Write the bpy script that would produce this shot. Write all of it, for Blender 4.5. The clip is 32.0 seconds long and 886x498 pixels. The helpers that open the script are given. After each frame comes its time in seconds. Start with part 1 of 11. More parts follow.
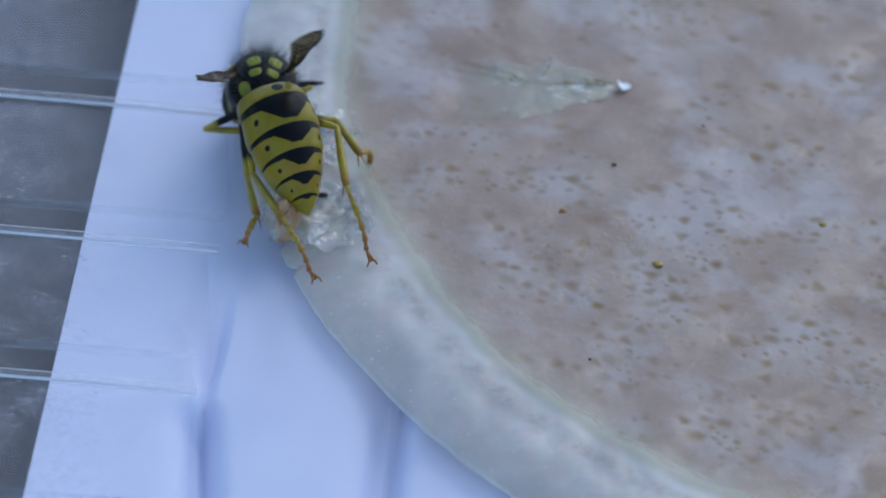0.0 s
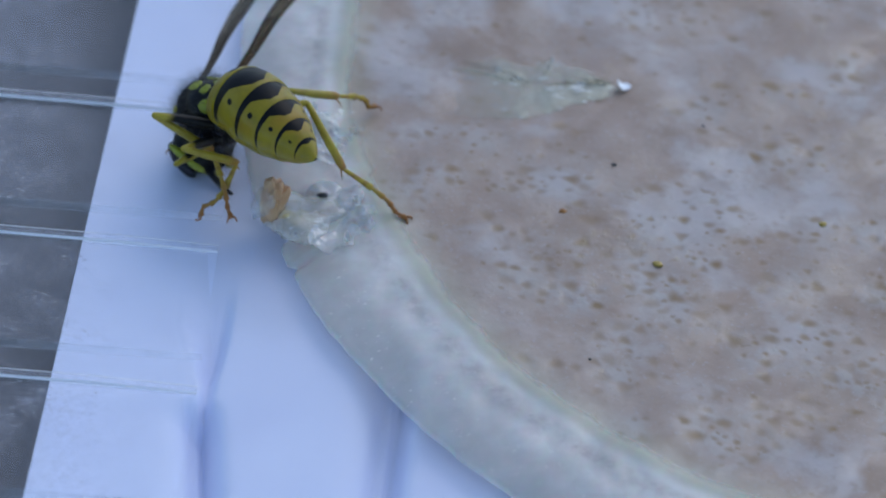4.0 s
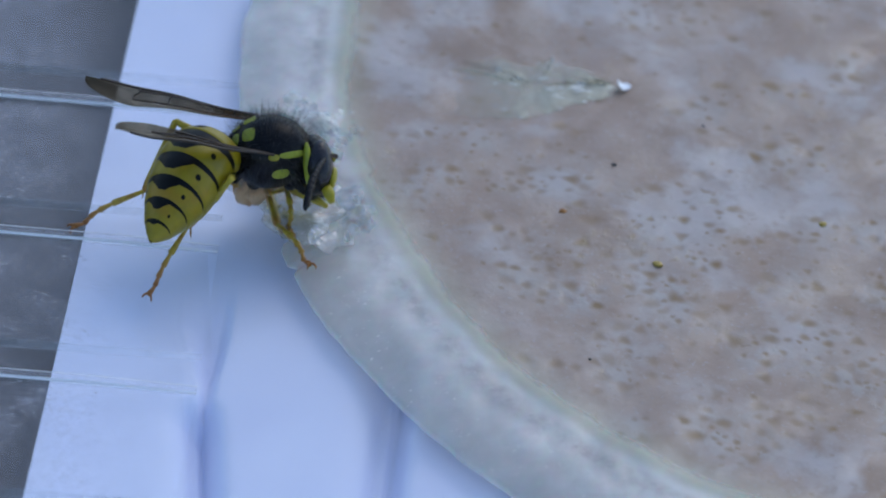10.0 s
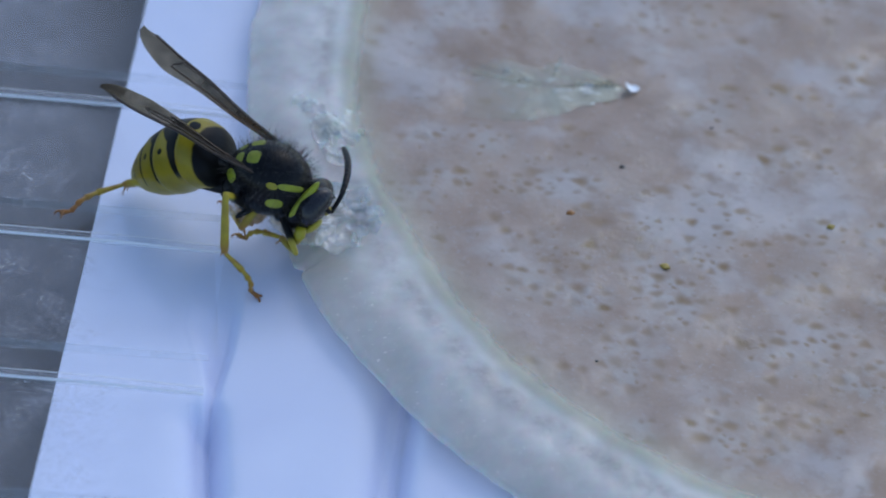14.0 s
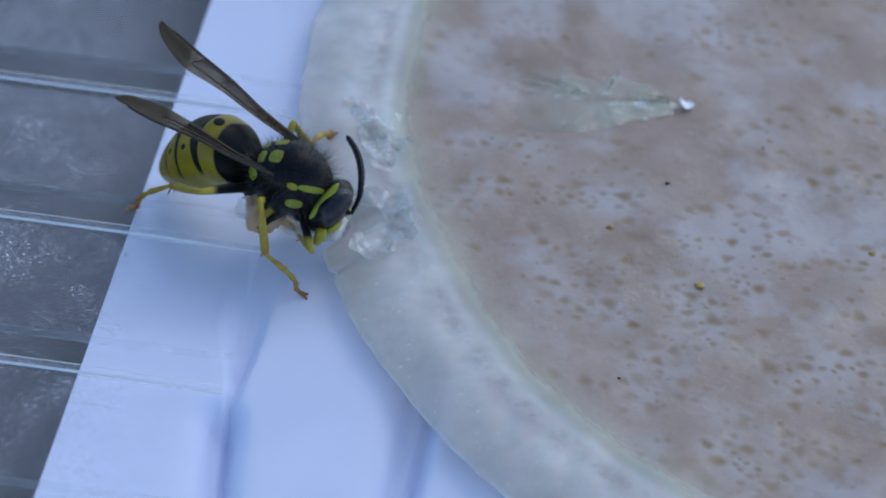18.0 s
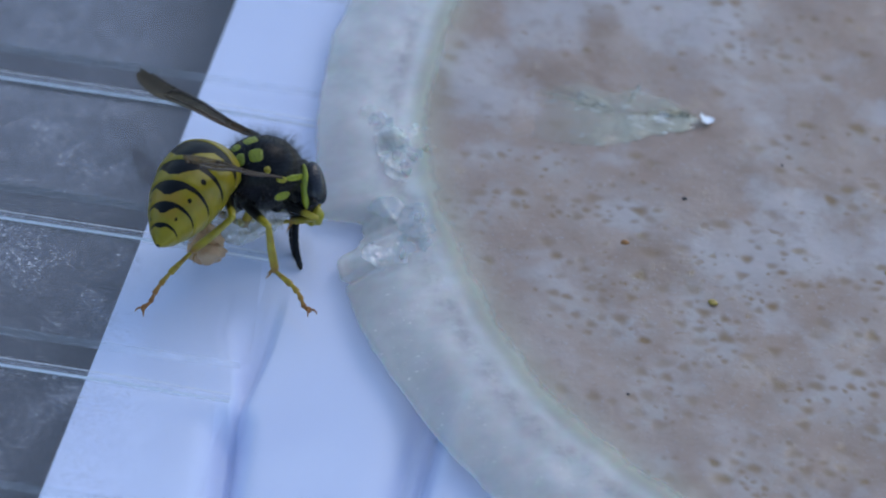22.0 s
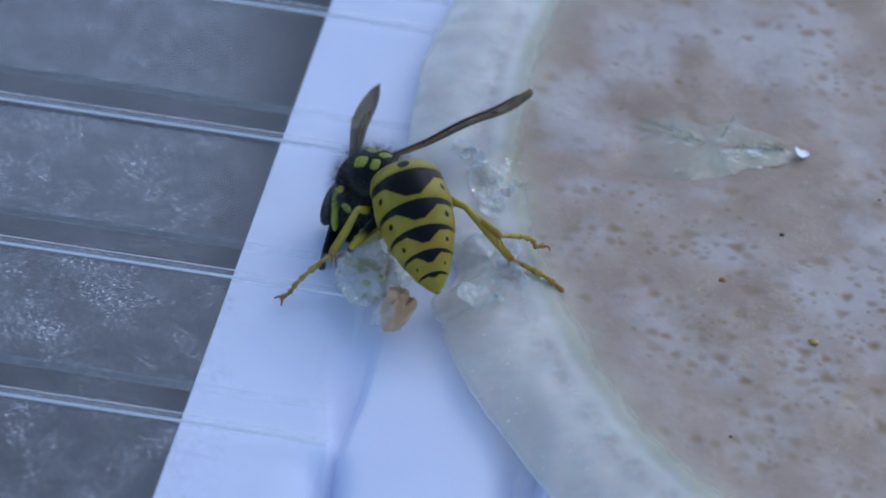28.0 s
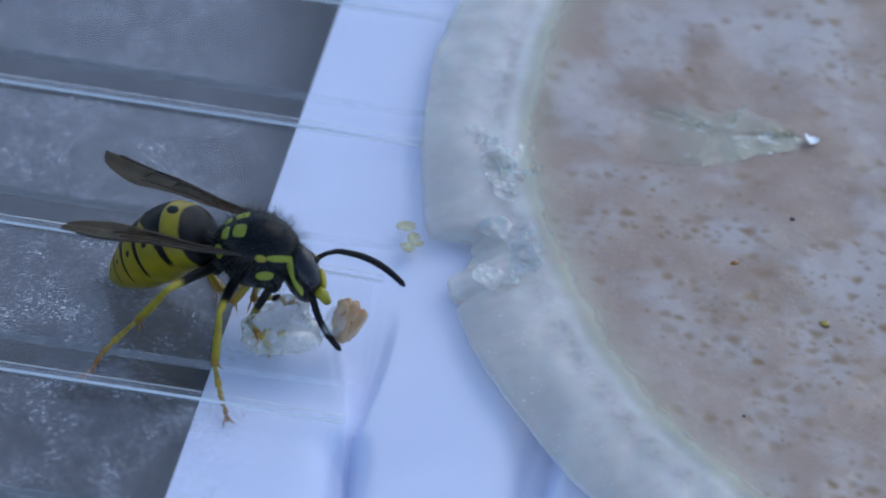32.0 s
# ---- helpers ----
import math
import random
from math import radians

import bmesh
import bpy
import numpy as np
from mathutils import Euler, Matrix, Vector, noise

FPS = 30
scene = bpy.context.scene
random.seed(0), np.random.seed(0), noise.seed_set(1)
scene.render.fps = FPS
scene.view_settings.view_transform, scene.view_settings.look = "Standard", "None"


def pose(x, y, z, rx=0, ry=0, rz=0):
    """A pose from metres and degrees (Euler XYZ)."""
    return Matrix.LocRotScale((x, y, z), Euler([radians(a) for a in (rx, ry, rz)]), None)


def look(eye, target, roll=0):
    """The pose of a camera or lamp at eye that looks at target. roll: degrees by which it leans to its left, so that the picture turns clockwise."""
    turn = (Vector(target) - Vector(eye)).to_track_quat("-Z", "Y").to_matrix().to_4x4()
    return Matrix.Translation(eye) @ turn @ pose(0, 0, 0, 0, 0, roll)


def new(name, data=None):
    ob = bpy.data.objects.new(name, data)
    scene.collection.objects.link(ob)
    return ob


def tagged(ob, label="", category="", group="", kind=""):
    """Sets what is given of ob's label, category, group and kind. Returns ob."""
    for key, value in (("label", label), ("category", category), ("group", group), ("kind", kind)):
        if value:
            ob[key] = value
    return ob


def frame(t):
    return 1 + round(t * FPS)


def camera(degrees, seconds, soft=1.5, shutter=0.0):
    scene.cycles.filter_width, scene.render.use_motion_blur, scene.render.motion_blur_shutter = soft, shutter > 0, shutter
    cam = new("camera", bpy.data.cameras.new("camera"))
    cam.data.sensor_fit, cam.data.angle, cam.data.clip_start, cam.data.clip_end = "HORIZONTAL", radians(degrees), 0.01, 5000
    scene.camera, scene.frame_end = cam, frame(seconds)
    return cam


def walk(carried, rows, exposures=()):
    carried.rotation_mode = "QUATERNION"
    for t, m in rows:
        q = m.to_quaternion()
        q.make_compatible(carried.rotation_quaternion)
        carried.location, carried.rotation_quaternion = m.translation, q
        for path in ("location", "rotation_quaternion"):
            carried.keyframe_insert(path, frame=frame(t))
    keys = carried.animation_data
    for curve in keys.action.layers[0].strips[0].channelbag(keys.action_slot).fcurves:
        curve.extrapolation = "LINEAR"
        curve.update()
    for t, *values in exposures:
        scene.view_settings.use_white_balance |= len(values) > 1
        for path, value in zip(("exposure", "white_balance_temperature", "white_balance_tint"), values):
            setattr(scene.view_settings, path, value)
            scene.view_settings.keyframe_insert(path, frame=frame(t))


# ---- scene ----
# A wasp cuts a piece from a slice of jellied sausage; lengths below are in millimetres unless they are poses.
cam = camera(10.0, 32.0, soft=1.9, shutter=0.5)
PATH = [
    (0, pose(-0.01085, -0.16880, 0.16052, 48.175, -6.076, -4.025)),
    (13.5, pose(-0.01085, -0.16880, 0.16052, 48.175, -6.076, -4.025)),
    (14, pose(-0.01020, -0.16878, 0.16041, 48.184, -6.041, -3.742)),
    (14.5, pose(-0.00888, -0.16857, 0.16035, 48.126, -5.986, -3.049)),
    (16.5, pose(0.00039, -0.16842, 0.16219, 47.678, -5.499, -0.495)),
    (17, pose(0.00254, -0.16845, 0.16288, 47.541, -5.318, 0.211)),
    (17.5, pose(0.00410, -0.16835, 0.16274, 47.548, -5.233, 0.688)),
    (18, pose(0.00517, -0.16803, 0.16325, 47.398, -5.206, 1.061)),
    (18.5, pose(0.00564, -0.16808, 0.16319, 47.411, -5.214, 1.251)),
    (19, pose(0.00727, -0.16838, 0.16334, 47.433, -5.106, 1.551)),
    (19.5, pose(0.00832, -0.16819, 0.16303, 47.459, -5.072, 1.738)),
    (20, pose(0.00900, -0.16790, 0.16365, 47.318, -5.090, 1.962)),
    (20.5, pose(0.00991, -0.16791, 0.16332, 47.400, -5.101, 2.351)),
    (21, pose(0.00965, -0.16769, 0.16330, 47.371, -5.116, 2.433)),
    (21.5, pose(0.00988, -0.16710, 0.16353, 47.255, -5.098, 2.578)),
    (22, pose(0.00956, -0.16669, 0.16367, 47.189, -5.144, 2.659)),
    (22.5, pose(0.00851, -0.16582, 0.16339, 47.120, -5.322, 2.697)),
    (23, pose(0.00879, -0.16541, 0.16388, 47.004, -5.183, 2.887)),
    (23.5, pose(0.00813, -0.16507, 0.16376, 46.997, -5.282, 2.900)),
    (24, pose(0.00803, -0.16495, 0.16355, 47.034, -5.268, 2.919)),
    (24.5, pose(0.00712, -0.16462, 0.16342, 47.029, -5.296, 2.715)),
    (25, pose(0.00582, -0.16421, 0.16351, 46.985, -5.386, 2.585)),
    (25.5, pose(0.00495, -0.16382, 0.16362, 46.929, -5.447, 2.541)),
    (27.5, pose(0.00338, -0.16218, 0.16328, 46.818, -5.400, 2.344)),
    (28, pose(0.00300, -0.16194, 0.16344, 46.765, -5.418, 2.306)),
    (28.5, pose(0.00308, -0.16189, 0.16316, 46.813, -5.393, 2.330)),
    (29, pose(0.00266, -0.16200, 0.16305, 46.815, -5.472, 2.304)),
    (29.5, pose(0.00214, -0.16277, 0.16265, 46.990, -5.463, 2.048)),
    (30, pose(0.00256, -0.16324, 0.16295, 47.036, -5.447, 1.903)),
    (30.5, pose(0.00198, -0.16352, 0.16248, 47.170, -5.620, 1.715)),
    (31, pose(0.00159, -0.16408, 0.16236, 47.212, -5.735, 1.669)),
    (31.5, pose(0.00080, -0.16518, 0.16262, 47.226, -5.835, 1.844)),
    (32, pose(0.00054, -0.16592, 0.16294, 47.273, -5.813, 2.042)),
]
cam.data.dof.use_dof = True
cam.data.dof.focus_distance = 0.237
cam.data.dof.aperture_fstop = 55.0
walk(cam, PATH, exposures=[(0, 0.25, 6050, 8), (14, 0.27, 6000, 8), (32, 0.30, 5900, 8)])

# ---- world and sun ----
world = bpy.data.worlds.new("sky_world")
scene.world = world
world.use_nodes = True
wn = world.node_tree
sky = wn.nodes.new("ShaderNodeTexSky")
sky.sky_type = "NISHITA"
sky.sun_disc = False
sky.sun_elevation = radians(48)
sky.sun_rotation = radians(41)
wn.links.new(sky.outputs[0], wn.nodes["Background"].inputs[0])
wn.nodes["Background"].inputs[1].default_value = 0.15
sun_data = bpy.data.lights.new("sun", "SUN")
sun_data.energy = 0.18
sun_data.angle = radians(40)
sun_data.color = (1.0, 0.97, 0.92)
sun = new("sun", sun_data)
sun.matrix_world = look((0.40, 0.45, 0.70), (0, 0, 0))

MM = 0.001


# ---- material helpers ----
class Nodes:
    """A small builder of node materials."""

    def __init__(self, name):
        self.mat = bpy.data.materials.new(name)
        self.mat.use_nodes = True
        self.tree = self.mat.node_tree
        self.bsdf = self.tree.nodes["Principled BSDF"]
        self.out = self.tree.nodes["Material Output"]

    def add(self, kind, **inputs):
        node = self.tree.nodes.new("ShaderNode" + kind)
        for key, value in inputs.items():
            self.put(node.inputs[key.replace("_", " ")], value)
        return node

    def put(self, socket, value):
        if isinstance(value, bpy.types.NodeSocket):
            self.tree.links.new(value, socket)
        elif isinstance(value, (tuple, list)) and len(value) == 3 and socket.type == "RGBA":
            socket.default_value = (*value, 1)
        else:
            socket.default_value = value

    def math(self, op, a, b=0.0, clamp=False):
        node = self.tree.nodes.new("ShaderNodeMath")
        node.operation, node.use_clamp = op, clamp
        self.put(node.inputs[0], a)
        self.put(node.inputs[1], b)
        return node.outputs[0]

    def coords(self):
        return self.add("TexCoord").outputs["Object"]

    def noise(self, scale, detail=3.0, rough=0.55, vector=None):
        node = self.add("TexNoise", Scale=scale, Detail=detail, Roughness=rough)
        self.put(node.inputs["Vector"], vector or self.coords())
        return node.outputs["Fac"]

    def span(self, fac, lo, hi, a=0.0, b=1.0):
        node = self.add("MapRange")
        node.interpolation_type = "SMOOTHSTEP"
        for k, v in zip((0, 1, 2, 3, 4), (fac, lo, hi, a, b)):
            self.put(node.inputs[k], v)
        return node.outputs[0]

    def mix(self, fac, a, b):
        node = self.tree.nodes.new("ShaderNodeMix")
        node.data_type = "RGBA"
        self.put(node.inputs[0], fac)
        self.put(node.inputs[6], a)
        self.put(node.inputs[7], b)
        return node.outputs[2]

    def set(self, **inputs):
        for key, value in inputs.items():
            self.put(self.bsdf.inputs[key.replace("_", " ")], value)
        return self

    def bump(self, height, strength, distance):
        node = self.add("Bump", Strength=strength, Distance=distance)
        self.put(node.inputs["Height"], height)
        self.put(self.bsdf.inputs["Normal"], node.outputs[0])
        return self

    def clear(self, fac, tint=(1, 1, 1)):
        """Lets the share fac of the light straight through."""
        glass = self.add("BsdfTransparent", Color=tint)
        blend = self.tree.nodes.new("ShaderNodeMixShader")
        self.put(blend.inputs[0], fac)
        self.tree.links.new(self.bsdf.outputs[0], blend.inputs[1])
        self.tree.links.new(glass.outputs[0], blend.inputs[2])
        self.tree.links.new(blend.outputs[0], self.out.inputs[0])
        self.last = blend
        return self

    def gloss(self, rough, share=0.06):
        """A clear surface sheen over what clear() made."""
        sheen = self.add("BsdfGlossy", Roughness=rough)
        blend = self.tree.nodes.new("ShaderNodeMixShader")
        blend.inputs[0].default_value = share
        self.tree.links.new(self.last.outputs[0], blend.inputs[1])
        self.tree.links.new(sheen.outputs[0], blend.inputs[2])
        self.tree.links.new(blend.outputs[0], self.out.inputs[0])
        return self


def make_table_mat():
    n = Nodes("dark_tabletop")
    big = n.noise(90, 3)
    fine = n.noise(1800, 4)
    col = n.mix(n.span(big, 0.35, 0.7), (0.018, 0.017, 0.020), (0.034, 0.033, 0.037))
    col = n.mix(n.span(fine, 0.5, 0.75, 0, 0.6), col, (0.06, 0.06, 0.068))
    return n.set(Base_Color=col, Roughness=0.6).bump(fine, 0.3, 0.0002).mat


def make_paper_mat():
    n = Nodes("white_paper")
    fibre = n.noise(2600, 4)
    stain = n.noise(160, 3)
    col = n.mix(n.span(stain, 0.4, 0.75), (0.81, 0.85, 1.0), (0.75, 0.79, 0.955))
    return n.set(Base_Color=col, Roughness=0.75, Subsurface_Weight=0.0).bump(fibre, 0.12, 0.0001).mat


def make_film_mat(dusty):
    """Clear plastic with a thin greasy haze, rubbed patches and many short fine scratches; the haze thickens far off to
    paint in reflected sky.
    """
    n = Nodes("clear_plastic_dusty" if dusty else "clear_plastic")
    patch = n.noise(330, 4)
    smear = n.noise(1300, 7, 0.8)
    scratch = n.noise(4600, 6, 0.8)
    flow = n.add("Mapping", Vector=n.coords())
    flow.inputs["Rotation"].default_value = (0, 0, 0.5)
    flow.inputs["Scale"].default_value = (0.35, 1.5, 1)
    hair = n.noise(5200, 3, 0.7, flow.outputs[0])
    cross = n.add("Mapping", Vector=n.coords())
    cross.inputs["Rotation"].default_value = (0, 0, -0.35)
    cross.inputs["Scale"].default_value = (0.5, 1.7, 1)
    nick = n.noise(7400, 5, 0.75, cross.outputs[0])
    rubbed = n.math("MULTIPLY", n.math("MAXIMUM", n.span(scratch, 0.53, 0.60), n.span(hair, 0.56, 0.63)), n.span(patch, 0.42, 0.66, 0.05, 0.28))
    nicks = n.math("MULTIPLY", n.span(nick, 0.578, 0.625), n.span(patch, 0.40, 0.64, 0.27, 0.85))
    dust = n.math("MAXIMUM", n.math("MULTIPLY", rubbed, 1.0 if dusty else 0.35), n.math("MULTIPLY", nicks, 1.0 if dusty else 0.5))
    sep = n.add("SeparateXYZ", Vector=n.coords())
    wiped = n.span(sep.outputs[0], -0.002, 0.0050, 1.0, 0.06)
    # haze grows with y, in place of sky mirrored in the far panels
    sky_sheen = n.span(sep.outputs[1], -0.004, 0.024, 0.1, 2.1)
    dust = n.math("MULTIPLY", dust, n.span(sep.outputs[1], 0.008, 0.026, 1.0, 0.45))
    haze = n.math("MULTIPLY", n.span(smear, 0.42, 0.8), 0.05 if dusty else 0.015)
    film = n.math("MULTIPLY", n.math("ADD", haze, 0.030 if dusty else 0.012), sky_sheen)
    body = n.math("MULTIPLY", n.math("ADD", n.math("MAXIMUM", dust, haze), film), wiped, True)
    n.set(Base_Color=(0.93, 0.92, 0.98), Roughness=n.span(patch, 0.4, 0.7, 0.12, 0.3), IOR=1.5)
    n.bump(smear, 0.06, 0.0002)
    n.clear(n.math("SUBTRACT", 1.0, body))
    return n.gloss(0.15, 0.04).mat


def make_rib_mat(name, share, rough):
    n = Nodes(name)
    wear = n.noise(2400, 3)
    n.set(Base_Color=(0.92, 0.93, 0.96), Roughness=rough, IOR=1.5)
    n.bump(n.noise(5200, 3), 0.3, 0.0001)
    return n.clear(n.span(wear, 0.3, 0.7, share - 0.03, share + 0.03)).mat


def make_meat_mat():
    n = Nodes("cured_meat")
    warp = n.add("TexNoise", Scale=420.0, Detail=4.0)
    n.put(warp.inputs["Vector"], n.coords())
    shift = n.add("VectorMath")
    shift.operation = "MULTIPLY_ADD"
    n.put(shift.inputs[0], warp.outputs["Color"])
    shift.inputs[1].default_value = (0.0022, 0.0022, 0.0)
    n.put(shift.inputs[2], n.coords())
    bent = shift.outputs[0]
    blotch = n.noise(140, 3, 0.5, bent)
    pale = n.noise(185, 3, 0.5, bent)
    tan = n.noise(230, 3, 0.5, bent)
    grain = n.noise(1300, 4, 0.55)
    fine = n.noise(4600, 3)
    wet = n.noise(520, 3, 0.6)
    pit = n.add("Attribute")
    pit.attribute_name = "pit"
    fat = n.add("Attribute")
    fat.attribute_name = "fat"
    col = n.mix(n.span(blotch, 0.38, 0.62), (0.375, 0.255, 0.178), (0.435, 0.318, 0.24))
    col = n.mix(n.span(tan, 0.50, 0.66, 0, 0.85), col, (0.30, 0.192, 0.122))
    col = n.mix(n.span(pale, 0.46, 0.64, 0, 0.9), col, (0.505, 0.435, 0.395))
    col = n.mix(n.span(grain, 0.5, 0.70, 0, 0.38), col, (0.30, 0.20, 0.13))
    col = n.mix(n.span(fine, 0.56, 0.76, 0, 0.3), col, (0.52, 0.50, 0.50))
    slant = n.add("Mapping", Vector=bent)
    slant.inputs["Rotation"].default_value = (0, 0, 0.35)
    slant.inputs["Scale"].default_value = (0.75, 1.15, 1)
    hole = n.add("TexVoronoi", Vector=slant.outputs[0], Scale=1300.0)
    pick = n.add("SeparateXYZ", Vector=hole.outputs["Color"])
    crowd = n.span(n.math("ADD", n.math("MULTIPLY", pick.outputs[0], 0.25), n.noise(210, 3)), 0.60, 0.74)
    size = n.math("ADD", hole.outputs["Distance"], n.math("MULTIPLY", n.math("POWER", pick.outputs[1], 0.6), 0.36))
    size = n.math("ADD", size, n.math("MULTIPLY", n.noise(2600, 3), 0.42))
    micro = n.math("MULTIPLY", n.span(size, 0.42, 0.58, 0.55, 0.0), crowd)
    halo = n.add("Attribute")
    halo.attribute_name = "halo"
    col = n.mix(n.math("MULTIPLY", halo.outputs["Fac"], n.span(grain, 0.36, 0.60, 0.2, 0.75)), col, (0.50, 0.44, 0.395))
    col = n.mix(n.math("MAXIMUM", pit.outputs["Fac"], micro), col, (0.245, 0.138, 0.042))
    col = n.mix(fat.outputs["Fac"], col, (0.60, 0.575, 0.40))
    n.set(Base_Color=col, Roughness=n.span(grain, 0.35, 0.65, 0.3, 0.5), Subsurface_Weight=0.15, Subsurface_Scale=0.0006,
          Coat_Weight=n.span(wet, 0.42, 0.6, 0.25, 0.9), Coat_Roughness=0.07)
    n.bsdf.inputs["Subsurface Radius"].default_value = (1.0, 0.5, 0.4)
    h = n.math("ADD", n.math("MULTIPLY", grain, 0.75), n.math("MULTIPLY", n.math("MULTIPLY", fine, n.span(wet, 0.5, 0.66)), 0.45))
    spark = n.math("MULTIPLY", n.span(n.noise(2700, 3, 0.6), 0.58, 0.68), n.math("MAXIMUM", n.math("MAXIMUM", crowd, halo.outputs["Fac"]), n.span(n.noise(260, 3), 0.55, 0.66)))
    wetness = n.add("Bump", Strength=1.0, Distance=0.0004)
    n.put(wetness.inputs["Height"], n.math("ADD", spark, n.math("MULTIPLY", grain, 0.05)))
    n.put(n.bsdf.inputs["Coat Normal"], wetness.outputs[0])
    h = n.math("SUBTRACT", h, n.math("MULTIPLY", micro, 1.4))
    return n.bump(h, 0.09, 0.0003).mat


def make_rim_mat():
    """Cloudy jelly that clears towards its outer edge, with a line of white fat against the meat."""
    n = Nodes("fat_jelly")
    cloud = n.noise(240, 4, 0.55)
    fine = n.noise(1900, 4, 0.6)
    bits = n.noise(850, 4, 0.65)
    ring = {}
    for name in ("veil", "fat", "gold", "outer", "grain"):
        ring[name] = n.add("Attribute")
        ring[name].attribute_name = name
        ring[name] = ring[name].outputs["Fac"]
    col = n.mix(n.span(cloud, 0.35, 0.7), (0.86, 0.79, 0.69), (0.93, 0.86, 0.77))
    col = n.mix(n.span(fine, 0.55, 0.75, 0, 0.08), col, (0.84, 0.83, 0.78))
    col = n.mix(n.math("MULTIPLY", ring["outer"], 0.6), col, (0.72, 0.64, 0.52))
    col = n.mix(n.math("MULTIPLY", ring["grain"], n.span(bits, 0.40, 0.66, 0.0, 0.55)), col, (0.50, 0.415, 0.36))
    col = n.mix(ring["gold"], col, (0.60, 0.575, 0.40))
    col = n.mix(ring["fat"], col, (0.83, 0.82, 0.75))
    n.set(Base_Color=col, Roughness=0.28, Subsurface_Weight=0.3, Subsurface_Scale=0.001, IOR=1.4, Coat_Weight=0.8, Coat_Roughness=0.05)
    flow = n.add("Mapping", Vector=n.coords())
    flow.inputs["Scale"].default_value = (0.8, 1.7, 1)
    glint = n.span(n.noise(3000, 4, 0.65, flow.outputs[0]), 0.60, 0.68)
    glint = n.math("MULTIPLY", glint, n.span(n.noise(230, 2), 0.42, 0.58))
    wet = n.add("Bump", Strength=0.9, Distance=0.00025)
    n.put(wet.inputs["Height"], n.math("ADD", glint, n.math("MULTIPLY", fine, 0.12)))
    n.put(n.bsdf.inputs["Coat Normal"], wet.outputs[0])
    n.bump(n.math("ADD", fine, bits), 0.04, 0.0003)
    open_share = n.math("ADD", n.span(cloud, 0.3, 0.7, 0.32, 0.16), n.math("MULTIPLY", ring["outer"], 0.12))
    open_share = n.math("MULTIPLY", open_share, n.math("SUBTRACT", 1.0, ring["fat"]))
    open_share = n.math("MULTIPLY", open_share, n.span(glint, 0.1, 0.9, 1.0, 0.3))
    thin = n.math("ADD", n.math("MULTIPLY", n.noise(900, 4), 0.5), ring["veil"])
    return n.clear(n.math("MAXIMUM", open_share, n.span(thin, 0.3, 1.15))).mat


def make_jelly_mat(name="clear_jelly", tint=(0.92, 0.94, 0.93), share=0.76, streak=0.35, shine=0.08):
    """Clear wet jelly with cloudy places and fine whitish creases."""
    n = Nodes(name)
    cloud = n.noise(420, 4, 0.6)
    flow = n.add("Mapping", Vector=n.coords())
    flow.inputs["Scale"].default_value = (0.55, 1.5, 1)
    thread = n.span(n.noise(2100, 5, 0.7, flow.outputs[0]), 0.55, 0.68)
    thread = n.math("MULTIPLY", thread, n.span(cloud, 0.45, 0.6, 0.15, 1.0))
    n.set(Base_Color=n.mix(thread, tint, (0.93, 0.94, 0.95)), Roughness=0.12, IOR=1.4)
    n.bump(n.noise(900, 3), 0.25, 0.0004)
    body = n.math("ADD", n.span(cloud, 0.35, 0.7, 1 - share - 0.12, 1 - share + 0.10), n.math("MULTIPLY", thread, streak), True)
    n.clear(n.math("SUBTRACT", 1.0, body))
    return n.gloss(0.06, shine).mat


def make_flake_mat():
    """A greasy film of fat: milky and streaked near its lower edge, thinning away to nothing at the others."""
    n = Nodes("clear_fat")
    cloud = n.noise(520, 4, 0.6)
    flow = n.add("Mapping", Vector=n.coords())
    flow.inputs["Rotation"].default_value = (0, 0, -0.25)
    flow.inputs["Scale"].default_value = (0.45, 1.2, 1)
    streak = n.span(n.noise(1700, 5, 0.7, flow.outputs[0]), 0.54, 0.68)
    rim = n.add("Attribute")
    rim.attribute_name = "rim"
    sep = n.add("SeparateXYZ", Vector=n.coords())
    here = n.math("MULTIPLY", n.span(sep.outputs[0], -0.0042, -0.0008, 0.25, 1.0), n.span(sep.outputs[1], 0.0004, 0.0024, 1.0, 0.5))
    here = n.math("MULTIPLY", here, n.span(rim.outputs["Fac"], 0.0, 0.18))
    body = n.math("ADD", n.span(cloud, 0.36, 0.68, 0.34, 0.58), n.math("MULTIPLY", streak, n.span(cloud, 0.44, 0.6, 0.15, 0.6)))
    n.set(Base_Color=n.mix(streak, (0.66, 0.64, 0.47), (0.84, 0.83, 0.76)), Roughness=0.2, IOR=1.4)
    n.bump(n.noise(1400, 4), 0.35, 0.0003)
    n.clear(n.math("SUBTRACT", 1.0, n.math("MULTIPLY", body, here)))
    return n.gloss(0.12, 0.025).mat


def make_splinter_mat():
    n = Nodes("glassy_jelly")
    n.set(Base_Color=(0.96, 0.97, 0.95), Roughness=0.28, IOR=1.14, Transmission_Weight=0.94)
    return n.bump(n.noise(2200, 3), 0.25, 0.0002).mat


def make_plain(name, a, b, scale=2000.0, rough=0.45, bump=0.2):
    n = Nodes(name)
    f = n.noise(scale, 4)
    n.set(Base_Color=n.mix(n.span(f, 0.35, 0.65), a, b), Roughness=rough)
    return n.bump(f, bump, 0.0002).mat


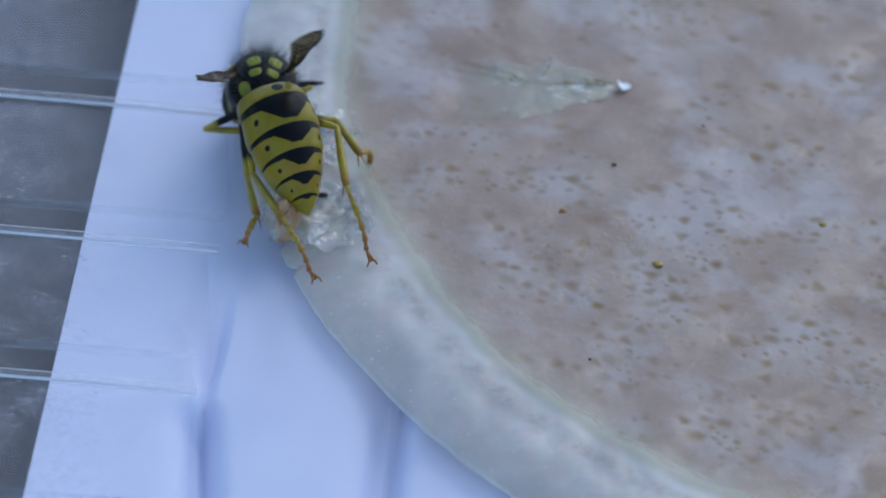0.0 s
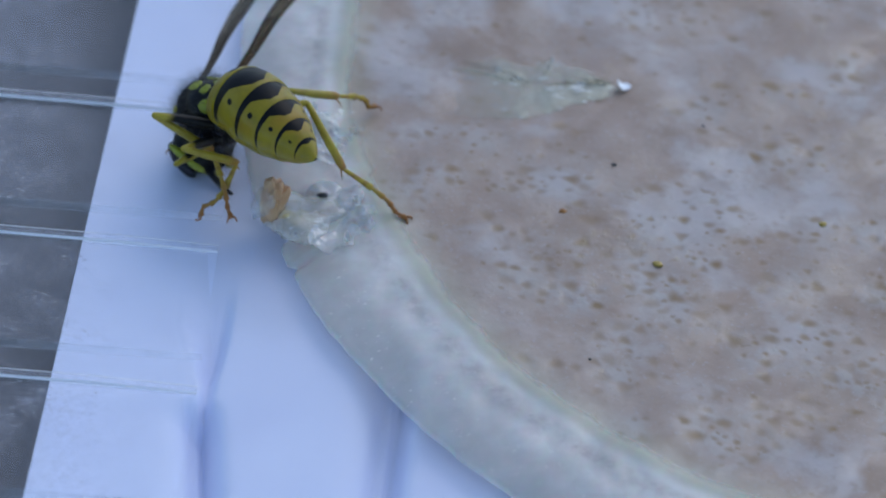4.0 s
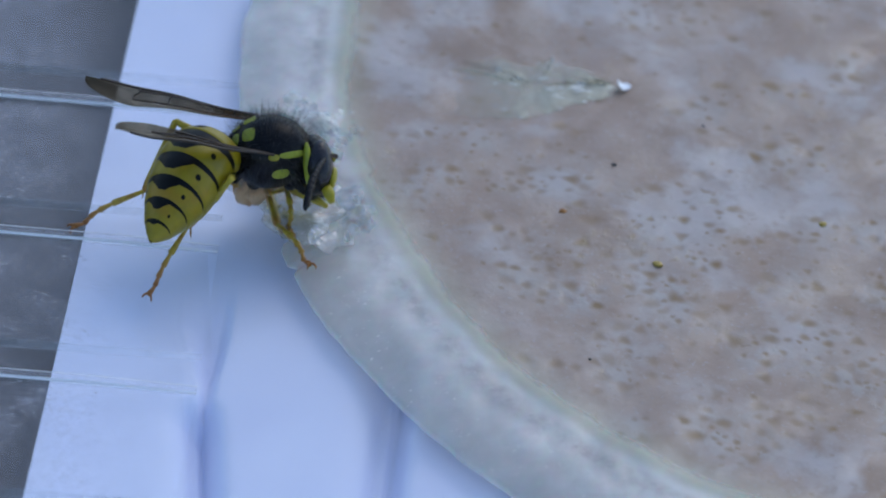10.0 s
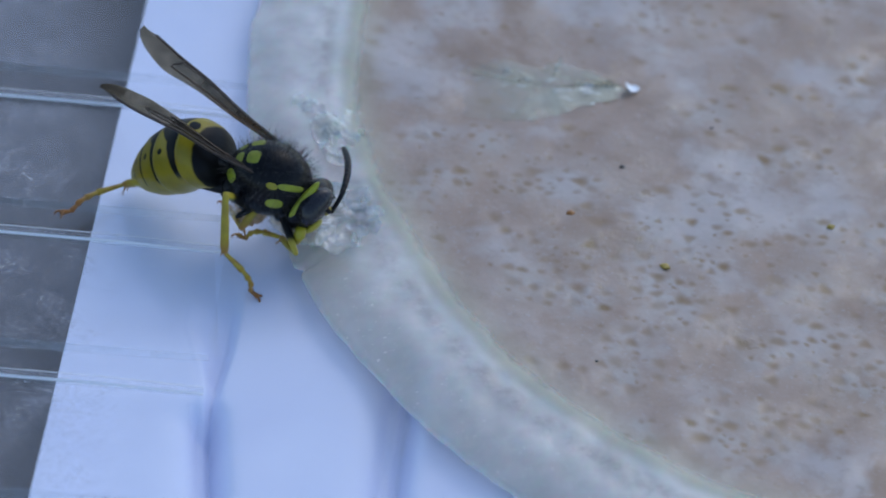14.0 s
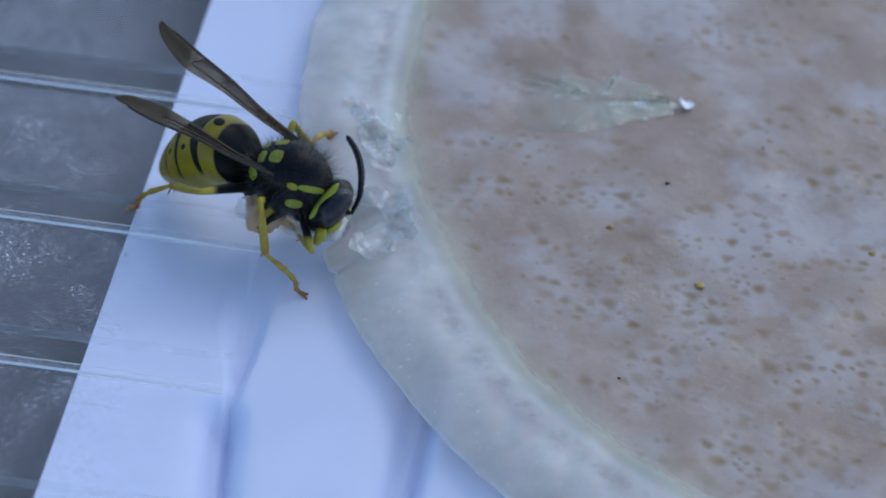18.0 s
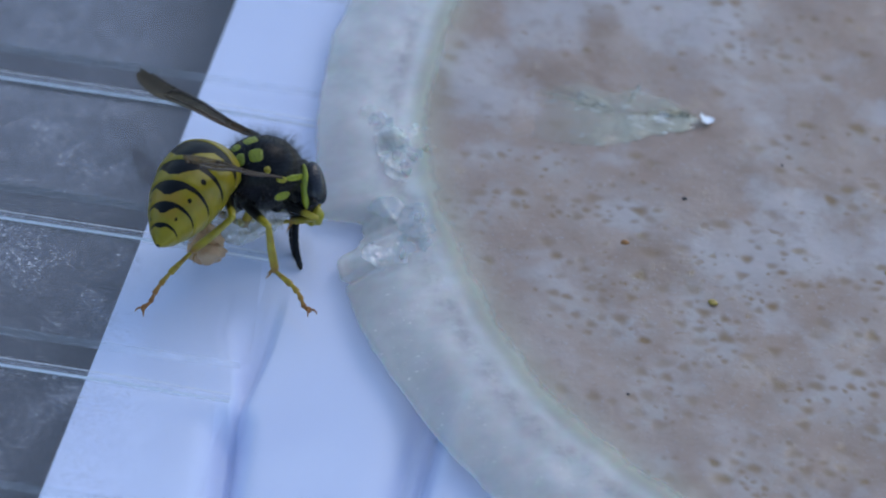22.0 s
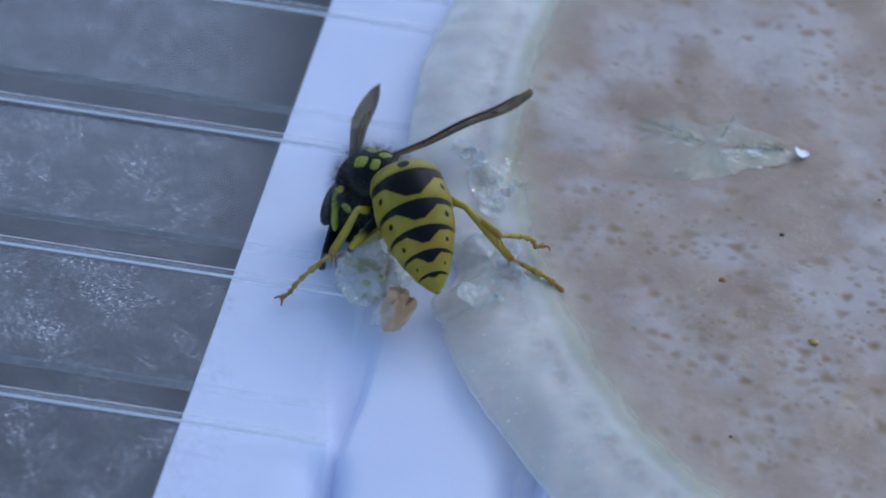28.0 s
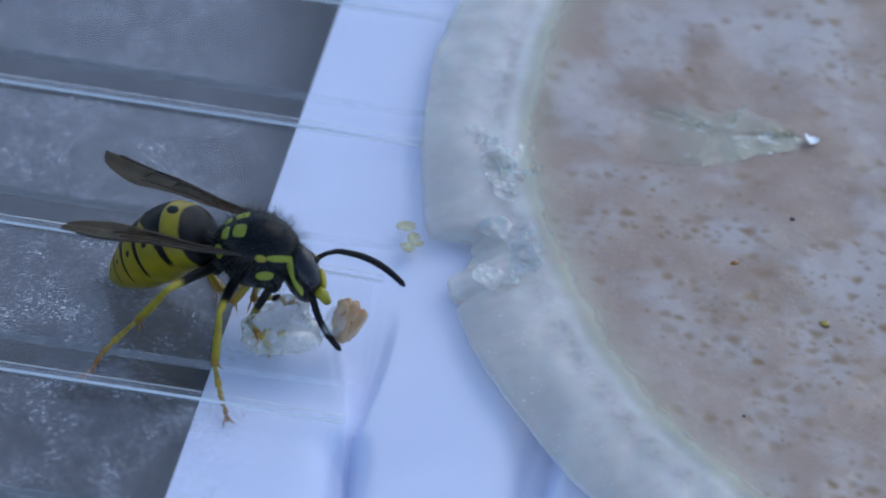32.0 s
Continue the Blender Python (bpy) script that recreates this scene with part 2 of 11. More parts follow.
TABLE = make_table_mat()
PAPER = make_paper_mat()
FILM = make_film_mat(False)
FILM_DUSTY = make_film_mat(True)
RIB = make_rib_mat("plastic_rib", 0.94, 0.25)
# almost opaque white: the highlight lines of the clear rib edges as colour
RIB_HIGHLIGHT = make_rib_mat("plastic_rib_highlight", 0.04, 0.08)
RIB_FAINT = make_rib_mat("plastic_step", 0.88, 0.2)
MEAT = make_meat_mat()
RIM = make_rim_mat()


# ---- mesh helpers (vertices in millimetres) ----
def mesh_of(name, verts, faces, mat, smooth=True):
    me = bpy.data.meshes.new(name)
    me.from_pydata([tuple(c * MM for c in v) for v in verts], [], faces)
    me.materials.append(mat)
    if smooth:
        me.polygons.foreach_set("use_smooth", [True] * len(me.polygons))
    me.update()
    return me


def solid(name, verts, faces, mat, parent=None, label="", smooth=True):
    ob = new(name, mesh_of(name, verts, faces, mat, smooth))
    if parent:
        ob.parent = parent
    return tagged(ob, label)


def part(name, bm, mat, parent=None, label="", smooth=True):
    """Links a bmesh, in millimetres, as one mesh object under its thing."""
    bmesh.ops.scale(bm, vec=(MM, MM, MM), verts=bm.verts)
    me = bpy.data.meshes.new(name)
    bm.to_mesh(me)
    bm.free()
    me.materials.append(mat)
    if smooth:
        me.polygons.foreach_set("use_smooth", [True] * len(me.polygons))
    ob = new(name, me)
    if parent:
        ob.parent = parent
    return tagged(ob, label)


def grid_faces(rows, cols, closed=False):
    faces = []
    for i in range(rows - 1):
        for j in range(cols if closed else cols - 1):
            k = (j + 1) % cols
            faces.append((i * cols + j, i * cols + k, (i + 1) * cols + k, (i + 1) * cols + j))
    return faces


def lump(name, size, mat, parent=None, label="", seed=0, rough=0.25, detail=3, pitch=1.1, flat=0.0):
    """An irregular crumb: a ball pressed into shape by noise."""
    bm = bmesh.new()
    bmesh.ops.create_icosphere(bm, subdivisions=detail, radius=1.0)
    for v in bm.verts:
        p = v.co * pitch + Vector((seed * 7.3, seed * 3.1, -seed * 5.7))
        k = 1 + rough * noise.fractal(p, 0.9, 2.0, 4) + 0.5 * rough * noise.noise(p * 0.6)
        v.co = Vector((v.co.x * k * size[0], v.co.y * k * size[1], max(v.co.z, -1 + flat) * k * size[2]))
    return part(name, bm, mat, parent, label)


# ---- table, paper, plastic ----
def build_table():
    bm = bmesh.new()
    bmesh.ops.create_cube(bm, size=1.0)
    bmesh.ops.scale(bm, vec=(1400, 900, 24), verts=bm.verts)
    bmesh.ops.bevel(bm, geom=bm.edges[:], offset=2, segments=2, affect="EDGES")
    ob = part("table", bm, TABLE, None, "", False)
    ob.location = (0.1, 0.1, -0.0150)
    return tagged(ob, "dark grey table top under a clear plastic tray", "table", kind="structure")


def paper_edge(y):
    return -0.107 + 0.1715 * y


def crease(y):
    return 7.2 + 0.02 * y if y < 0 else 7.2 + 0.30 * y - 0.014 * y * y if y < 8 else 8.7 + 0.08 * (y - 8)


def ease(t):
    t = min(1.0, max(0.0, t))
    return t * t * (3 - 2 * t)


def fold_height(d, y):
    """The paper sinks into a soft hollow on one side of the pinch at y = 0 and into two grooves on the other."""
    pinch = 0.55 * math.exp(-(d / 0.30) ** 2 - (y / 0.7) ** 2)
    if y > 0:
        wide = min(0.35 + 0.42 * y, 2.3)
        deep = (0.35 + 0.65 * ease(y / 2.0)) * (1 - ease((y - 2.5) / 6.0))
        hollow = ease((d + wide) / (0.75 * wide)) * (1 - ease((d + 0.30) / 0.70))
        line = math.exp(-((d + wide + 0.05) / 0.22) ** 2) * 0.07 + math.exp(-(d / 0.28) ** 2) * 0.3
        return -deep * (1.05 * hollow + line) - pinch
    k = ease(-y / 1.6)
    wide = math.exp(-(d / (1.25 if d < 0 else 0.55)) ** 2) * 1.1 * k
    grooves = math.exp(-((d + 0.55) / 0.35) ** 2) * 0.25 * k + math.exp(-(d / 0.24) ** 2) * 0.5
    return -1.35 * (wide + grooves) - pinch


def build_paper():
    left = 1 - np.linspace(1, 0, 150) ** 1.5
    right = np.concatenate([np.linspace(0.04, 1.0, 24), np.linspace(1.15, 22, 115), np.linspace(23, 90, 30)])
    ys = np.concatenate([np.linspace(-75, -12, 40), np.linspace(-11.7, 33, 160), np.linspace(34, 110, 40)])
    verts = []
    for y in ys:
        edge, fold = paper_edge(y), crease(y) + 0.06 * noise.noise((0, y * 0.9, 4.0))
        for x in [edge + (fold - edge) * f for f in left] + [fold + u for u in right]:
            z = -0.62 + fold_height(x - fold, y)
            d2 = x - (16.4 + 0.16 * y)
            dip2 = math.exp(-(d2 / 1.45) ** 2) if d2 < 0 else math.exp(-(d2 / 0.5) ** 2)
            dip2 += 0.3 * math.exp(-((d2 + 0.9) / 0.3) ** 2) + 0.25 * math.exp(-((d2 + 0.1) / 0.25) ** 2)
            z -= 1.6 * dip2 * (0.5 - 0.5 * math.tanh((y - 5) * 0.3))
            z += 0.06 * noise.noise((x * 0.16, y * 0.1, 2.0)) + 0.012 * noise.noise((x * 0.9, y * 0.7, 7.0))
            verts.append((x, y, z))
    c, r = len(left) + len(right), len(ys)
    faces = grid_faces(r, c)
    n = len(verts)
    verts += [(x, y, -2.9) for x, y, _ in verts]
    rim = [j for j in range(c)] + [i * c + c - 1 for i in range(1, r)] + [(r - 1) * c + j for j in range(c - 2, -1, -1)] + [i * c for i in range(r - 2, 0, -1)]
    faces += [(rim[k], n + rim[k], n + rim[(k + 1) % len(rim)], rim[(k + 1) % len(rim)]) for k in range(len(rim))]
    ob = solid("paper_pad", verts, faces, PAPER)
    return tagged(ob, "white creased absorbent paper pad on the dark table", "paper pad")


RIB_Y = [-0.06 + 9.85 * k + (0.12 if k == 2 else 0) for k in range(-6, 10)]
RIB_SLOPE = -0.0766


def rib_end(y):
    return 6.7 + (0.135 if y > 0 else 0.17) * max(y, -8)


def build_tray():
    tray = tagged(new("plastic_tray"), "clear ribbed plastic tray, dusty and scratched", "tray")

    def strip(name, y0, y1, z0, z1, mat, label="", x0=-110.0, long=False, thick=0.12):
        n = 24
        verts, ends = [], rib_end((y0 + y1) / 2)
        for i in range(n + 1):
            x = x0 + (ends - x0) * i / n
            s = RIB_SLOPE * x
            fade = 1.0 if i < n or long else 0.4
            verts += [(x, y0 + s, z0 * fade), (x, y1 + s, z1 * fade), (x, y1 + s, z1 * fade - thick), (x, y0 + s, z0 * fade - thick)]
        faces = [(i * 4 + a, i * 4 + 4 + a, i * 4 + 4 + (a + 1) % 4, i * 4 + (a + 1) % 4) for i in range(n) for a in range(4)]
        if not long:
            faces += [(3, 2, 1, 0), tuple(n * 4 + a for a in range(4))]
        ob = solid(name, verts, faces, mat, tray, label, False)
        ob.visible_shadow = False
        return ob

    for k, y in enumerate(RIB_Y):
        nxt = y + 9.85
        # the sunken channel beside each rib, then the raised flat panel
        strip("channel", y + 0.44, y + 2.5, -0.22, -0.22, FILM, long=True)
        strip("channel_wall", y + 2.5, y + 2.72, -0.22, 0.0, RIB_FAINT, "hazy sloped wall of a channel")
        strip("panel", y + 2.72, nxt - 0.05, 0.0, 0.0, FILM_DUSTY, long=True)
        strip("rib_edge", y - 0.06, y + 0.01, 0.17, 0.26, RIB_HIGHLIGHT, "glossy edge of a rib, its highlight painted white", thick=0.03)
        strip("rib_side", y - 0.07, y - 0.06, 0.0, 0.17, RIB_FAINT, "clear side of a rib", thick=0.02)
        strip("rib", y + 0.01, y + 0.38, 0.26, 0.26, RIB, "raised clear rib")
        strip("rib_edge", y + 0.38, y + 0.44, 0.28, 0.25, RIB_HIGHLIGHT, "glossy edge of a rib, its highlight painted white", thick=0.03)
    # the flat floor of the tray beyond the ribs
    verts = []
    for i in range(81):
        y = -60 + 2.0 * i
        x = rib_end(y)
        verts += [(x, y + RIB_SLOPE * x, 0.0), (75, y + RIB_SLOPE * 75, 0.0), (75, y + RIB_SLOPE * 75, -0.12), (x, y + RIB_SLOPE * x, -0.12)]
    sheets = [(i * 4 + a, i * 4 + a + 1, i * 4 + a + 5, i * 4 + a + 4) for i in range(80) for a in (0, 2)]
    floor = solid("tray_floor", verts, sheets, FILM, tray, "flat clear floor of the tray", False)
    floor.visible_shadow = False
    return tray


# ---- the slice ----
CX, CY, R_OUT = 45.97, 19.69, 36.5
IX, IY, R_IN = 44.79, 19.91, 30.75


def meat_radius(a):
    return R_IN + 0.35 * math.sin(3 * a + 1.0) + 0.35 * noise.noise((4 * math.cos(a), 4 * math.sin(a), 0.5)) + 0.08 * noise.noise((13 * math.cos(a), 13 * math.sin(a), 1.5))


def relief(x, y):
    return 1.25 + 0.10 * noise.noise((x * 0.3, y * 0.3, 0.0)) + 0.010 * noise.noise((x * 1.1, y * 1.1, 3.0))


def slice_angles():
    return np.concatenate([np.linspace(radians(118), radians(292), 720), np.linspace(radians(294), radians(476), 80)])


def build_slice():
    ham = tagged(new("sausage_slice"), "round slice of pale pink jellied sausage with a fatty rim", "sausage slice")
    ang = slice_angles()
    rad = np.concatenate([np.linspace(0, 4, 5), np.linspace(5, R_IN, 250)]) / R_IN
    verts = []
    edge = [meat_radius(a) for a in ang]
    for f in rad:
        for a, e in zip(ang, edge):
            verts.append((IX + e * f * math.cos(a), IY + e * f * math.sin(a), 1.25))
    v = np.array(verts)
    # pits of many sizes in tight clusters, each in a paler patch
    rng = np.random.RandomState(5)
    seeds = [(22.3, 13.5), (23.2, 14.6), (29.0, 10.6), (31.1, 11.4), (31.0, 8.8), (27.9, 8.4), (21.9, 6.9), (17.4, 12.2), (20.9, 16.6), (23.1, 9.1), (24.6, 5.7), (30.2, 9.7), (32.6, 10.2)]
    seeds += [(rng.uniform(26, 41), rng.uniform(-6, 7)) for _ in range(26)] + [(rng.uniform(16, 41), rng.uniform(8, 31)) for _ in range(18)]
    pit, halo = np.zeros(len(v)), np.zeros(len(v))
    for k, (cx, cy) in enumerate(seeds):
        size = rng.uniform(0.9, 1.7)
        patch_at = np.exp(-(((v[:, 0] - cx) / size) ** 2 + ((v[:, 1] - cy) / size) ** 2) ** 1.3)
        halo = np.maximum(halo, patch_at * rng.uniform(0.3, 1.0))
    taken = []
    for k in range(1100):
        cx, cy = seeds[rng.randint(len(seeds))] if k % 7 else (rng.uniform(14, 42), rng.uniform(-8, 34))
        px, py = cx + rng.normal(0, 0.85), cy + rng.normal(0, 0.75)
        a, r, l = rng.uniform(-0.9, 0.3), 0.08 + 0.26 * rng.rand() ** 1.5, rng.uniform(1.0, 1.7)
        if any((px - tx) ** 2 + (py - ty) ** 2 < (1.35 * (r + tr)) ** 2 for tx, ty, tr in taken):
            continue
        taken.append((px, py, r))
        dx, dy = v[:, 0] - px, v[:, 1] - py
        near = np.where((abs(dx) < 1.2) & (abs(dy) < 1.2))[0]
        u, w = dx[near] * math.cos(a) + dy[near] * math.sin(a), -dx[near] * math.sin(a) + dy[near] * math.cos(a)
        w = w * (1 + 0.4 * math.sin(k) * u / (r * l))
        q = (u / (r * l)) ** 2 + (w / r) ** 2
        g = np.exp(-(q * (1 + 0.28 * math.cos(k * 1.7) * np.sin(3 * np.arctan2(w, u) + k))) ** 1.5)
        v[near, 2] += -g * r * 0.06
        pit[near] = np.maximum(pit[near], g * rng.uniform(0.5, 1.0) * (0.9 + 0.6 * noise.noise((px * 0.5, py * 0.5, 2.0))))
    for i, (x, y, z) in enumerate(v):
        v[i, 2] = z - 1.25 + relief(x, y) + (0.004 * noise.noise((x * 3, y * 3, 6.0)) if i < len(v) - len(ang) else 0.0)
    rows, cols = len(rad), len(ang)
    faces = grid_faces(rows, cols, True)
    base = len(v)
    low = v[-cols:].copy()
    low[:, 2] = 0.02
    v = np.vstack([v, low])
    faces += [((rows - 1) * cols + j, (rows - 1) * cols + (j + 1) % cols, base + (j + 1) % cols, base + j) for j in range(cols)]
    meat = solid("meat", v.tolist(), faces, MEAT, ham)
    me = meat.data
    fat = np.zeros(len(v))
    for i in range(rows):
        fat[i * cols:(i + 1) * cols] = 0.55 * max(0.0, (rad[i] - 0.925) / 0.075) ** 1.3
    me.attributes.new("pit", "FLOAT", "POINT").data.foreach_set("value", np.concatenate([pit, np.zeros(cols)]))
    me.attributes.new("halo", "FLOAT", "POINT").data.foreach_set("value", np.concatenate([halo, np.zeros(cols)]))
    me.attributes.new("fat", "FLOAT", "POINT").data.foreach_set("value", fat)

    # the rim of fat and jelly, with the bitten notch
    verts, steps = [], np.concatenate([np.linspace(-0.22, 0.0, 9), np.linspace(0.04, 1, 25)])
    for s in steps:
        for a in ang:
            e = meat_radius(a)
            ix, iy = IX + e * math.cos(a), IY + e * math.sin(a)
            ro = R_OUT + 0.12 * noise.noise((9 * math.cos(a), 9 * math.sin(a), 4)) + 0.1 * noise.noise((31 * math.cos(a), 31 * math.sin(a), 4))
            d = math.degrees(a)
            bite = 0.25 * (1 + math.tanh((d - 191.8) * 4.0)) * (1 - math.tanh((d - 195.4) * 1.3))
            ro -= 1.75 * bite + 0.3 * bite * noise.noise((d, 0, 0))
            ro -= 0.45 * math.exp(-((d - 198.8) / 0.35) ** 2)
            ox, oy = CX + ro * math.cos(a), CY + ro * math.sin(a)
            x, y = ix + (ox - ix) * s, iy + (oy - iy) * s
            z = relief(x, y) - 0.22 * max(0.0, s) + (0.07 if s > -0.2 else -0.03)
            if s > 0.5:
                z -= 0.72 * ((s - 0.5) / 0.5) ** 1.9
            scoop = math.exp(-((d - 195.5) / 4.2) ** 2) * min(1, max(0, s) * 1.6)
            z -= 0.45 * scoop
            z += min(1.0, max(0.0, s) * 8) * (0.10 * noise.noise((x * 0.7, y * 0.7, 9)) + 0.018 * noise.noise((x * 2.6, y * 2.6, 5)) * (1 + 4 * scoop))
            verts.append((x, y, max(z, 0.16)))
    r2 = len(steps)
    faces = grid_faces(r2, cols, True)
    base = len(verts)
    verts += [(x, y, 0.02) for x, y, _ in verts[-cols:]]
    faces += [((r2 - 1) * cols + j, (r2 - 1) * cols + (j + 1) % cols, base + (j + 1) % cols, base + j) for j in range(cols)]
    rim = solid("fat_rim", verts, faces, RIM, ham, "translucent whitish rim of fat and jelly with a bitten notch")
    rings = {"veil": lambda s: min(1.0, max(0.0, -s / 0.2)), "gold": lambda s: 0.8 * math.exp(-((s + 0.05) / 0.11) ** 2),
             "fat": lambda s: 0.28 * math.exp(-((s - 0.10) / 0.06) ** 2), "outer": lambda s: ease((s - 0.35) / 0.6),
             "grain": lambda s: math.exp(-((s - 0.25) / 0.10) ** 2)}
    for name, share in rings.items():
        values = [share(s) for s in steps for _ in ang] + [0.0] * cols
        rim.data.attributes.new(name, "FLOAT", "POINT").data.foreach_set("value", values)
    return ham


build_table()
build_paper()
build_tray()
build_slice()


# ---- small things on the slice ----
TAN = make_plain("cured_bit", (0.46, 0.255, 0.115), (0.56, 0.37, 0.20), 900, 0.35, 0.4)
YELLOW_BIT = make_plain("mustard_bit", (0.40, 0.27, 0.04), (0.48, 0.34, 0.07), 1500, 0.4)
CRUMB = make_jelly_mat("pale_crumb", (0.60, 0.54, 0.22), 0.35)
BLACK_BIT = make_plain("pepper_bit", (0.012, 0.012, 0.014), (0.03, 0.03, 0.03), 3000, 0.5)
ORANGE_BIT = make_plain("spice_bit", (0.32, 0.13, 0.03), (0.45, 0.2, 0.05), 3000, 0.45)
CLEAR_FAT = make_flake_mat()
SHRED = make_jelly_mat("torn_skin", (0.84, 0.85, 0.80), 0.82, 0.35)
GLASSY = make_splinter_mat()


MOVING = {}


def place(ob, x, y, z, turn=0.0):
    ob.matrix_basis = pose(x * MM, y * MM, z * MM, 0, 0, turn)
    return ob


def build_specks():
    def speck(name, label, x, y, size, mat, seed, turn=20.0):
        ob = lump(name, size, mat, None, "", seed, 0.35, 2, 1.4)
        place(ob, x, y, 1.25 + size[2] * 0.35, turn)
        return tagged(ob, label, "speck", "specks on the slice")

    speck("pepper_speck", "tiny black pepper speck on the sausage", 27.46, 15.03, (0.14, 0.11, 0.08), BLACK_BIT, 1)
    speck("spice_speck", "tiny orange spice speck on the sausage", 24.63, 11.52, (0.21, 0.17, 0.10), ORANGE_BIT, 2)
    speck("mustard_speck", "small yellow mustard speck on the sausage", 28.91, 7.93, (0.24, 0.19, 0.08), YELLOW_BIT, 3, -30)
    speck("mustard_speck", "small yellow mustard speck on the sausage", 37.3, 11.2, (0.2, 0.15, 0.08), YELLOW_BIT, 4)
    speck("pepper_speck", "tiny black pepper speck on the sausage", 32.2, 18.2, (0.09, 0.08, 0.05), BLACK_BIT, 5)
    speck("pepper_speck", "tiny black pepper speck on the sausage", 25.0, 1.2, (0.08, 0.07, 0.05), BLACK_BIT, 6)


def crumpled(rng, long, wide, high, fold, pitch=0.75):
    """A thin torn skin of jelly, folded and with a ragged edge."""
    n, rows = 60, 16
    k = rng.uniform(0, 90)
    verts, faces = [], []
    for side in (0, 1):
        for i in range(rows + 1):
            f = i / rows
            for j in range(n):
                a = 2 * math.pi * j / n
                e = 1 + 0.28 * noise.noise((1.6 * math.cos(a), 1.6 * math.sin(a), k)) + 0.16 * noise.noise((4 * math.cos(a), 4 * math.sin(a), k))
                x, y = long * e * f * math.cos(a), wide * e * f * math.sin(a)
                z = high * (noise.ridged_multi_fractal((x * pitch, y * pitch, k), 0.9, 2.1, 2, 1.0, 2.0) - 1.0) + fold * x * x / long - 0.09 * side * (1 - 0.8 * f ** 4)
                verts.append((x, y, z))
        q = side * (rows + 1) * n
        grid = grid_faces(rows + 1, n, True)
        faces += [tuple(q + c for c in (g if side == 0 else g[::-1])) for g in grid]
    edge = rows * n
    faces += [(edge + j, edge + (j + 1) % n, 2 * edge + n + (j + 1) % n, 2 * edge + n + j) for j in range(n)]
    return verts, faces


def build_flake():
    """The clear film of fat that lies on the meat, with a sharp bright tip."""
    flake = tagged(new("fat_flake"), "clear glossy flake of fat on the sausage", "fat flake")
    bm = bmesh.new()
    corners = [(-4.5, -2.3), (-2.4, -2.45), (-0.4, -2.35), (1.3, -1.5), (3.4, -0.75), (4.3, -0.05), (3.0, 1.2), (0.9, 2.35), (-0.4, 1.7), (-2.2, 2.4), (-3.4, 1.9), (-4.6, 1.6), (-4.1, 0.2)]
    ring = []
    for (x0, y0), (x1, y1) in zip(corners, corners[1:] + corners[:1]):
        for k in range(6):
            f = k / 6
            x, y = x0 + (x1 - x0) * f, y0 + (y1 - y0) * f
            w = 0.25 if y < 0 else 0.6
            ring.append((x + w * noise.noise((x * 2.4, y * 2.4, 1)), y + w * noise.noise((x * 2.4, y * 2.4, 5))))
    n, rows = len(ring), 12
    layers = []
    for k in range(rows):
        f = 1 - k / rows
        row = []
        for x, y in ring:
            z = 0.02 + 0.10 * (1 - f ** 8) + (0.14 * noise.noise((x * f * 1.1, y * f * 1.1, 3)) + 0.07 * noise.noise((x * f * 3, y * f * 3, 8))) * (1 - f ** 3)
            row.append(bm.verts.new((x * f, y * f, max(0.01, z))))
        layers.append(row)
    for k in range(rows - 1):
        for i in range(n):
            j = (i + 1) % n
            bm.faces.new((layers[k][i], layers[k][j], layers[k + 1][j], layers[k + 1][i]))
    bm.faces.new(layers[-1])
    film = part("film", bm, CLEAR_FAT, flake)
    film.data.attributes.new("rim", "FLOAT", "POINT").data.foreach_set("value", [k / rows + (0.12 if ring[i][1] < -0.6 else 0.0) for k in range(rows) for i in range(n)])
    tip_mat = make_plain("bright_fat", (0.93, 0.94, 0.96), (0.97, 0.97, 0.98), 900, 0.1, 0.1)
    tip = solid("tip", *crumpled(random.Random(3), 0.42, 0.26, 0.22, 0.3), tip_mat, flake, "sharp bright tip")
    tip.location = (4.15 * MM, -0.05 * MM, 0.32 * MM)
    tip.rotation_euler = (0.1, 0.35, 0.2)
    for k, (x, y, s) in enumerate(((-2.6, 1.7, 0.22), (2.9, 0.8, 0.22), (-3.6, 0.4, 0.16), (3.2, -0.4, 0.2))):
        b = lump("fold", (s * 2, s * 0.6, s * 0.9), CLEAR_FAT, flake, "", 20 + k, 0.5, 2, 1.5)
        b.location = (x * MM, y * MM, 0.16 * MM)
    flake.matrix_basis = pose(24.3 * MM, 20.7 * MM, 1.27 * MM, 0, 0, 2)
    return flake


def glassy(rng, size):
    """A broken splinter of clear jelly with flat faces."""
    bm = bmesh.new()
    bmesh.ops.create_icosphere(bm, subdivisions=2, radius=1.0)
    k = rng.uniform(0, 90)
    cuts = [(Vector((rng.gauss(0, 1), rng.gauss(0, 1), rng.gauss(0.5, 0.8))).normalized(), rng.uniform(0.35, 0.8)) for _ in range(9)]
    for v in bm.verts:
        c = v.co * (1 + 0.35 * noise.noise(v.co * 1.7 + Vector((k, 0, 0))))
        for way, reach in cuts:
            c -= way * max(0.0, c.dot(way) - reach)
        v.co = Vector((c.x * size[0], c.y * size[1], c.z * size[2]))
    return bm


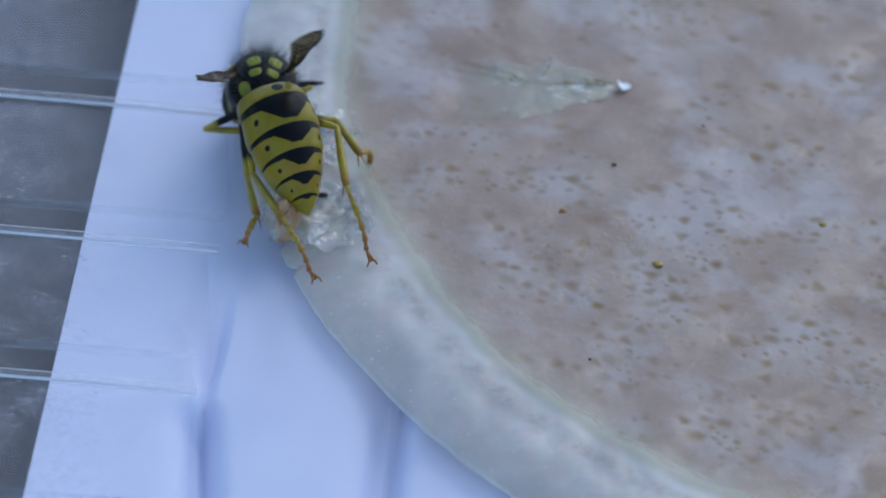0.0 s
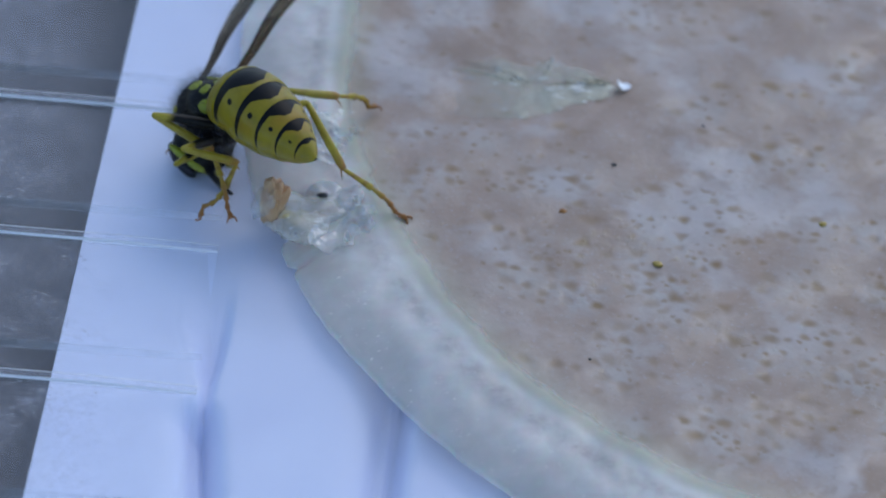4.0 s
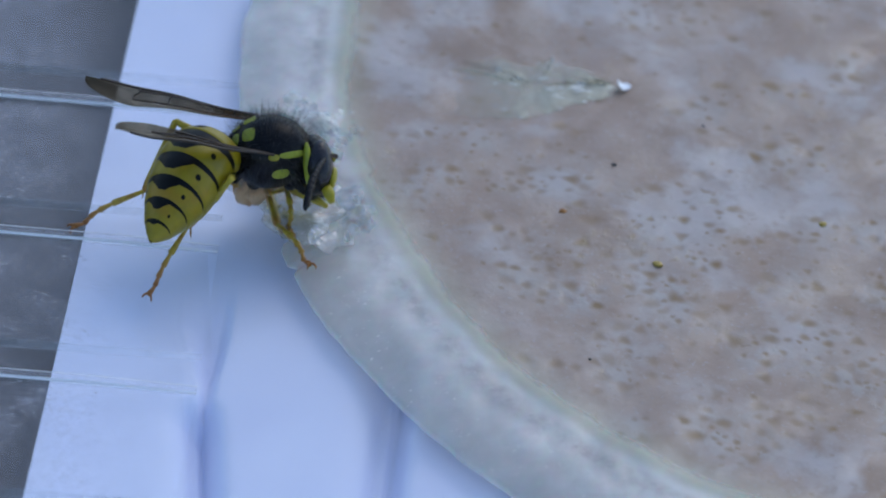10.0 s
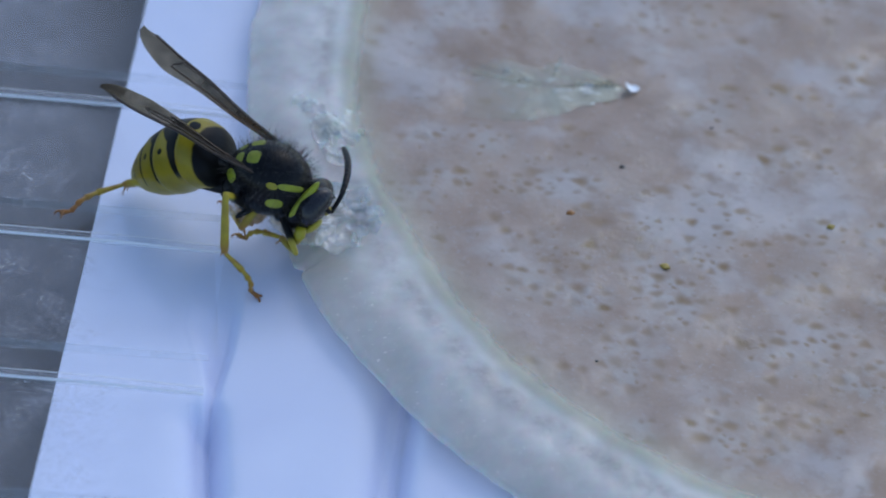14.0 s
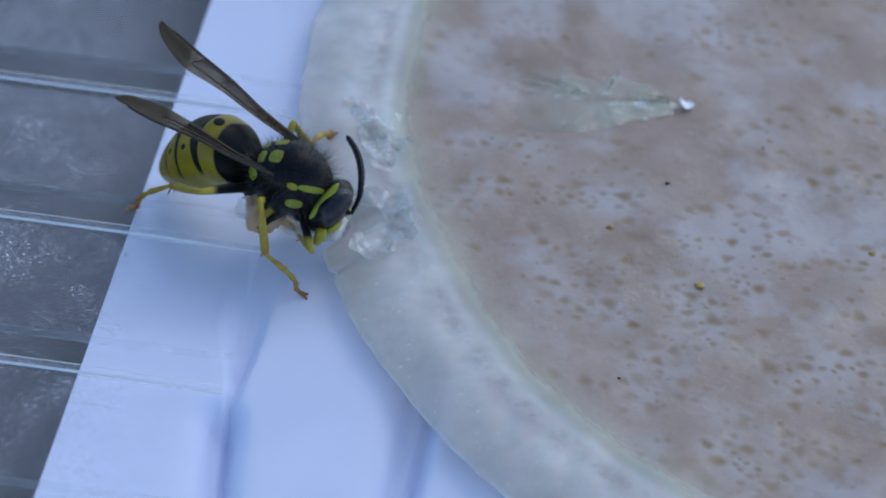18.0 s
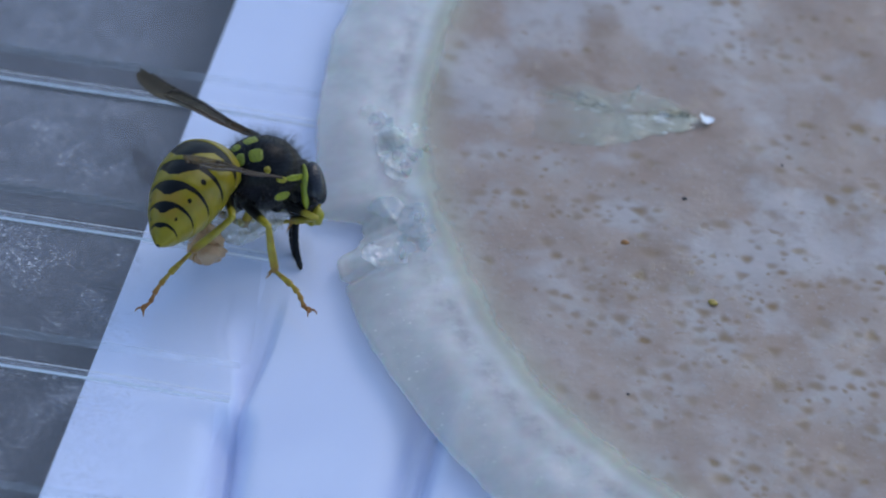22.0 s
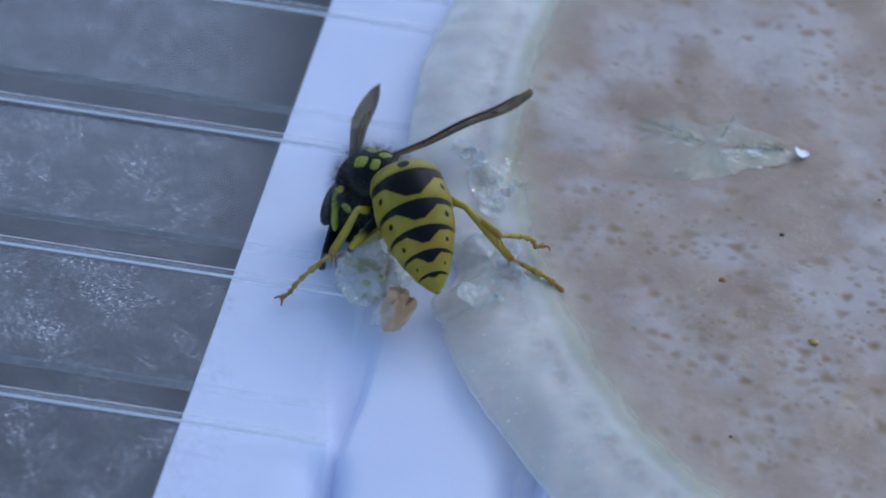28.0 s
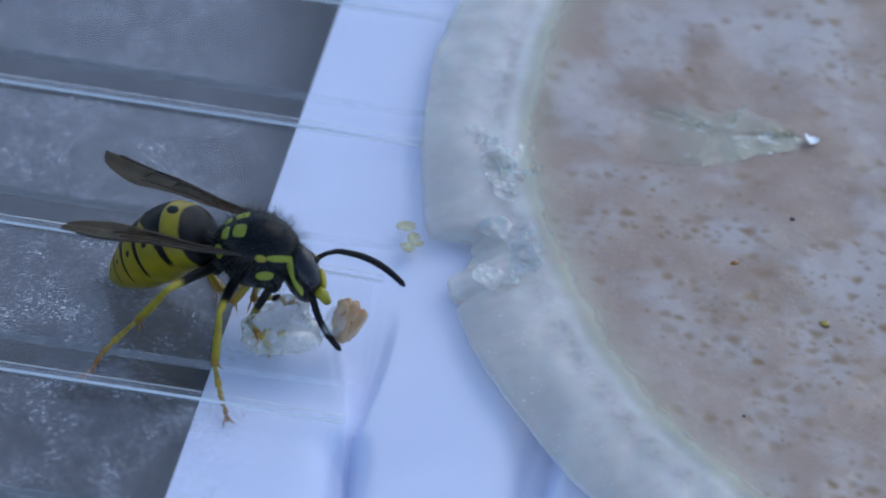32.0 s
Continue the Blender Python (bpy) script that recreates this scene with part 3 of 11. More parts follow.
def build_torn_jelly():
    """Shreds and glassy splinters of jelly that stand up along the torn rim."""
    torn = tagged(new("torn_jelly"), "crumpled clear shreds of jelly on the torn rim", "jelly")
    rng = random.Random(4)
    for x, y, s in ((12.2, 18.8, 0.7), (12.6, 17.9, 0.9), (13.0, 17.0, 1.1), (13.4, 16.3, 1.2), (13.8, 15.7, 1.1), (13.6, 15.0, 0.9), (14.6, 17.2, 0.8), (14.6, 18.4, 0.5),
                    (13.2, 12.5, 0.8), (14.3, 12.1, 1.0), (14.8, 11.2, 1.0), (14.6, 10.1, 1.0), (13.9, 9.3, 1.0), (12.9, 9.0, 0.8)):
        verts, faces = crumpled(rng, s, s * 0.8, (0.17 if y > 14 else 0.10) * s, rng.uniform(-0.3, 0.4), 1.5)
        ob = solid("shred", verts, faces, GLASSY if y > 14 and rng.random() < 0.5 else SHRED, torn)
        ob.location = (x * MM, y * MM, (1.16 + (0.14 if y > 14 else 0.04) * s) * MM)
        ob.rotation_euler = (rng.uniform(-0.4, 0.4), rng.uniform(-0.4, 0.4), rng.uniform(0, 6))
    for x, y, s in ((12.3, 18.4, 0.28), (12.9, 17.2, 0.34), (13.4, 16.0, 0.40), (14.2, 15.9, 0.36), (14.0, 15.0, 0.30), (14.8, 16.8, 0.32), (14.7, 11.9, 0.32), (15.0, 10.7, 0.30), (14.1, 9.2, 0.34)):
        ob = part("splinter", glassy(rng, (s * rng.uniform(0.9, 1.3), s * rng.uniform(0.6, 0.9), s * rng.uniform(0.6, 0.9))), GLASSY, torn, "glassy broken splinter", False)
        ob.location = (x * MM, y * MM, (1.24 + (0.15 if y > 13 else 0.0)) * MM)
        ob.rotation_euler = (rng.uniform(-0.5, 0.5), rng.uniform(-0.5, 0.5), rng.uniform(-1.6, -0.3))
    return torn


def build_crumbs():
    rng = random.Random(8)
    for k, (x, y, s) in enumerate(((9.0, 13.1, 0.50), (9.35, 12.2, 0.42), (9.1, 11.55, 0.38), (9.6, 11.9, 0.26))):
        verts, faces = crumpled(rng, s, s * 0.75, 0.2 * s, 0.1)
        ob = solid("crumb", verts, faces, CRUMB)
        place(ob, x, y, 0.18, 70 * k)
        MOVING["crumb_%d" % k] = ob
        tagged(ob, "small yellowish crumb on the white paper", "crumb", "crumbs on the paper")


# ---- the pieces that are carried off ----
def build_chunk():
    chunk = tagged(new("sausage_piece"), "torn pink piece of sausage held by the wasp", "sausage piece")
    lump("flesh", (0.78, 0.50, 1.30), TAN, chunk, "", 51, 0.40, 4, 1.3)
    b = lump("flesh_flap", (0.62, 0.30, 0.85), TAN, chunk, "thin tan flap", 53, 0.40, 3, 1.3)
    b.location = (0.35 * MM, -0.35 * MM, -0.25 * MM)
    b.rotation_euler = (0.25, 0.3, 0.2)
    c = lump("fat_scrap", (0.7, 0.55, 0.7), SHRED, chunk, "clear scrap of jelly", 55, 0.5, 3, 1.2)
    c.location = (-0.5 * MM, 0.3 * MM, 0.1 * MM)
    return chunk


def build_jelly_piece():
    piece = tagged(new("jelly_piece"), "clear piece of jelly with a black speck", "jelly piece")
    lump("jelly", (2.0, 1.6, 0.6), make_jelly_mat("cloudy_jelly", (0.80, 0.78, 0.68), 0.62), piece, "", 61, 0.4, 4, 1.0)
    s = lump("pepper_speck", (0.28, 0.16, 0.12), BLACK_BIT, piece, "black pepper speck", 63, 0.4, 2, 1.3)
    s.location = (0.9 * MM, 1.0 * MM, 0.50 * MM)
    for k, (x, y, z) in enumerate(((-0.9, -0.5, 0.42), (-1.2, 0.1, 0.34))):
        f = lump("fat_fleck", (0.26, 0.2, 0.14), CRUMB, piece, "small yellow fleck", 70 + k, 0.5, 2, 1.3)
        f.location = (x * MM, y * MM, z * MM)
    return piece


# ---- the wasp ----
def make_black():
    n = Nodes("black_cuticle")
    f = n.noise(4200, 3)
    n.set(Base_Color=n.mix(n.span(f, 0.4, 0.7), (0.006, 0.006, 0.007), (0.014, 0.014, 0.016)), Roughness=0.24, Specular_IOR_Level=0.18)
    return n.bump(f, 0.12, 0.0001).mat


def yellow_of(n):
    f = n.noise(1300, 4)
    col = n.mix(n.span(f, 0.35, 0.68), (0.315, 0.24, 0.006), (0.245, 0.19, 0.006))
    return n.mix(n.span(n.noise(520, 3), 0.50, 0.70, 0.0, 0.7), col, (0.34, 0.19, 0.010))


def make_yellow(name, a, b, rough=0.38):
    n = Nodes(name)
    f = n.noise(1900, 4)
    n.set(Base_Color=n.mix(n.span(f, 0.35, 0.68), a, b), Roughness=rough)
    return n.bump(n.noise(6000, 2), 0.2, 0.00006).mat


def make_banded(name, band, dagger, reach, dot_at, dot_v, dot_r, front=0.0):
    """Yellow cuticle with a black front band, a dagger on the midline and two dots."""
    n = Nodes(name)
    uv = n.add("UVMap").outputs[0]
    sep = n.add("SeparateXYZ", Vector=uv)
    wob = n.math("MULTIPLY", n.math("SUBTRACT", n.noise(1500, 2), 0.5), 0.10)
    v = n.math("ADD", sep.outputs[1], wob)
    phi = n.math("ABSOLUTE", n.math("MULTIPLY", n.math("SUBTRACT", sep.outputs[0], 0.5), 2 * math.pi))
    side = n.span(phi, 0.4, 1.8, 1.0, 0.55)
    edge = n.math("MULTIPLY", side, band)
    edge = n.math("ADD", edge, n.math("MULTIPLY", n.math("MINIMUM", n.math("MULTIPLY", n.math("MAXIMUM", n.math("SUBTRACT", 1.0, n.math("DIVIDE", phi, dagger)), 0.0), 1.35), 1.0), reach))
    black = n.span(n.math("SUBTRACT", edge, v), -0.025, 0.025)
    black = n.math("MULTIPLY", black, n.span(phi, 1.7, 2.0, 1.0, 0.0))
    du = n.math("MULTIPLY", n.math("SUBTRACT", phi, dot_at), 1.15)
    dv = n.math("SUBTRACT", v, dot_v)
    dist = n.math("SQRT", n.math("ADD", n.math("MULTIPLY", du, du), n.math("MULTIPLY", dv, dv)))
    black = n.math("MAXIMUM", black, n.span(dist, dot_r - 0.02, dot_r + 0.03, 1.0, 0.0))
    if front:
        black = n.math("MAXIMUM", black, n.span(v, front - 0.04, front + 0.04, 1.0, 0.0))
    f = n.noise(5200, 3)
    n.set(Base_Color=n.mix(black, yellow_of(n), (0.006, 0.006, 0.006)), Roughness=0.34, Specular_IOR_Level=n.span(black, 0.0, 1.0, 0.4, 0.16))
    return n.bump(f, 0.16, 0.00006).mat


BLACK = make_black()
YELLOW = make_yellow("yellow_cuticle", (0.42, 0.35, 0.015), (0.34, 0.30, 0.015))
GREEN_YELLOW = make_yellow("lemon_cuticle", (0.34, 0.37, 0.02), (0.29, 0.32, 0.02))


def make_tibia_mat(long):
    """Yellow shin that turns orange towards its joint with the foot."""
    n = Nodes("tibia_yellow_to_orange")
    sep = n.add("SeparateXYZ", Vector=n.coords())
    at = n.math("ADD", sep.outputs[0], n.math("MULTIPLY", n.math("SUBTRACT", n.noise(1600, 2), 0.5), 0.0010))
    col = n.mix(n.span(n.noise(1900, 4), 0.35, 0.68), (0.42, 0.33, 0.02), (0.34, 0.25, 0.02))
    col = n.mix(n.span(at, long * 0.66 * MM, long * 1.02 * MM, 0.0, 0.85), col, (0.33, 0.14, 0.02))
    n.set(Base_Color=col, Roughness=0.38)
    return n.bump(n.noise(6000, 2), 0.2, 0.00006).mat


EYE = make_plain("dark_eye", (0.012, 0.012, 0.016), (0.022, 0.02, 0.022), 6000, 0.22, 0.1)
HAIR = make_plain("fine_hair", (0.035, 0.033, 0.028), (0.09, 0.085, 0.07), 3000, 0.6, 0.0)


def make_femur_mat(long):
    n = Nodes("femur_black_to_yellow")
    sep = n.add("SeparateXYZ", Vector=n.coords())
    fac = n.span(n.math("ADD", sep.outputs[0], n.math("MULTIPLY", n.noise(2000, 2), 0.0004)), long * 0.72 * MM, long * 0.90 * MM)
    n.set(Base_Color=n.mix(fac, (0.007, 0.007, 0.007), (0.44, 0.34, 0.02)), Roughness=0.36, Specular_IOR_Level=n.span(fac, 0.0, 1.0, 0.2, 0.5))
    return n.mat


def make_tarsus_mat():
    n = Nodes("tarsus_yellow_to_orange")
    sep = n.add("SeparateXYZ", Vector=n.coords())
    col = n.mix(n.span(sep.outputs[0], 0.0010, 0.0032), (0.44, 0.32, 0.022), (0.34, 0.13, 0.02))
    col = n.mix(n.span(n.noise(2600, 3), 0.5, 0.66, 0.0, 0.6), col, (0.22, 0.08, 0.015))
    n.set(Base_Color=col, Roughness=0.4)
    return n.mat


def make_wing_mat():
    n = Nodes("smoky_wing")
    sep = n.add("SeparateXYZ", Vector=n.coords())
    f = n.noise(900, 4)
    base = n.span(sep.outputs[0], -0.0060, -0.0012)
    col = n.mix(base, (0.065, 0.048, 0.026), (0.15, 0.07, 0.018))
    n.set(Base_Color=col, Roughness=0.45, Specular_IOR_Level=0.25)
    thin = n.math("SUBTRACT", n.span(f, 0.3, 0.7, 0.60, 0.40), n.math("MULTIPLY", base, 0.25))
    return n.clear(thin, (0.80, 0.73, 0.60)).mat


TARSUS = make_tarsus_mat()
WING = make_wing_mat()
VEIN = make_plain("wing_vein", (0.03, 0.018, 0.010), (0.05, 0.03, 0.015), 3000, 0.4, 0.0)


def ball(name, half, mat, parent, at=(0, 0, 0), turn=(0, 0, 0), label="", detail=3, shape=None):
    bm = bmesh.new()
    bmesh.ops.create_icosphere(bm, subdivisions=detail, radius=1.0)
    for v in bm.verts:
        c = Vector(v.co)
        if shape:
            c = Vector(shape(c))
        v.co = Vector((c.x * half[0], c.y * half[1], c.z * half[2]))
    bmesh.ops.transform(bm, matrix=Matrix.LocRotScale(Vector(at), Euler([radians(a) for a in turn]), None), verts=bm.verts)
    return part(name, bm, mat, parent, label)


def tube_mesh(points, radii, sides=10, flatten=1.0):
    verts, faces = [], []
    pts = [Vector(p) for p in points]
    side = None
    for i, p in enumerate(pts):
        d = (pts[min(i + 1, len(pts) - 1)] - pts[max(i - 1, 0)]).normalized()
        if side is None:
            side = d.orthogonal().normalized()
        side = (side - d * side.dot(d)).normalized()
        up = d.cross(side)
        for k in range(sides):
            a = 2 * math.pi * k / sides
            verts.append(tuple(p + radii[i] * (math.cos(a) * side + flatten * math.sin(a) * up)))
    faces = grid_faces(len(pts), sides, True)
    faces = [f[::-1] for f in faces]
    faces += [tuple(range(sides)), tuple((len(pts) - 1) * sides + k for k in reversed(range(sides)))]
    return verts, faces


def joined(shapes):
    verts, faces = [], []
    for v, f in shapes:
        faces += [tuple(i + len(verts) for i in q) for q in f]
        verts += v
    return verts, faces


THORAX = (2.12, 1.72, 1.82)


def thorax_shape(c):
    x, y, z = c
    k = 1.0 - 0.10 * max(0, x) ** 2 - 0.22 * max(0, -x) ** 3
    return (x, y * k, z * k * (1.0 if z < 0 else 1.0 + 0.06 * x))


def patch(name, mat, parent, centre, a, b, tilt=0.0, power=2.0, lift=1.006):
    """A coloured plate that lies on the thorax, round the direction given."""
    c = Vector(centre).normalized()
    e1 = (Vector((1, 0, 0)) - c * c.x).normalized()
    e2 = c.cross(e1)
    e1, e2 = e1 * math.cos(tilt) + e2 * math.sin(tilt), e2 * math.cos(tilt) - e1 * math.sin(tilt)
    verts, faces, n = [], [], 20
    for ring in (0.0, 0.5, 0.92, 1.0):
        for i in range(n):
            t = 2 * math.pi * i / n
            u, w = math.copysign(abs(math.cos(t)) ** (2 / power), math.cos(t)), math.copysign(abs(math.sin(t)) ** (2 / power), math.sin(t))
            d = thorax_shape((c + e1 * a * ring * u + e2 * b * ring * w).normalized())
            s = lift if ring < 0.95 else 0.985
            verts.append((d[0] * THORAX[0] * s, d[1] * THORAX[1] * s, d[2] * THORAX[2] * s))
    return solid(name, verts, grid_faces(4, n, True), mat, parent)


def gaster_radius(s):
    table = ((0, 0.3), (0.012, 0.95), (0.03, 1.38), (0.07, 1.70), (0.20, 1.90), (0.36, 1.98), (0.5, 1.88), (0.64, 1.64), (0.78, 1.22), (0.88, 0.82), (0.95, 0.45), (1.0, 0.06))
    for (a, ra), (b, rb) in zip(table, table[1:]):
        if s <= b:
            f = (s - a) / (b - a)
            return ra + (rb - ra) * f
    return 0.06


def gaster_ring(name, s0, s1, mat, parent, length=6.6):
    n, rows = 48, 14
    verts, uvs = [], []
    for i in range(rows + 1):
        v = i / rows
        s = s0 + (s1 - s0) * v
        r = (gaster_radius(s - 0.02) + 2 * gaster_radius(s) + gaster_radius(min(1, s + 0.02))) / 4
        r *= 1.0 + 0.028 * v - 0.018 * (1 - v)
        if i == rows:
            r *= 0.965
        droop = 0.75 * math.sin(min(1.0, s / 0.3) * math.pi / 2) * (1 - s) - 0.45 * s * s
        for j in range(n + 1):
            a = 2 * math.pi * j / n
            verts.append((-s * length, 0.92 * r * math.sin(a), -0.87 * r * math.cos(a) + droop))
            uvs.append((j / n, v))
    faces = [f[::-1] for f in grid_faces(rows + 1, n + 1)]
    ob = solid(name, verts, faces, mat, parent)
    layer = ob.data.uv_layers.new(name="UVMap")
    for loop in ob.data.loops:
        layer.data[loop.index].uv = uvs[loop.vertex_index]
    return ob


def build_abdomen(wasp):
    rings = [(0.0, 0.19, make_banded("band_one", 0.0, 0.34, 0.0, 0.0, 0.66, 0.20, 0.36)),
             (0.18, 0.43, make_banded("band_two", 0.40, 0.72, 0.48, 0.95, 0.64, 0.09)),
             (0.42, 0.61, make_banded("band_three", 0.33, 0.60, 0.46, 0.92, 0.60, 0.10)),
             (0.60, 0.76, make_banded("band_four", 0.31, 0.56, 0.42, 0.88, 0.64, 0.09)),
             (0.75, 0.89, make_banded("band_five", 0.26, 0.56, 0.36, 0.84, 0.68, 0.08)),
             (0.88, 1.0, make_banded("band_six", 0.24, 0.5, 0.12, 0.6, 2.0, 0.05))]
    first = None
    for k, (s0, s1, mat) in enumerate(rings):
        ob = gaster_ring("segment" if k else "abdomen", s0, s1, mat, first or wasp)
        if not first:
            first = tagged(ob, "yellow abdomen with black bands, daggers and dots")
    MOVING["abdomen"] = first
    return first


def build_head(wasp):
    def skull(c):
        x, y, z = c
        w = 1 - 0.25 * max(0, -z) ** 2
        return (x * (0.9 if x < 0 else 1.0), y * w, z)

    head = ball("head", (0.92, 1.80, 1.48), BLACK, wasp, shape=skull, label="black head with yellow face markings", detail=4)
    for s in (1, -1):
        ball("eye", (0.60, 0.46, 1.05), EYE, head, (0.32, 1.34 * s, 0.14), (8 * s, 0, -14 * s), "dark kidney-shaped eye", 3,
             lambda c: (c.x + 0.25 * c.z * c.z - 0.15, c.y, c.z))
        ball("cheek_stripe", (0.22, 0.24, 1.1), GREEN_YELLOW, head, (-0.30, 1.42 * s, 0.02), (-10 * s, 0, 0), "yellow stripe behind the eye")
        verts, faces = tube_mesh([(0.45, 0.62 * s, -1.05), (0.62, 0.62 * s, -1.4), (0.68, 0.3 * s, -1.72), (0.66, 0.06 * s, -1.8)], [0.26, 0.28, 0.2, 0.06])
        solid("mandible", verts, faces, YELLOW, head, "yellow jaw with a dark tip")
    ball("clypeus", (0.22, 0.68, 0.55), YELLOW, head, (0.82, 0, -0.68), (0, 14, 0), "yellow face shield")
    ball("brow_mark", (0.14, 0.34, 0.24), YELLOW, head, (0.90, 0, 0.33), (0, -12, 0), "yellow mark between the antennae")
    MOVING["head"] = head
    for s, key in ((1, "antenna_l"), (-1, "antenna_r")):
        pts, rad = [(0, 0, 0), (0.35, 0, 0.3), (0.8, 0, 0.55), (0.95, 0, 0.58)], [0.12, 0.11, 0.13, 0.13]
        for i in range(1, 45):
            f = i / 44
            pts.append((0.95 + 3.5 * f, 0, 0.58 + 0.25 * math.sin(f * 2.6) - 0.75 * f * f))
            rad.append((0.145 + 0.035 * math.sin(f * math.pi)) * (1.0 if i % 4 else 0.86) * (1 if i < 43 else 0.6))
        verts, faces = tube_mesh(pts, rad, 10)
        MOVING[key] = solid("antenna", verts, faces, BLACK, head, "black elbowed antenna")
    return head


def build_wings(wasp):
    for s, key in ((1, "wing_l"), (-1, "wing_r")):
        n = 40
        top, low = [], []
        for i in range(n + 1):
            f = i / n
            lead = 0.10 + 0.22 * f - 0.35 * max(0, f - 0.8) ** 2 * 10
            wide = 0.24 + 1.02 * min(1, f / 0.74) ** 1.5
            if f > 0.74:
                wide *= math.sqrt(max(0.0, 1 - ((f - 0.74) / 0.264) ** 2))
            top.append((-9.6 * f, s * lead))
            low.append((-9.6 * f, s * (lead - wide)))
        verts, m = [], 7
        for i in range(n + 1):
            for k in range(m):
                g = k / (m - 1)
                y = top[i][1] + (low[i][1] - top[i][1]) * g
                z = 0.10 * math.sin(g * 9.0) * min(1, i / 12) - 0.12 * g * s * s + 0.05 * math.sin(i * 0.35)
                verts.append((top[i][0], y, z))
        faces = grid_faces(n + 1, m)
        base = len(verts)
        verts += [(x, y, z - 0.03) for x, y, z in verts]
        faces += [tuple(base + q for q in f[::-1]) for f in grid_faces(n + 1, m)]
        wing = solid("wing", verts, faces, WING, wasp, "folded smoky brown translucent wing")
        wing.visible_shadow = True

        def along(i, g):
            y = top[i][1] + (low[i][1] - top[i][1]) * g
            return (top[i][0], y, 0.10 * math.sin(g * 9.0) * min(1, i / 12) - 0.12 * g + 0.05 * math.sin(i * 0.35) + 0.01)

        runs = [[along(i, 0.0) for i in range(0, 38)], [along(i, 0.16 + 0.002 * i) for i in range(0, 30)], [along(i, 0.40 + 0.25 * math.sin(i / 12)) for i in range(2, 31)],
                [along(i, 0.75) for i in range(3, 26)], [along(14, g / 10) for g in range(1, 8)], [along(22 + g // 3, g / 10) for g in range(1, 9)], [along(29 + g // 4, g / 10) for g in range(0, 7)]]
        for k, run in enumerate(runs):
            verts, faces = tube_mesh(run, [(0.07 if k == 0 else 0.035)] * len(run), 6)
            solid("vein", verts, faces, VEIN, wing)
        MOVING[key] = wing


def build_legs(wasp):
    sizes = {"F": (2.3, 2.2, 2.4), "M": (2.9, 2.9, 3.1), "H": (3.2, 3.6, 3.8)}
    names = {"F": "front_leg", "M": "middle_leg", "H": "hind_leg"}
    made = {}
    for key, (a, b, c) in sizes.items():
        k = 0.85 if key == "F" else 1.0
        femur = tube_mesh([(-0.15, 0, 0), (0.1, 0, 0.02), (a * 0.4, 0, 0.05), (a * 0.8, 0, 0.02), (a, 0, 0), (a + 0.06, 0, 0)], [0.24 * k, 0.26 * k, 0.25 * k, 0.19 * k, 0.15 * k, 0.08], 10)
        tibia = joined([tube_mesh([(-0.05, 0, 0), (0.1, 0, 0), (b * 0.5, 0, -0.03), (b * 0.9, 0, 0), (b, 0, 0), (b + 0.05, 0, 0)], [0.11, 0.15 * k, 0.20 * k, 0.21 * k, 0.16 * k, 0.09], 10)]
                       + [tube_mesh([(b * 0.96, 0.06 * s, -0.08), (b + 0.22, 0.15 * s, -0.32), (b + 0.42, 0.18 * s, -0.5)], [0.05, 0.04, 0.01], 6) for s in (1, -1)])
        pts, rad, x = [(-0.04, 0, 0)], [0.08], 0.0

        def bow(u):
            """The foot arches a little and turns up at its claws."""
            f = max(0.0, min(1.0, u / c))
            return 0.20 * math.sin(f * math.pi) ** 1.5 - 0.22 * math.exp(-((f - 0.86) / 0.10) ** 2)

        for i, share in enumerate((0.44, 0.19, 0.14, 0.10, 0.13)):
            x1 = x + share * c
            r = 0.135 - 0.005 * i
            pts += [(u, 0, bow(u)) for u in (x + 0.03, (x + x1) / 2, x1 - 0.07, x1)]
            rad += [r * 0.70, r * 0.9, r * 1.25, r * 0.6]
            x = x1
        claws = [tube_mesh([(c - 0.06, 0.03 * s, -0.04), (c + 0.12, 0.16 * s, 0.03), (c + 0.25, 0.24 * s, -0.06), (c + 0.28, 0.25 * s, -0.18)], [0.06, 0.055, 0.04, 0.01], 6) for s in (1, -1)]
        tarsus = joined([tube_mesh(pts, rad, 8)] + claws + [tube_mesh([(c - 0.05, 0, -0.06), (c + 0.1, 0, -0.08)], [0.06, 0.07], 6)])
        made[key] = (mesh_of(names[key], *femur, make_femur_mat(a)), mesh_of("tibia", *tibia, make_tibia_mat(b)), mesh_of("tarsus", *tarsus, TARSUS))
    for side in "LR":
        for key in "FMH":
            leg, shin, foot = (new(n, me) for n, me in zip((names[key], "tibia", "tarsus"), made[key]))
            leg.parent = wasp
            shin.parent = foot.parent = leg
            tagged(leg, "yellow leg, black towards the body")
            tagged(foot, "orange-brown clawed foot")
            MOVING["leg_" + side + key], MOVING["tibia_" + side + key], MOVING["tarsus_" + side + key] = leg, shin, foot


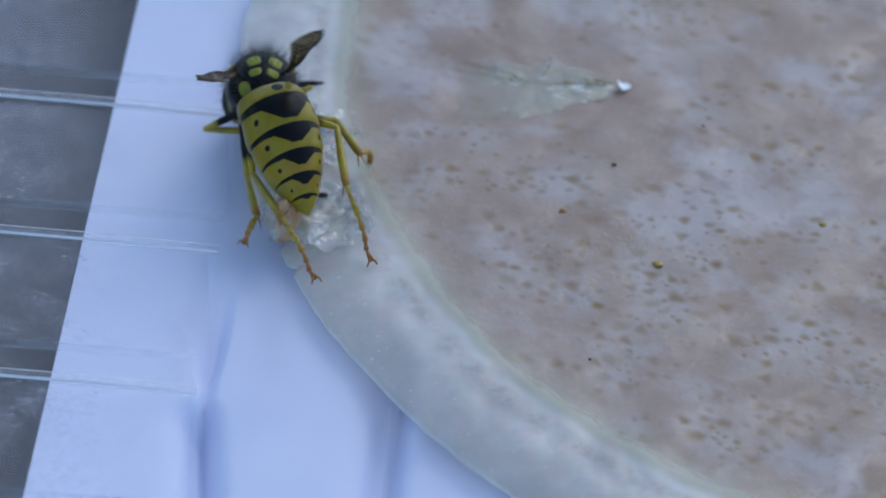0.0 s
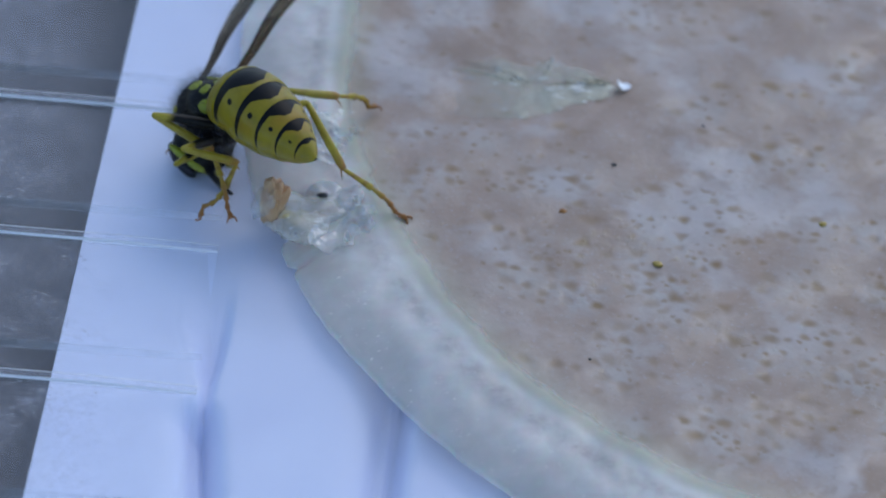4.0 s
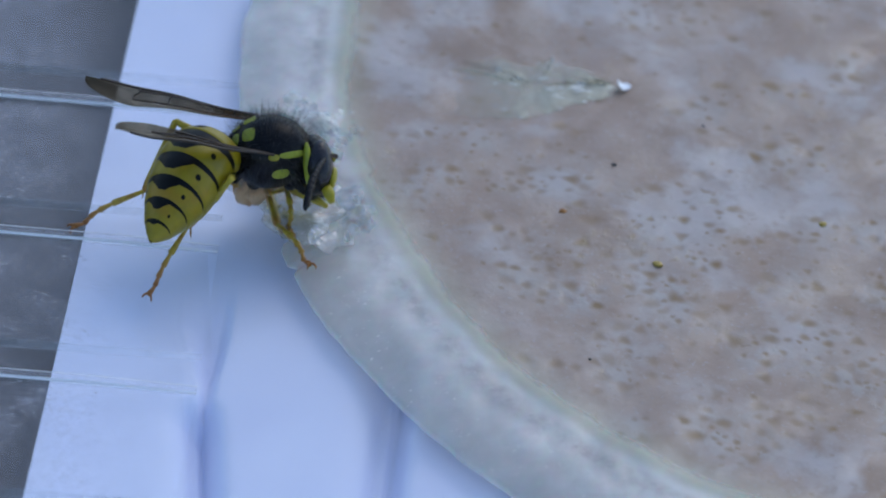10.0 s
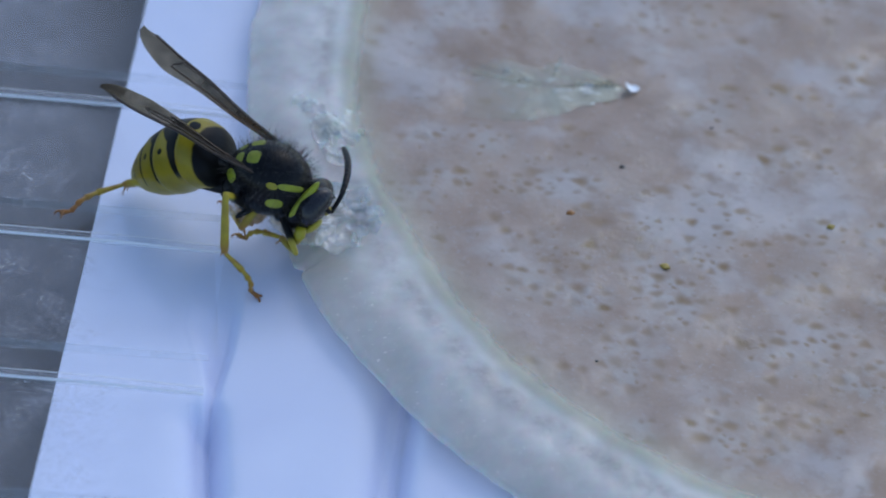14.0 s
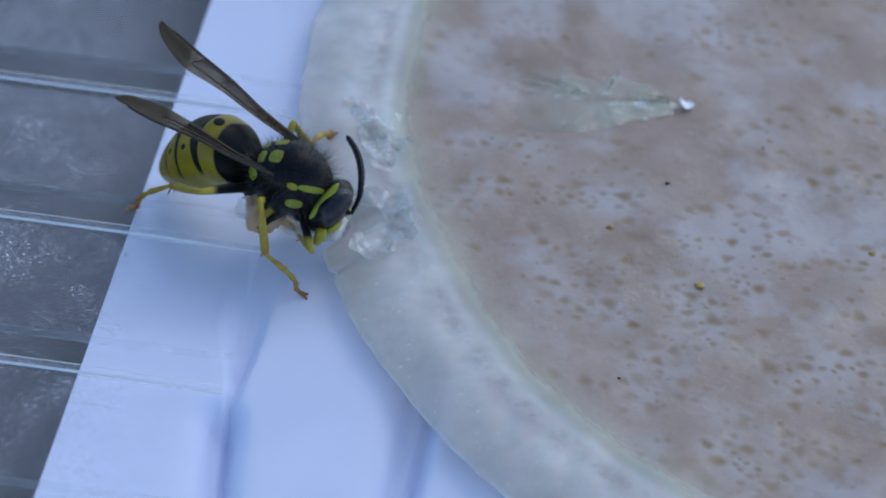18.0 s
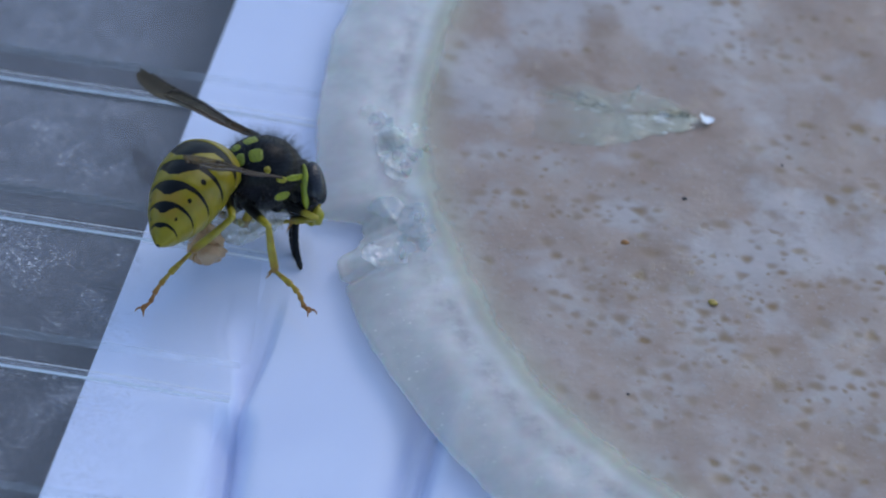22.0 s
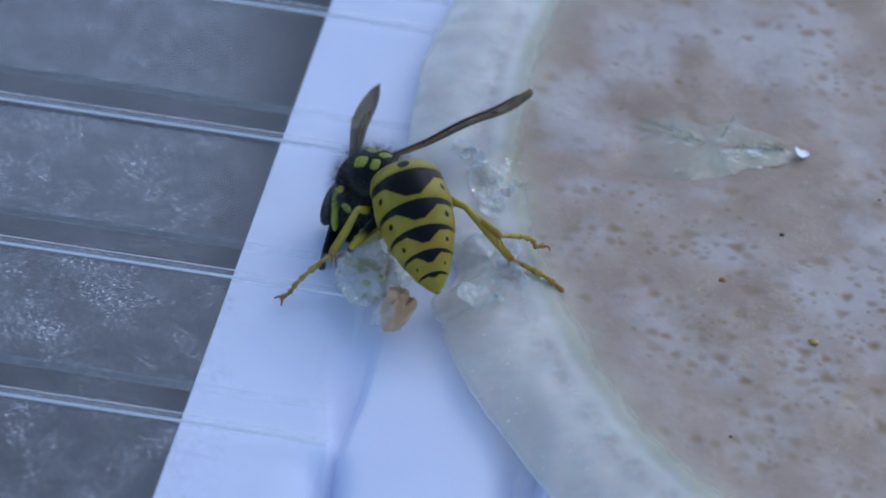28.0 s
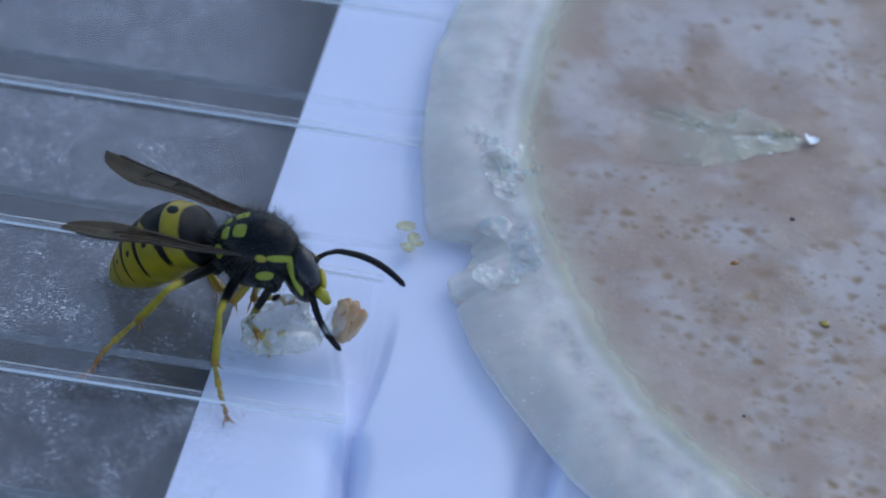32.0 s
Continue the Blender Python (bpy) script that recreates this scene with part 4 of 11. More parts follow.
def build_wasp():
    wasp = tagged(new("wasp"), "black and yellow wasp tearing at the sausage", "wasp")
    MOVING["wasp"] = wasp
    body = ball("thorax", THORAX, BLACK, wasp, shape=thorax_shape, label="glossy black thorax with yellow plates", detail=5)
    for s in (1, -1):
        patch("scutellum_plate", GREEN_YELLOW, body, (-0.48, 0.32 * s, 0.82), 0.17, 0.22, 0.0, 3.5)
        patch("rear_plate", GREEN_YELLOW, body, (-0.78, 0.28 * s, 0.60), 0.12, 0.22, 0.0, 3.0)
        patch("flank_plate", GREEN_YELLOW, body, (-0.80, 0.55 * s, 0.05), 0.2, 0.24, 0.3 * s, 2.5)
        patch("collar_stripe", GREEN_YELLOW, body, (0.55, 0.66 * s, 0.46), 0.40, 0.10, -0.15 * s, 2.6)
        patch("side_spot", GREEN_YELLOW, body, (0.30, 0.93 * s, 0.0), 0.22, 0.17, 0.0, 2.2)
        patch("tegula", YELLOW, body, (0.12, 0.85 * s, 0.48), 0.13, 0.09, 0.0, 2.2, 1.05)
    ball("petiole", (0.4, 0.28, 0.28), BLACK, body, (-2.3, 0, -0.05))
    ball("neck", (0.5, 0.6, 0.6), BLACK, body, (2.3, 0, 0))
    for s in (1, -1):
        for x, z in ((1.1, -1.15), (-0.6, -1.25), (-1.6, -0.95)):
            ball("coxa", (0.42, 0.42, 0.55), BLACK, body, (x, 0.62 * s, z), (20 * s, 0, 0))
    # fine hair
    rng = random.Random(11)
    verts, faces = [], []
    for k in range(3000):
        d = Vector((rng.gauss(0, 1), rng.gauss(0, 1), rng.gauss(0.3, 1))).normalized()
        p = Vector(thorax_shape(d))
        p = Vector((p.x * THORAX[0], p.y * THORAX[1], p.z * THORAX[2]))
        n = Vector((d.x / THORAX[0], d.y / THORAX[1], d.z / THORAX[2])).normalized()
        t = n.orthogonal().normalized()
        t = (t * math.cos(k) + n.cross(t) * math.sin(k)) * 0.006
        tip = p + n * rng.uniform(0.25, 0.85) + Vector((rng.gauss(0, 0.1), rng.gauss(0, 0.1), rng.gauss(0, 0.1)))
        q = len(verts)
        verts += [tuple(p + t), tuple(p - t), tuple(tip)]
        faces.append((q, q + 1, q + 2))
    tagged(solid("hair", verts, faces, HAIR, body, "short pale hair"), kind="stuff")
    build_abdomen(wasp)
    build_head(wasp)
    build_wings(wasp)
    build_legs(wasp)
    return wasp


build_specks()
build_flake()
build_torn_jelly()
build_crumbs()
MOVING["chunk"] = build_chunk()
MOVING["jelly"] = build_jelly_piece()
build_wasp()


# ---- motion ----
def motions():
    walk(MOVING["wasp"], [
        (0, pose(0.01019, 0.01720, 0.00348, 0.0, 35.0, 85.4)), (0.5, pose(0.00947, 0.01651, 0.00316, -3.1, 45.4, 106.8)),
        (1, pose(0.00895, 0.01555, 0.00290, 0.0, 55.9, 132.5)), (1.5, pose(0.00856, 0.01496, 0.00277, 0.6, 61.7, 127.7)),
        (2, pose(0.00816, 0.01433, 0.00267, 0.0, 67.5, 122.0)), (2.5, pose(0.00814, 0.01468, 0.00263, -0.3, 70.8, 125.3)),
        (3, pose(0.00813, 0.01502, 0.00259, 0.0, 74.1, 129.1)), (3.5, pose(0.00758, 0.01594, 0.00269, 0.0, 66.5, 127.9)),
        (4, pose(0.00777, 0.01596, 0.00281, -6.1, 59.8, 113.7)), (4.5, pose(0.00837, 0.01585, 0.00320, -8.2, 44.0, 92.7)),
        (5, pose(0.00913, 0.01546, 0.00370, -3.5, 28.7, 76.2)), (5.5, pose(0.00950, 0.01517, 0.00393, 0.0, 22.1, 69.0)),
        (6, pose(0.00982, 0.01619, 0.00388, 0.0, 23.6, 68.5)), (6.5, pose(0.01017, 0.01455, 0.00418, -1.8, 13.1, 49.3)),
        (7, pose(0.01034, 0.01265, 0.00450, 0.0, 2.5, 31.0)), (7.5, pose(0.01046, 0.01262, 0.00483, -1.0, -5.7, 18.0)),
        (8, pose(0.01041, 0.01255, 0.00516, 0.0, -14.0, 4.8)), (8.5, pose(0.01099, 0.01259, 0.00495, 0.1, -11.3, 2.3)),
        (9, pose(0.01156, 0.01264, 0.00475, 0.0, -8.6, -0.2)), (9.5, pose(0.01089, 0.01211, 0.00457, 0.1, -5.5, -2.8)),
        (10, pose(0.01021, 0.01158, 0.00439, 0.0, -2.3, -5.3)), (10.5, pose(0.01012, 0.01100, 0.00437, 0.0, -1.8, -5.7)),
        (11, pose(0.01003, 0.01041, 0.00435, 0.0, -1.3, -6.1)), (11.5, pose(0.00967, 0.01033, 0.00428, 0.0, 0.5, -7.6)),
        (12, pose(0.00929, 0.01025, 0.00420, 0.0, 2.4, -9.2)), (12.5, pose(0.00935, 0.01017, 0.00411, 0.1, 6.0, -12.3)),
        (13, pose(0.00939, 0.01010, 0.00402, 0.0, 9.6, -15.5)), (13.5, pose(0.00962, 0.01014, 0.00401, 0.0, 9.9, -15.7)),
        (14, pose(0.00984, 0.01018, 0.00399, 0.0, 10.2, -15.8)), (14.5, pose(0.00988, 0.01028, 0.00402, 0.0, 9.6, -15.0)),
        (15, pose(0.00997, 0.01050, 0.00407, 0.1, 8.2, -12.9)), (15.5, pose(0.01007, 0.01077, 0.00414, 0.1, 6.5, -10.5)),
        (16, pose(0.01015, 0.01100, 0.00420, 0.0, 5.1, -8.5)), (16.5, pose(0.01018, 0.01110, 0.00422, 0.0, 4.5, -7.6)),
        (17, pose(0.00953, 0.01039, 0.00390, 0.0, 12.6, -14.4)), (17.5, pose(0.00934, 0.01039, 0.00389, 0.0, 12.8, -14.1)),
        (18, pose(0.00916, 0.01039, 0.00388, 0.0, 12.9, -13.8)), (18.5, pose(0.00886, 0.01060, 0.00410, 0.4, 6.2, -7.1)),
        (19, pose(0.00850, 0.01083, 0.00432, 0.0, -0.6, -0.5)), (19.5, pose(0.00802, 0.01141, 0.00430, -0.3, 1.1, 17.5)),
        (20, pose(0.00732, 0.01192, 0.00429, 0.0, 2.8, 35.5)), (20.5, pose(0.00746, 0.01230, 0.00396, 0.0, 11.1, 35.1)),
        (21, pose(0.00755, 0.01266, 0.00364, 0.0, 19.3, 34.8)), (21.5, pose(0.00734, 0.01199, 0.00366, 0.0, 18.7, 26.7)),
        (22, pose(0.00710, 0.01129, 0.00369, 0.0, 18.0, 18.6)), (22.5, pose(0.00705, 0.01176, 0.00336, 0.2, 27.0, 16.6)),
        (23, pose(0.00695, 0.01223, 0.00305, 0.0, 35.9, 14.4)), (23.5, pose(0.00727, 0.01309, 0.00295, -0.5, 40.6, 22.4)),
        (24, pose(0.00755, 0.01391, 0.00286, 0.0, 45.4, 31.0)), (24.5, pose(0.00710, 0.01378, 0.00292, -0.2, 43.5, 23.0)),
        (25, pose(0.00663, 0.01363, 0.00297, 0.0, 41.7, 15.2)), (25.5, pose(0.00686, 0.01395, 0.00283, 0.0, 46.5, 31.1)),
        (26, pose(0.00697, 0.01407, 0.00280, 0.0, 47.7, 31.4)), (26.5, pose(0.00721, 0.01433, 0.00273, -0.1, 50.3, 32.3)),
        (27, pose(0.00745, 0.01460, 0.00267, 0.0, 52.9, 33.1)), (27.5, pose(0.00755, 0.01472, 0.00264, 0.0, 54.1, 33.5)),
        (27.617, pose(0.00748, 0.01439, 0.00268, 0.0, 54.1, 89.9)), (27.75, pose(0.00790, 0.01406, 0.00273, 0.0, 54.2, 146.4)),
        (28, pose(0.00790, 0.01406, 0.00273, 0.0, 54.2, 146.4)), (28.267, pose(0.00860, 0.01172, 0.00277, -3.5, 49.1, 94.5)),
        (28.5, pose(0.00981, 0.00939, 0.00280, 0.0, 44.1, 48.0)), (29, pose(0.00829, 0.00534, 0.00430, 0.0, 0.1, -2.4)),
        (29.5, pose(0.00879, 0.00509, 0.00408, 0.3, 5.5, -7.9)), (30, pose(0.00926, 0.00485, 0.00386, 0.0, 10.9, -13.4)),
        (30.5, pose(0.00717, 0.00479, 0.00413, 0.4, 4.3, -6.4)), (31, pose(0.00503, 0.00475, 0.00440, 0.0, -2.4, 0.6)),
        (31.5, pose(0.00350, 0.00545, 0.00423, 0.1, 1.8, -3.0)), (32, pose(0.00196, 0.00615, 0.00406, 0.0, 6.1, -6.6)),
    ])
    walk(MOVING["abdomen"], [
        (0, pose(-0.00230, -0.00000, -0.00000, -22.3, -49.7, 38.5)), (0.5, pose(-0.00230, -0.00000, 0.00000, -1.0, -57.7, 4.3)),
        (1, pose(-0.00230, -0.00000, -0.00000, 29.5, -55.5, -36.3)), (1.5, pose(-0.00230, -0.00000, -0.00000, 18.5, -62.1, -21.6)),
        (2, pose(-0.00230, -0.00000, -0.00000, 0.5, -66.6, -0.5)), (2.5, pose(-0.00230, -0.00000, -0.00000, -11.6, -65.6, 12.1)),
        (3, pose(-0.00230, -0.00000, 0.00000, -22.5, -63.6, 23.2)), (3.5, pose(-0.00230, 0.00000, -0.00000, -6.0, -50.1, 6.2)),
        (4, pose(-0.00230, 0.00000, 0.00000, -9.7, -48.5, 13.3)), (4.5, pose(-0.00230, -0.00000, -0.00000, -14.7, -43.8, 26.4)),
        (5, pose(-0.00230, -0.00000, -0.00000, -15.5, -38.1, 36.5)), (5.5, pose(-0.00230, -0.00000, -0.00000, -14.8, -35.2, 40.2)),
        (6, pose(-0.00230, 0.00000, -0.00000, -21.7, -54.9, 47.9)), (6.5, pose(-0.00230, -0.00000, -0.00000, -3.9, -33.0, 54.1)),
        (7, pose(-0.00230, 0.00000, -0.00000, 9.7, -11.3, 67.9)), (7.5, pose(-0.00230, 0.00000, 0.00000, 17.9, -6.4, 77.5)),
        (8, pose(-0.00230, -0.00000, -0.00000, 26.0, -2.8, 88.3)), (8.5, pose(-0.00230, -0.00000, 0.00000, 16.7, -0.7, 74.5)),
        (9, pose(-0.00230, -0.00000, 0.00000, 7.5, -1.8, 60.3)), (9.5, pose(-0.00230, 0.00000, 0.00000, -5.2, -3.1, 61.5)),
        (10, pose(-0.00230, -0.00000, 0.00000, -18.0, -4.7, 62.6)), (10.5, pose(-0.00230, -0.00000, -0.00000, -18.3, 0.6, 58.8)),
        (11, pose(-0.00230, 0.00000, -0.00000, -18.9, 5.9, 54.9)), (11.5, pose(-0.00230, 0.00000, 0.00000, -17.4, -17.3, 22.7)),
        (12, pose(-0.00230, -0.00000, 0.00000, 0.8, -35.0, -17.0)), (12.5, pose(-0.00230, 0.00000, -0.00000, 2.9, -39.2, -25.8)),
        (13, pose(-0.00230, -0.00000, -0.00000, 6.8, -42.6, -35.9)), (13.5, pose(-0.00230, -0.00000, 0.00000, 6.4, -43.4, -32.4)),
        (14, pose(-0.00230, -0.00000, 0.00000, 6.0, -44.1, -28.9)), (14.5, pose(-0.00230, -0.00000, 0.00000, 5.5, -43.5, -28.5)),
        (15, pose(-0.00230, 0.00000, -0.00000, 4.5, -42.1, -27.7)), (15.5, pose(-0.00230, -0.00000, -0.00000, 3.4, -40.5, -26.8)),
        (16, pose(-0.00230, 0.00000, -0.00000, 2.7, -39.0, -26.1)), (16.5, pose(-0.00230, -0.00000, -0.00000, 2.4, -38.4, -25.9)),
        (17, pose(-0.00230, 0.00000, 0.00000, 10.9, -47.8, -43.0)), (17.5, pose(-0.00230, -0.00000, -0.00000, 9.6, -47.3, -37.4)),
        (18, pose(-0.00230, 0.00000, 0.00000, 8.3, -46.7, -31.7)), (18.5, pose(-0.00230, 0.00000, -0.00000, -24.8, -21.6, 19.6)),
        (19, pose(-0.00230, 0.00000, 0.00000, -21.5, 12.2, 54.1)), (19.5, pose(-0.00230, 0.00000, 0.00000, -22.3, -1.4, 37.8)),
        (20, pose(-0.00230, -0.00000, 0.00000, -23.1, -15.2, 21.8)), (20.5, pose(-0.00230, -0.00000, 0.00000, -26.4, -19.8, 23.1)),
        (21, pose(-0.00230, -0.00000, 0.00000, -29.9, -24.3, 24.6)), (21.5, pose(-0.00230, 0.00000, 0.00000, -33.5, -15.1, 37.5)),
        (22, pose(-0.00230, 0.00000, 0.00000, -35.7, -5.3, 49.5)), (22.5, pose(-0.00230, 0.00000, 0.00000, -41.4, -13.5, 49.3)),
        (23, pose(-0.00230, -0.00000, 0.00000, -46.9, -22.0, 50.5)), (23.5, pose(-0.00230, 0.00000, 0.00000, -40.5, -33.9, 51.8)),
        (24, pose(-0.00230, 0.00000, 0.00000, -36.1, -46.3, 53.9)), (24.5, pose(-0.00230, -0.00000, 0.00000, -35.0, -32.9, 56.2)),
        (25, pose(-0.00230, 0.00000, -0.00000, -34.7, -19.4, 58.5)), (25.5, pose(-0.00230, 0.00000, 0.00000, -31.9, -38.1, 46.7)),
        (26, pose(-0.00230, 0.00000, -0.00000, -33.7, -39.2, 48.7)), (26.5, pose(-0.00230, -0.00000, 0.00000, -38.0, -41.3, 53.2)),
        (27, pose(-0.00230, 0.00000, 0.00000, -42.8, -43.0, 58.0)), (27.5, pose(-0.00230, 0.00000, 0.00000, -45.1, -43.6, 60.3)),
        (27.617, pose(-0.00230, 0.00000, 0.00000, -9.6, -62.7, 2.7)), (27.75, pose(-0.00230, 0.00000, 0.00000, 38.4, -50.9, -66.9)),
        (28, pose(-0.00230, 0.00000, 0.00000, 38.4, -50.9, -66.9)), (28.267, pose(-0.00230, 0.00000, 0.00000, -5.6, -62.5, 2.2)),
        (28.5, pose(-0.00230, 0.00000, 0.00000, -39.7, -45.1, 61.9)), (29, pose(-0.00230, 0.00000, -0.00000, -28.0, -12.1, 53.9)),
        (29.5, pose(-0.00230, -0.00000, -0.00000, -32.5, -9.8, 55.1)), (30, pose(-0.00230, -0.00000, -0.00000, -37.0, -7.8, 55.7)),
        (30.5, pose(-0.00230, -0.00000, -0.00000, -32.1, -0.6, 57.4)), (31, pose(-0.00230, -0.00000, 0.00000, -25.9, 5.6, 60.1)),
        (31.5, pose(-0.00230, 0.00000, -0.00000, -25.0, -24.0, 30.4)), (32, pose(-0.00230, 0.00000, 0.00000, 1.9, -46.8, -13.5)),
    ])
    walk(MOVING["head"], [
        (0, pose(0.00218, -0.00000, -0.00070, 0.0, 20.6, 0.0)), (0.5, pose(0.00218, 0.00000, -0.00070, 0.1, 9.6, 1.9)),
        (1, pose(0.00218, 0.00000, -0.00070, -3.0, -1.0, 0.1)), (1.5, pose(0.00218, 0.00000, -0.00070, -16.8, -0.7, 1.0)),
        (2, pose(0.00218, 0.00000, -0.00070, -30.5, -1.0, 0.6)), (2.5, pose(0.00218, 0.00000, -0.00070, -19.5, -8.9, 2.3)),
        (3, pose(0.00218, -0.00000, -0.00070, -8.8, -17.3, 2.6)), (3.5, pose(0.00218, 0.00000, -0.00070, -13.7, -6.9, 1.7)),
        (4, pose(0.00218, -0.00000, -0.00070, -20.1, -3.0, 0.4)), (4.5, pose(0.00218, -0.00000, -0.00070, -35.9, 1.6, -2.1)),
        (5, pose(0.00218, 0.00000, -0.00070, -52.6, 1.3, -1.8)), (5.5, pose(0.00218, -0.00000, -0.00070, -59.9, 0.1, -0.2)),
        (6, pose(0.00218, 0.00000, -0.00070, -49.4, 2.1, -2.5)), (6.5, pose(0.00218, -0.00000, -0.00070, -51.8, -1.7, 2.0)),
        (7, pose(0.00218, -0.00000, -0.00070, -52.4, -5.5, 7.1)), (7.5, pose(0.00218, 0.00000, -0.00070, -46.4, -2.1, 2.3)),
        (8, pose(0.00218, 0.00000, -0.00070, -42.4, 3.0, -2.7)), (8.5, pose(0.00218, 0.00000, -0.00070, -42.1, 6.2, -5.6)),
        (9, pose(0.00218, -0.00000, -0.00070, -42.1, 9.5, -8.5)), (9.5, pose(0.00218, -0.00000, -0.00070, -41.3, 2.0, -1.7)),
        (10, pose(0.00218, 0.00000, -0.00070, -41.4, -5.6, 4.9)), (10.5, pose(0.00218, -0.00000, -0.00070, -41.2, -1.1, 1.0)),
        (11, pose(0.00218, 0.00000, -0.00070, -41.3, 3.4, -3.0)), (11.5, pose(0.00218, -0.00000, -0.00070, -41.4, -1.4, 1.3)),
        (12, pose(0.00218, -0.00000, -0.00070, -41.7, -6.2, 5.5)), (12.5, pose(0.00218, 0.00000, -0.00070, -43.5, -14.3, 13.2)),
        (13, pose(0.00218, -0.00000, -0.00070, -46.4, -22.0, 21.5)), (13.5, pose(0.00218, -0.00000, -0.00070, -42.3, -3.7, 3.4)),
        (14, pose(0.00218, 0.00000, -0.00070, -44.0, 14.9, -14.0)), (14.5, pose(0.00218, -0.00000, -0.00070, -43.7, 13.8, -12.8)),
        (15, pose(0.00218, 0.00000, -0.00070, -43.0, 11.0, -10.0)), (15.5, pose(0.00218, -0.00000, -0.00070, -42.5, 7.5, -6.8)),
        (16, pose(0.00218, -0.00000, -0.00070, -42.2, 4.6, -4.2)), (16.5, pose(0.00218, 0.00000, -0.00070, -42.2, 3.4, -3.1)),
        (17, pose(0.00218, 0.00000, -0.00070, -43.5, 3.8, -3.6)), (17.5, pose(0.00218, 0.00000, -0.00070, -44.1, 7.8, -7.5)),
        (18, pose(0.00218, -0.00000, -0.00070, -44.8, 11.7, -11.4)), (18.5, pose(0.00218, -0.00000, -0.00070, -43.9, 11.4, -10.7)),
        (19, pose(0.00218, 0.00000, -0.00070, -43.0, 11.0, -10.1)), (19.5, pose(0.00218, 0.00000, -0.00070, -44.5, 3.2, -3.2)),
        (20, pose(0.00218, 0.00000, -0.00070, -49.4, -3.2, 3.7)), (20.5, pose(0.00218, 0.00000, -0.00070, -51.0, -6.7, 8.4)),
        (21, pose(0.00218, -0.00000, -0.00070, -53.5, -9.9, 13.1)), (21.5, pose(0.00218, -0.00000, -0.00070, -49.9, -9.9, 11.4)),
        (22, pose(0.00218, -0.00000, -0.00070, -46.3, -9.2, 9.5)), (22.5, pose(0.00218, 0.00000, -0.00070, -48.6, -12.7, 14.2)),
        (23, pose(0.00218, -0.00000, -0.00070, -51.8, -15.8, 19.1)), (23.5, pose(0.00218, 0.00000, -0.00070, -43.7, -13.7, 13.0)),
        (24, pose(0.00218, 0.00000, -0.00070, -35.3, -11.5, 8.1)), (24.5, pose(0.00218, -0.00000, -0.00070, -35.2, -9.6, 6.8)),
        (25, pose(0.00218, 0.00000, -0.00070, -35.4, -7.7, 5.4)), (25.5, pose(0.00218, 0.00000, -0.00070, -29.9, -9.4, 5.3)),
        (26, pose(0.00218, 0.00000, -0.00070, -29.9, -10.2, 5.8)), (26.5, pose(0.00218, 0.00000, -0.00070, -29.9, -12.0, 6.9)),
        (27, pose(0.00218, -0.00000, -0.00070, -30.1, -13.9, 7.9)), (27.5, pose(0.00218, 0.00000, -0.00070, -30.2, -14.7, 8.4)),
        (27.75, pose(0.00218, 0.00000, -0.00070, 46.7, -17.8, -18.0)), (28, pose(0.00218, 0.00000, -0.00070, 46.7, -17.8, -18.0)),
        (28.267, pose(0.00218, 0.00000, -0.00070, -6.2, -22.4, 1.1)), (28.5, pose(0.00218, 0.00000, -0.00070, -56.9, -11.1, 16.5)),
        (29, pose(0.00218, -0.00000, -0.00070, -44.1, 6.3, -6.1)), (29.5, pose(0.00218, -0.00000, -0.00070, -45.0, 8.3, -8.2)),
        (30, pose(0.00218, -0.00000, -0.00070, -45.8, 10.2, -10.3)), (30.5, pose(0.00218, -0.00000, -0.00070, -44.3, 0.9, -0.8)),
        (31, pose(0.00218, -0.00000, -0.00070, -44.4, -8.7, 8.5)), (31.5, pose(0.00218, -0.00000, -0.00070, -46.3, -17.0, 17.0)),
        (32, pose(0.00218, 0.00000, -0.00070, -49.7, -24.8, 26.3)),
    ])
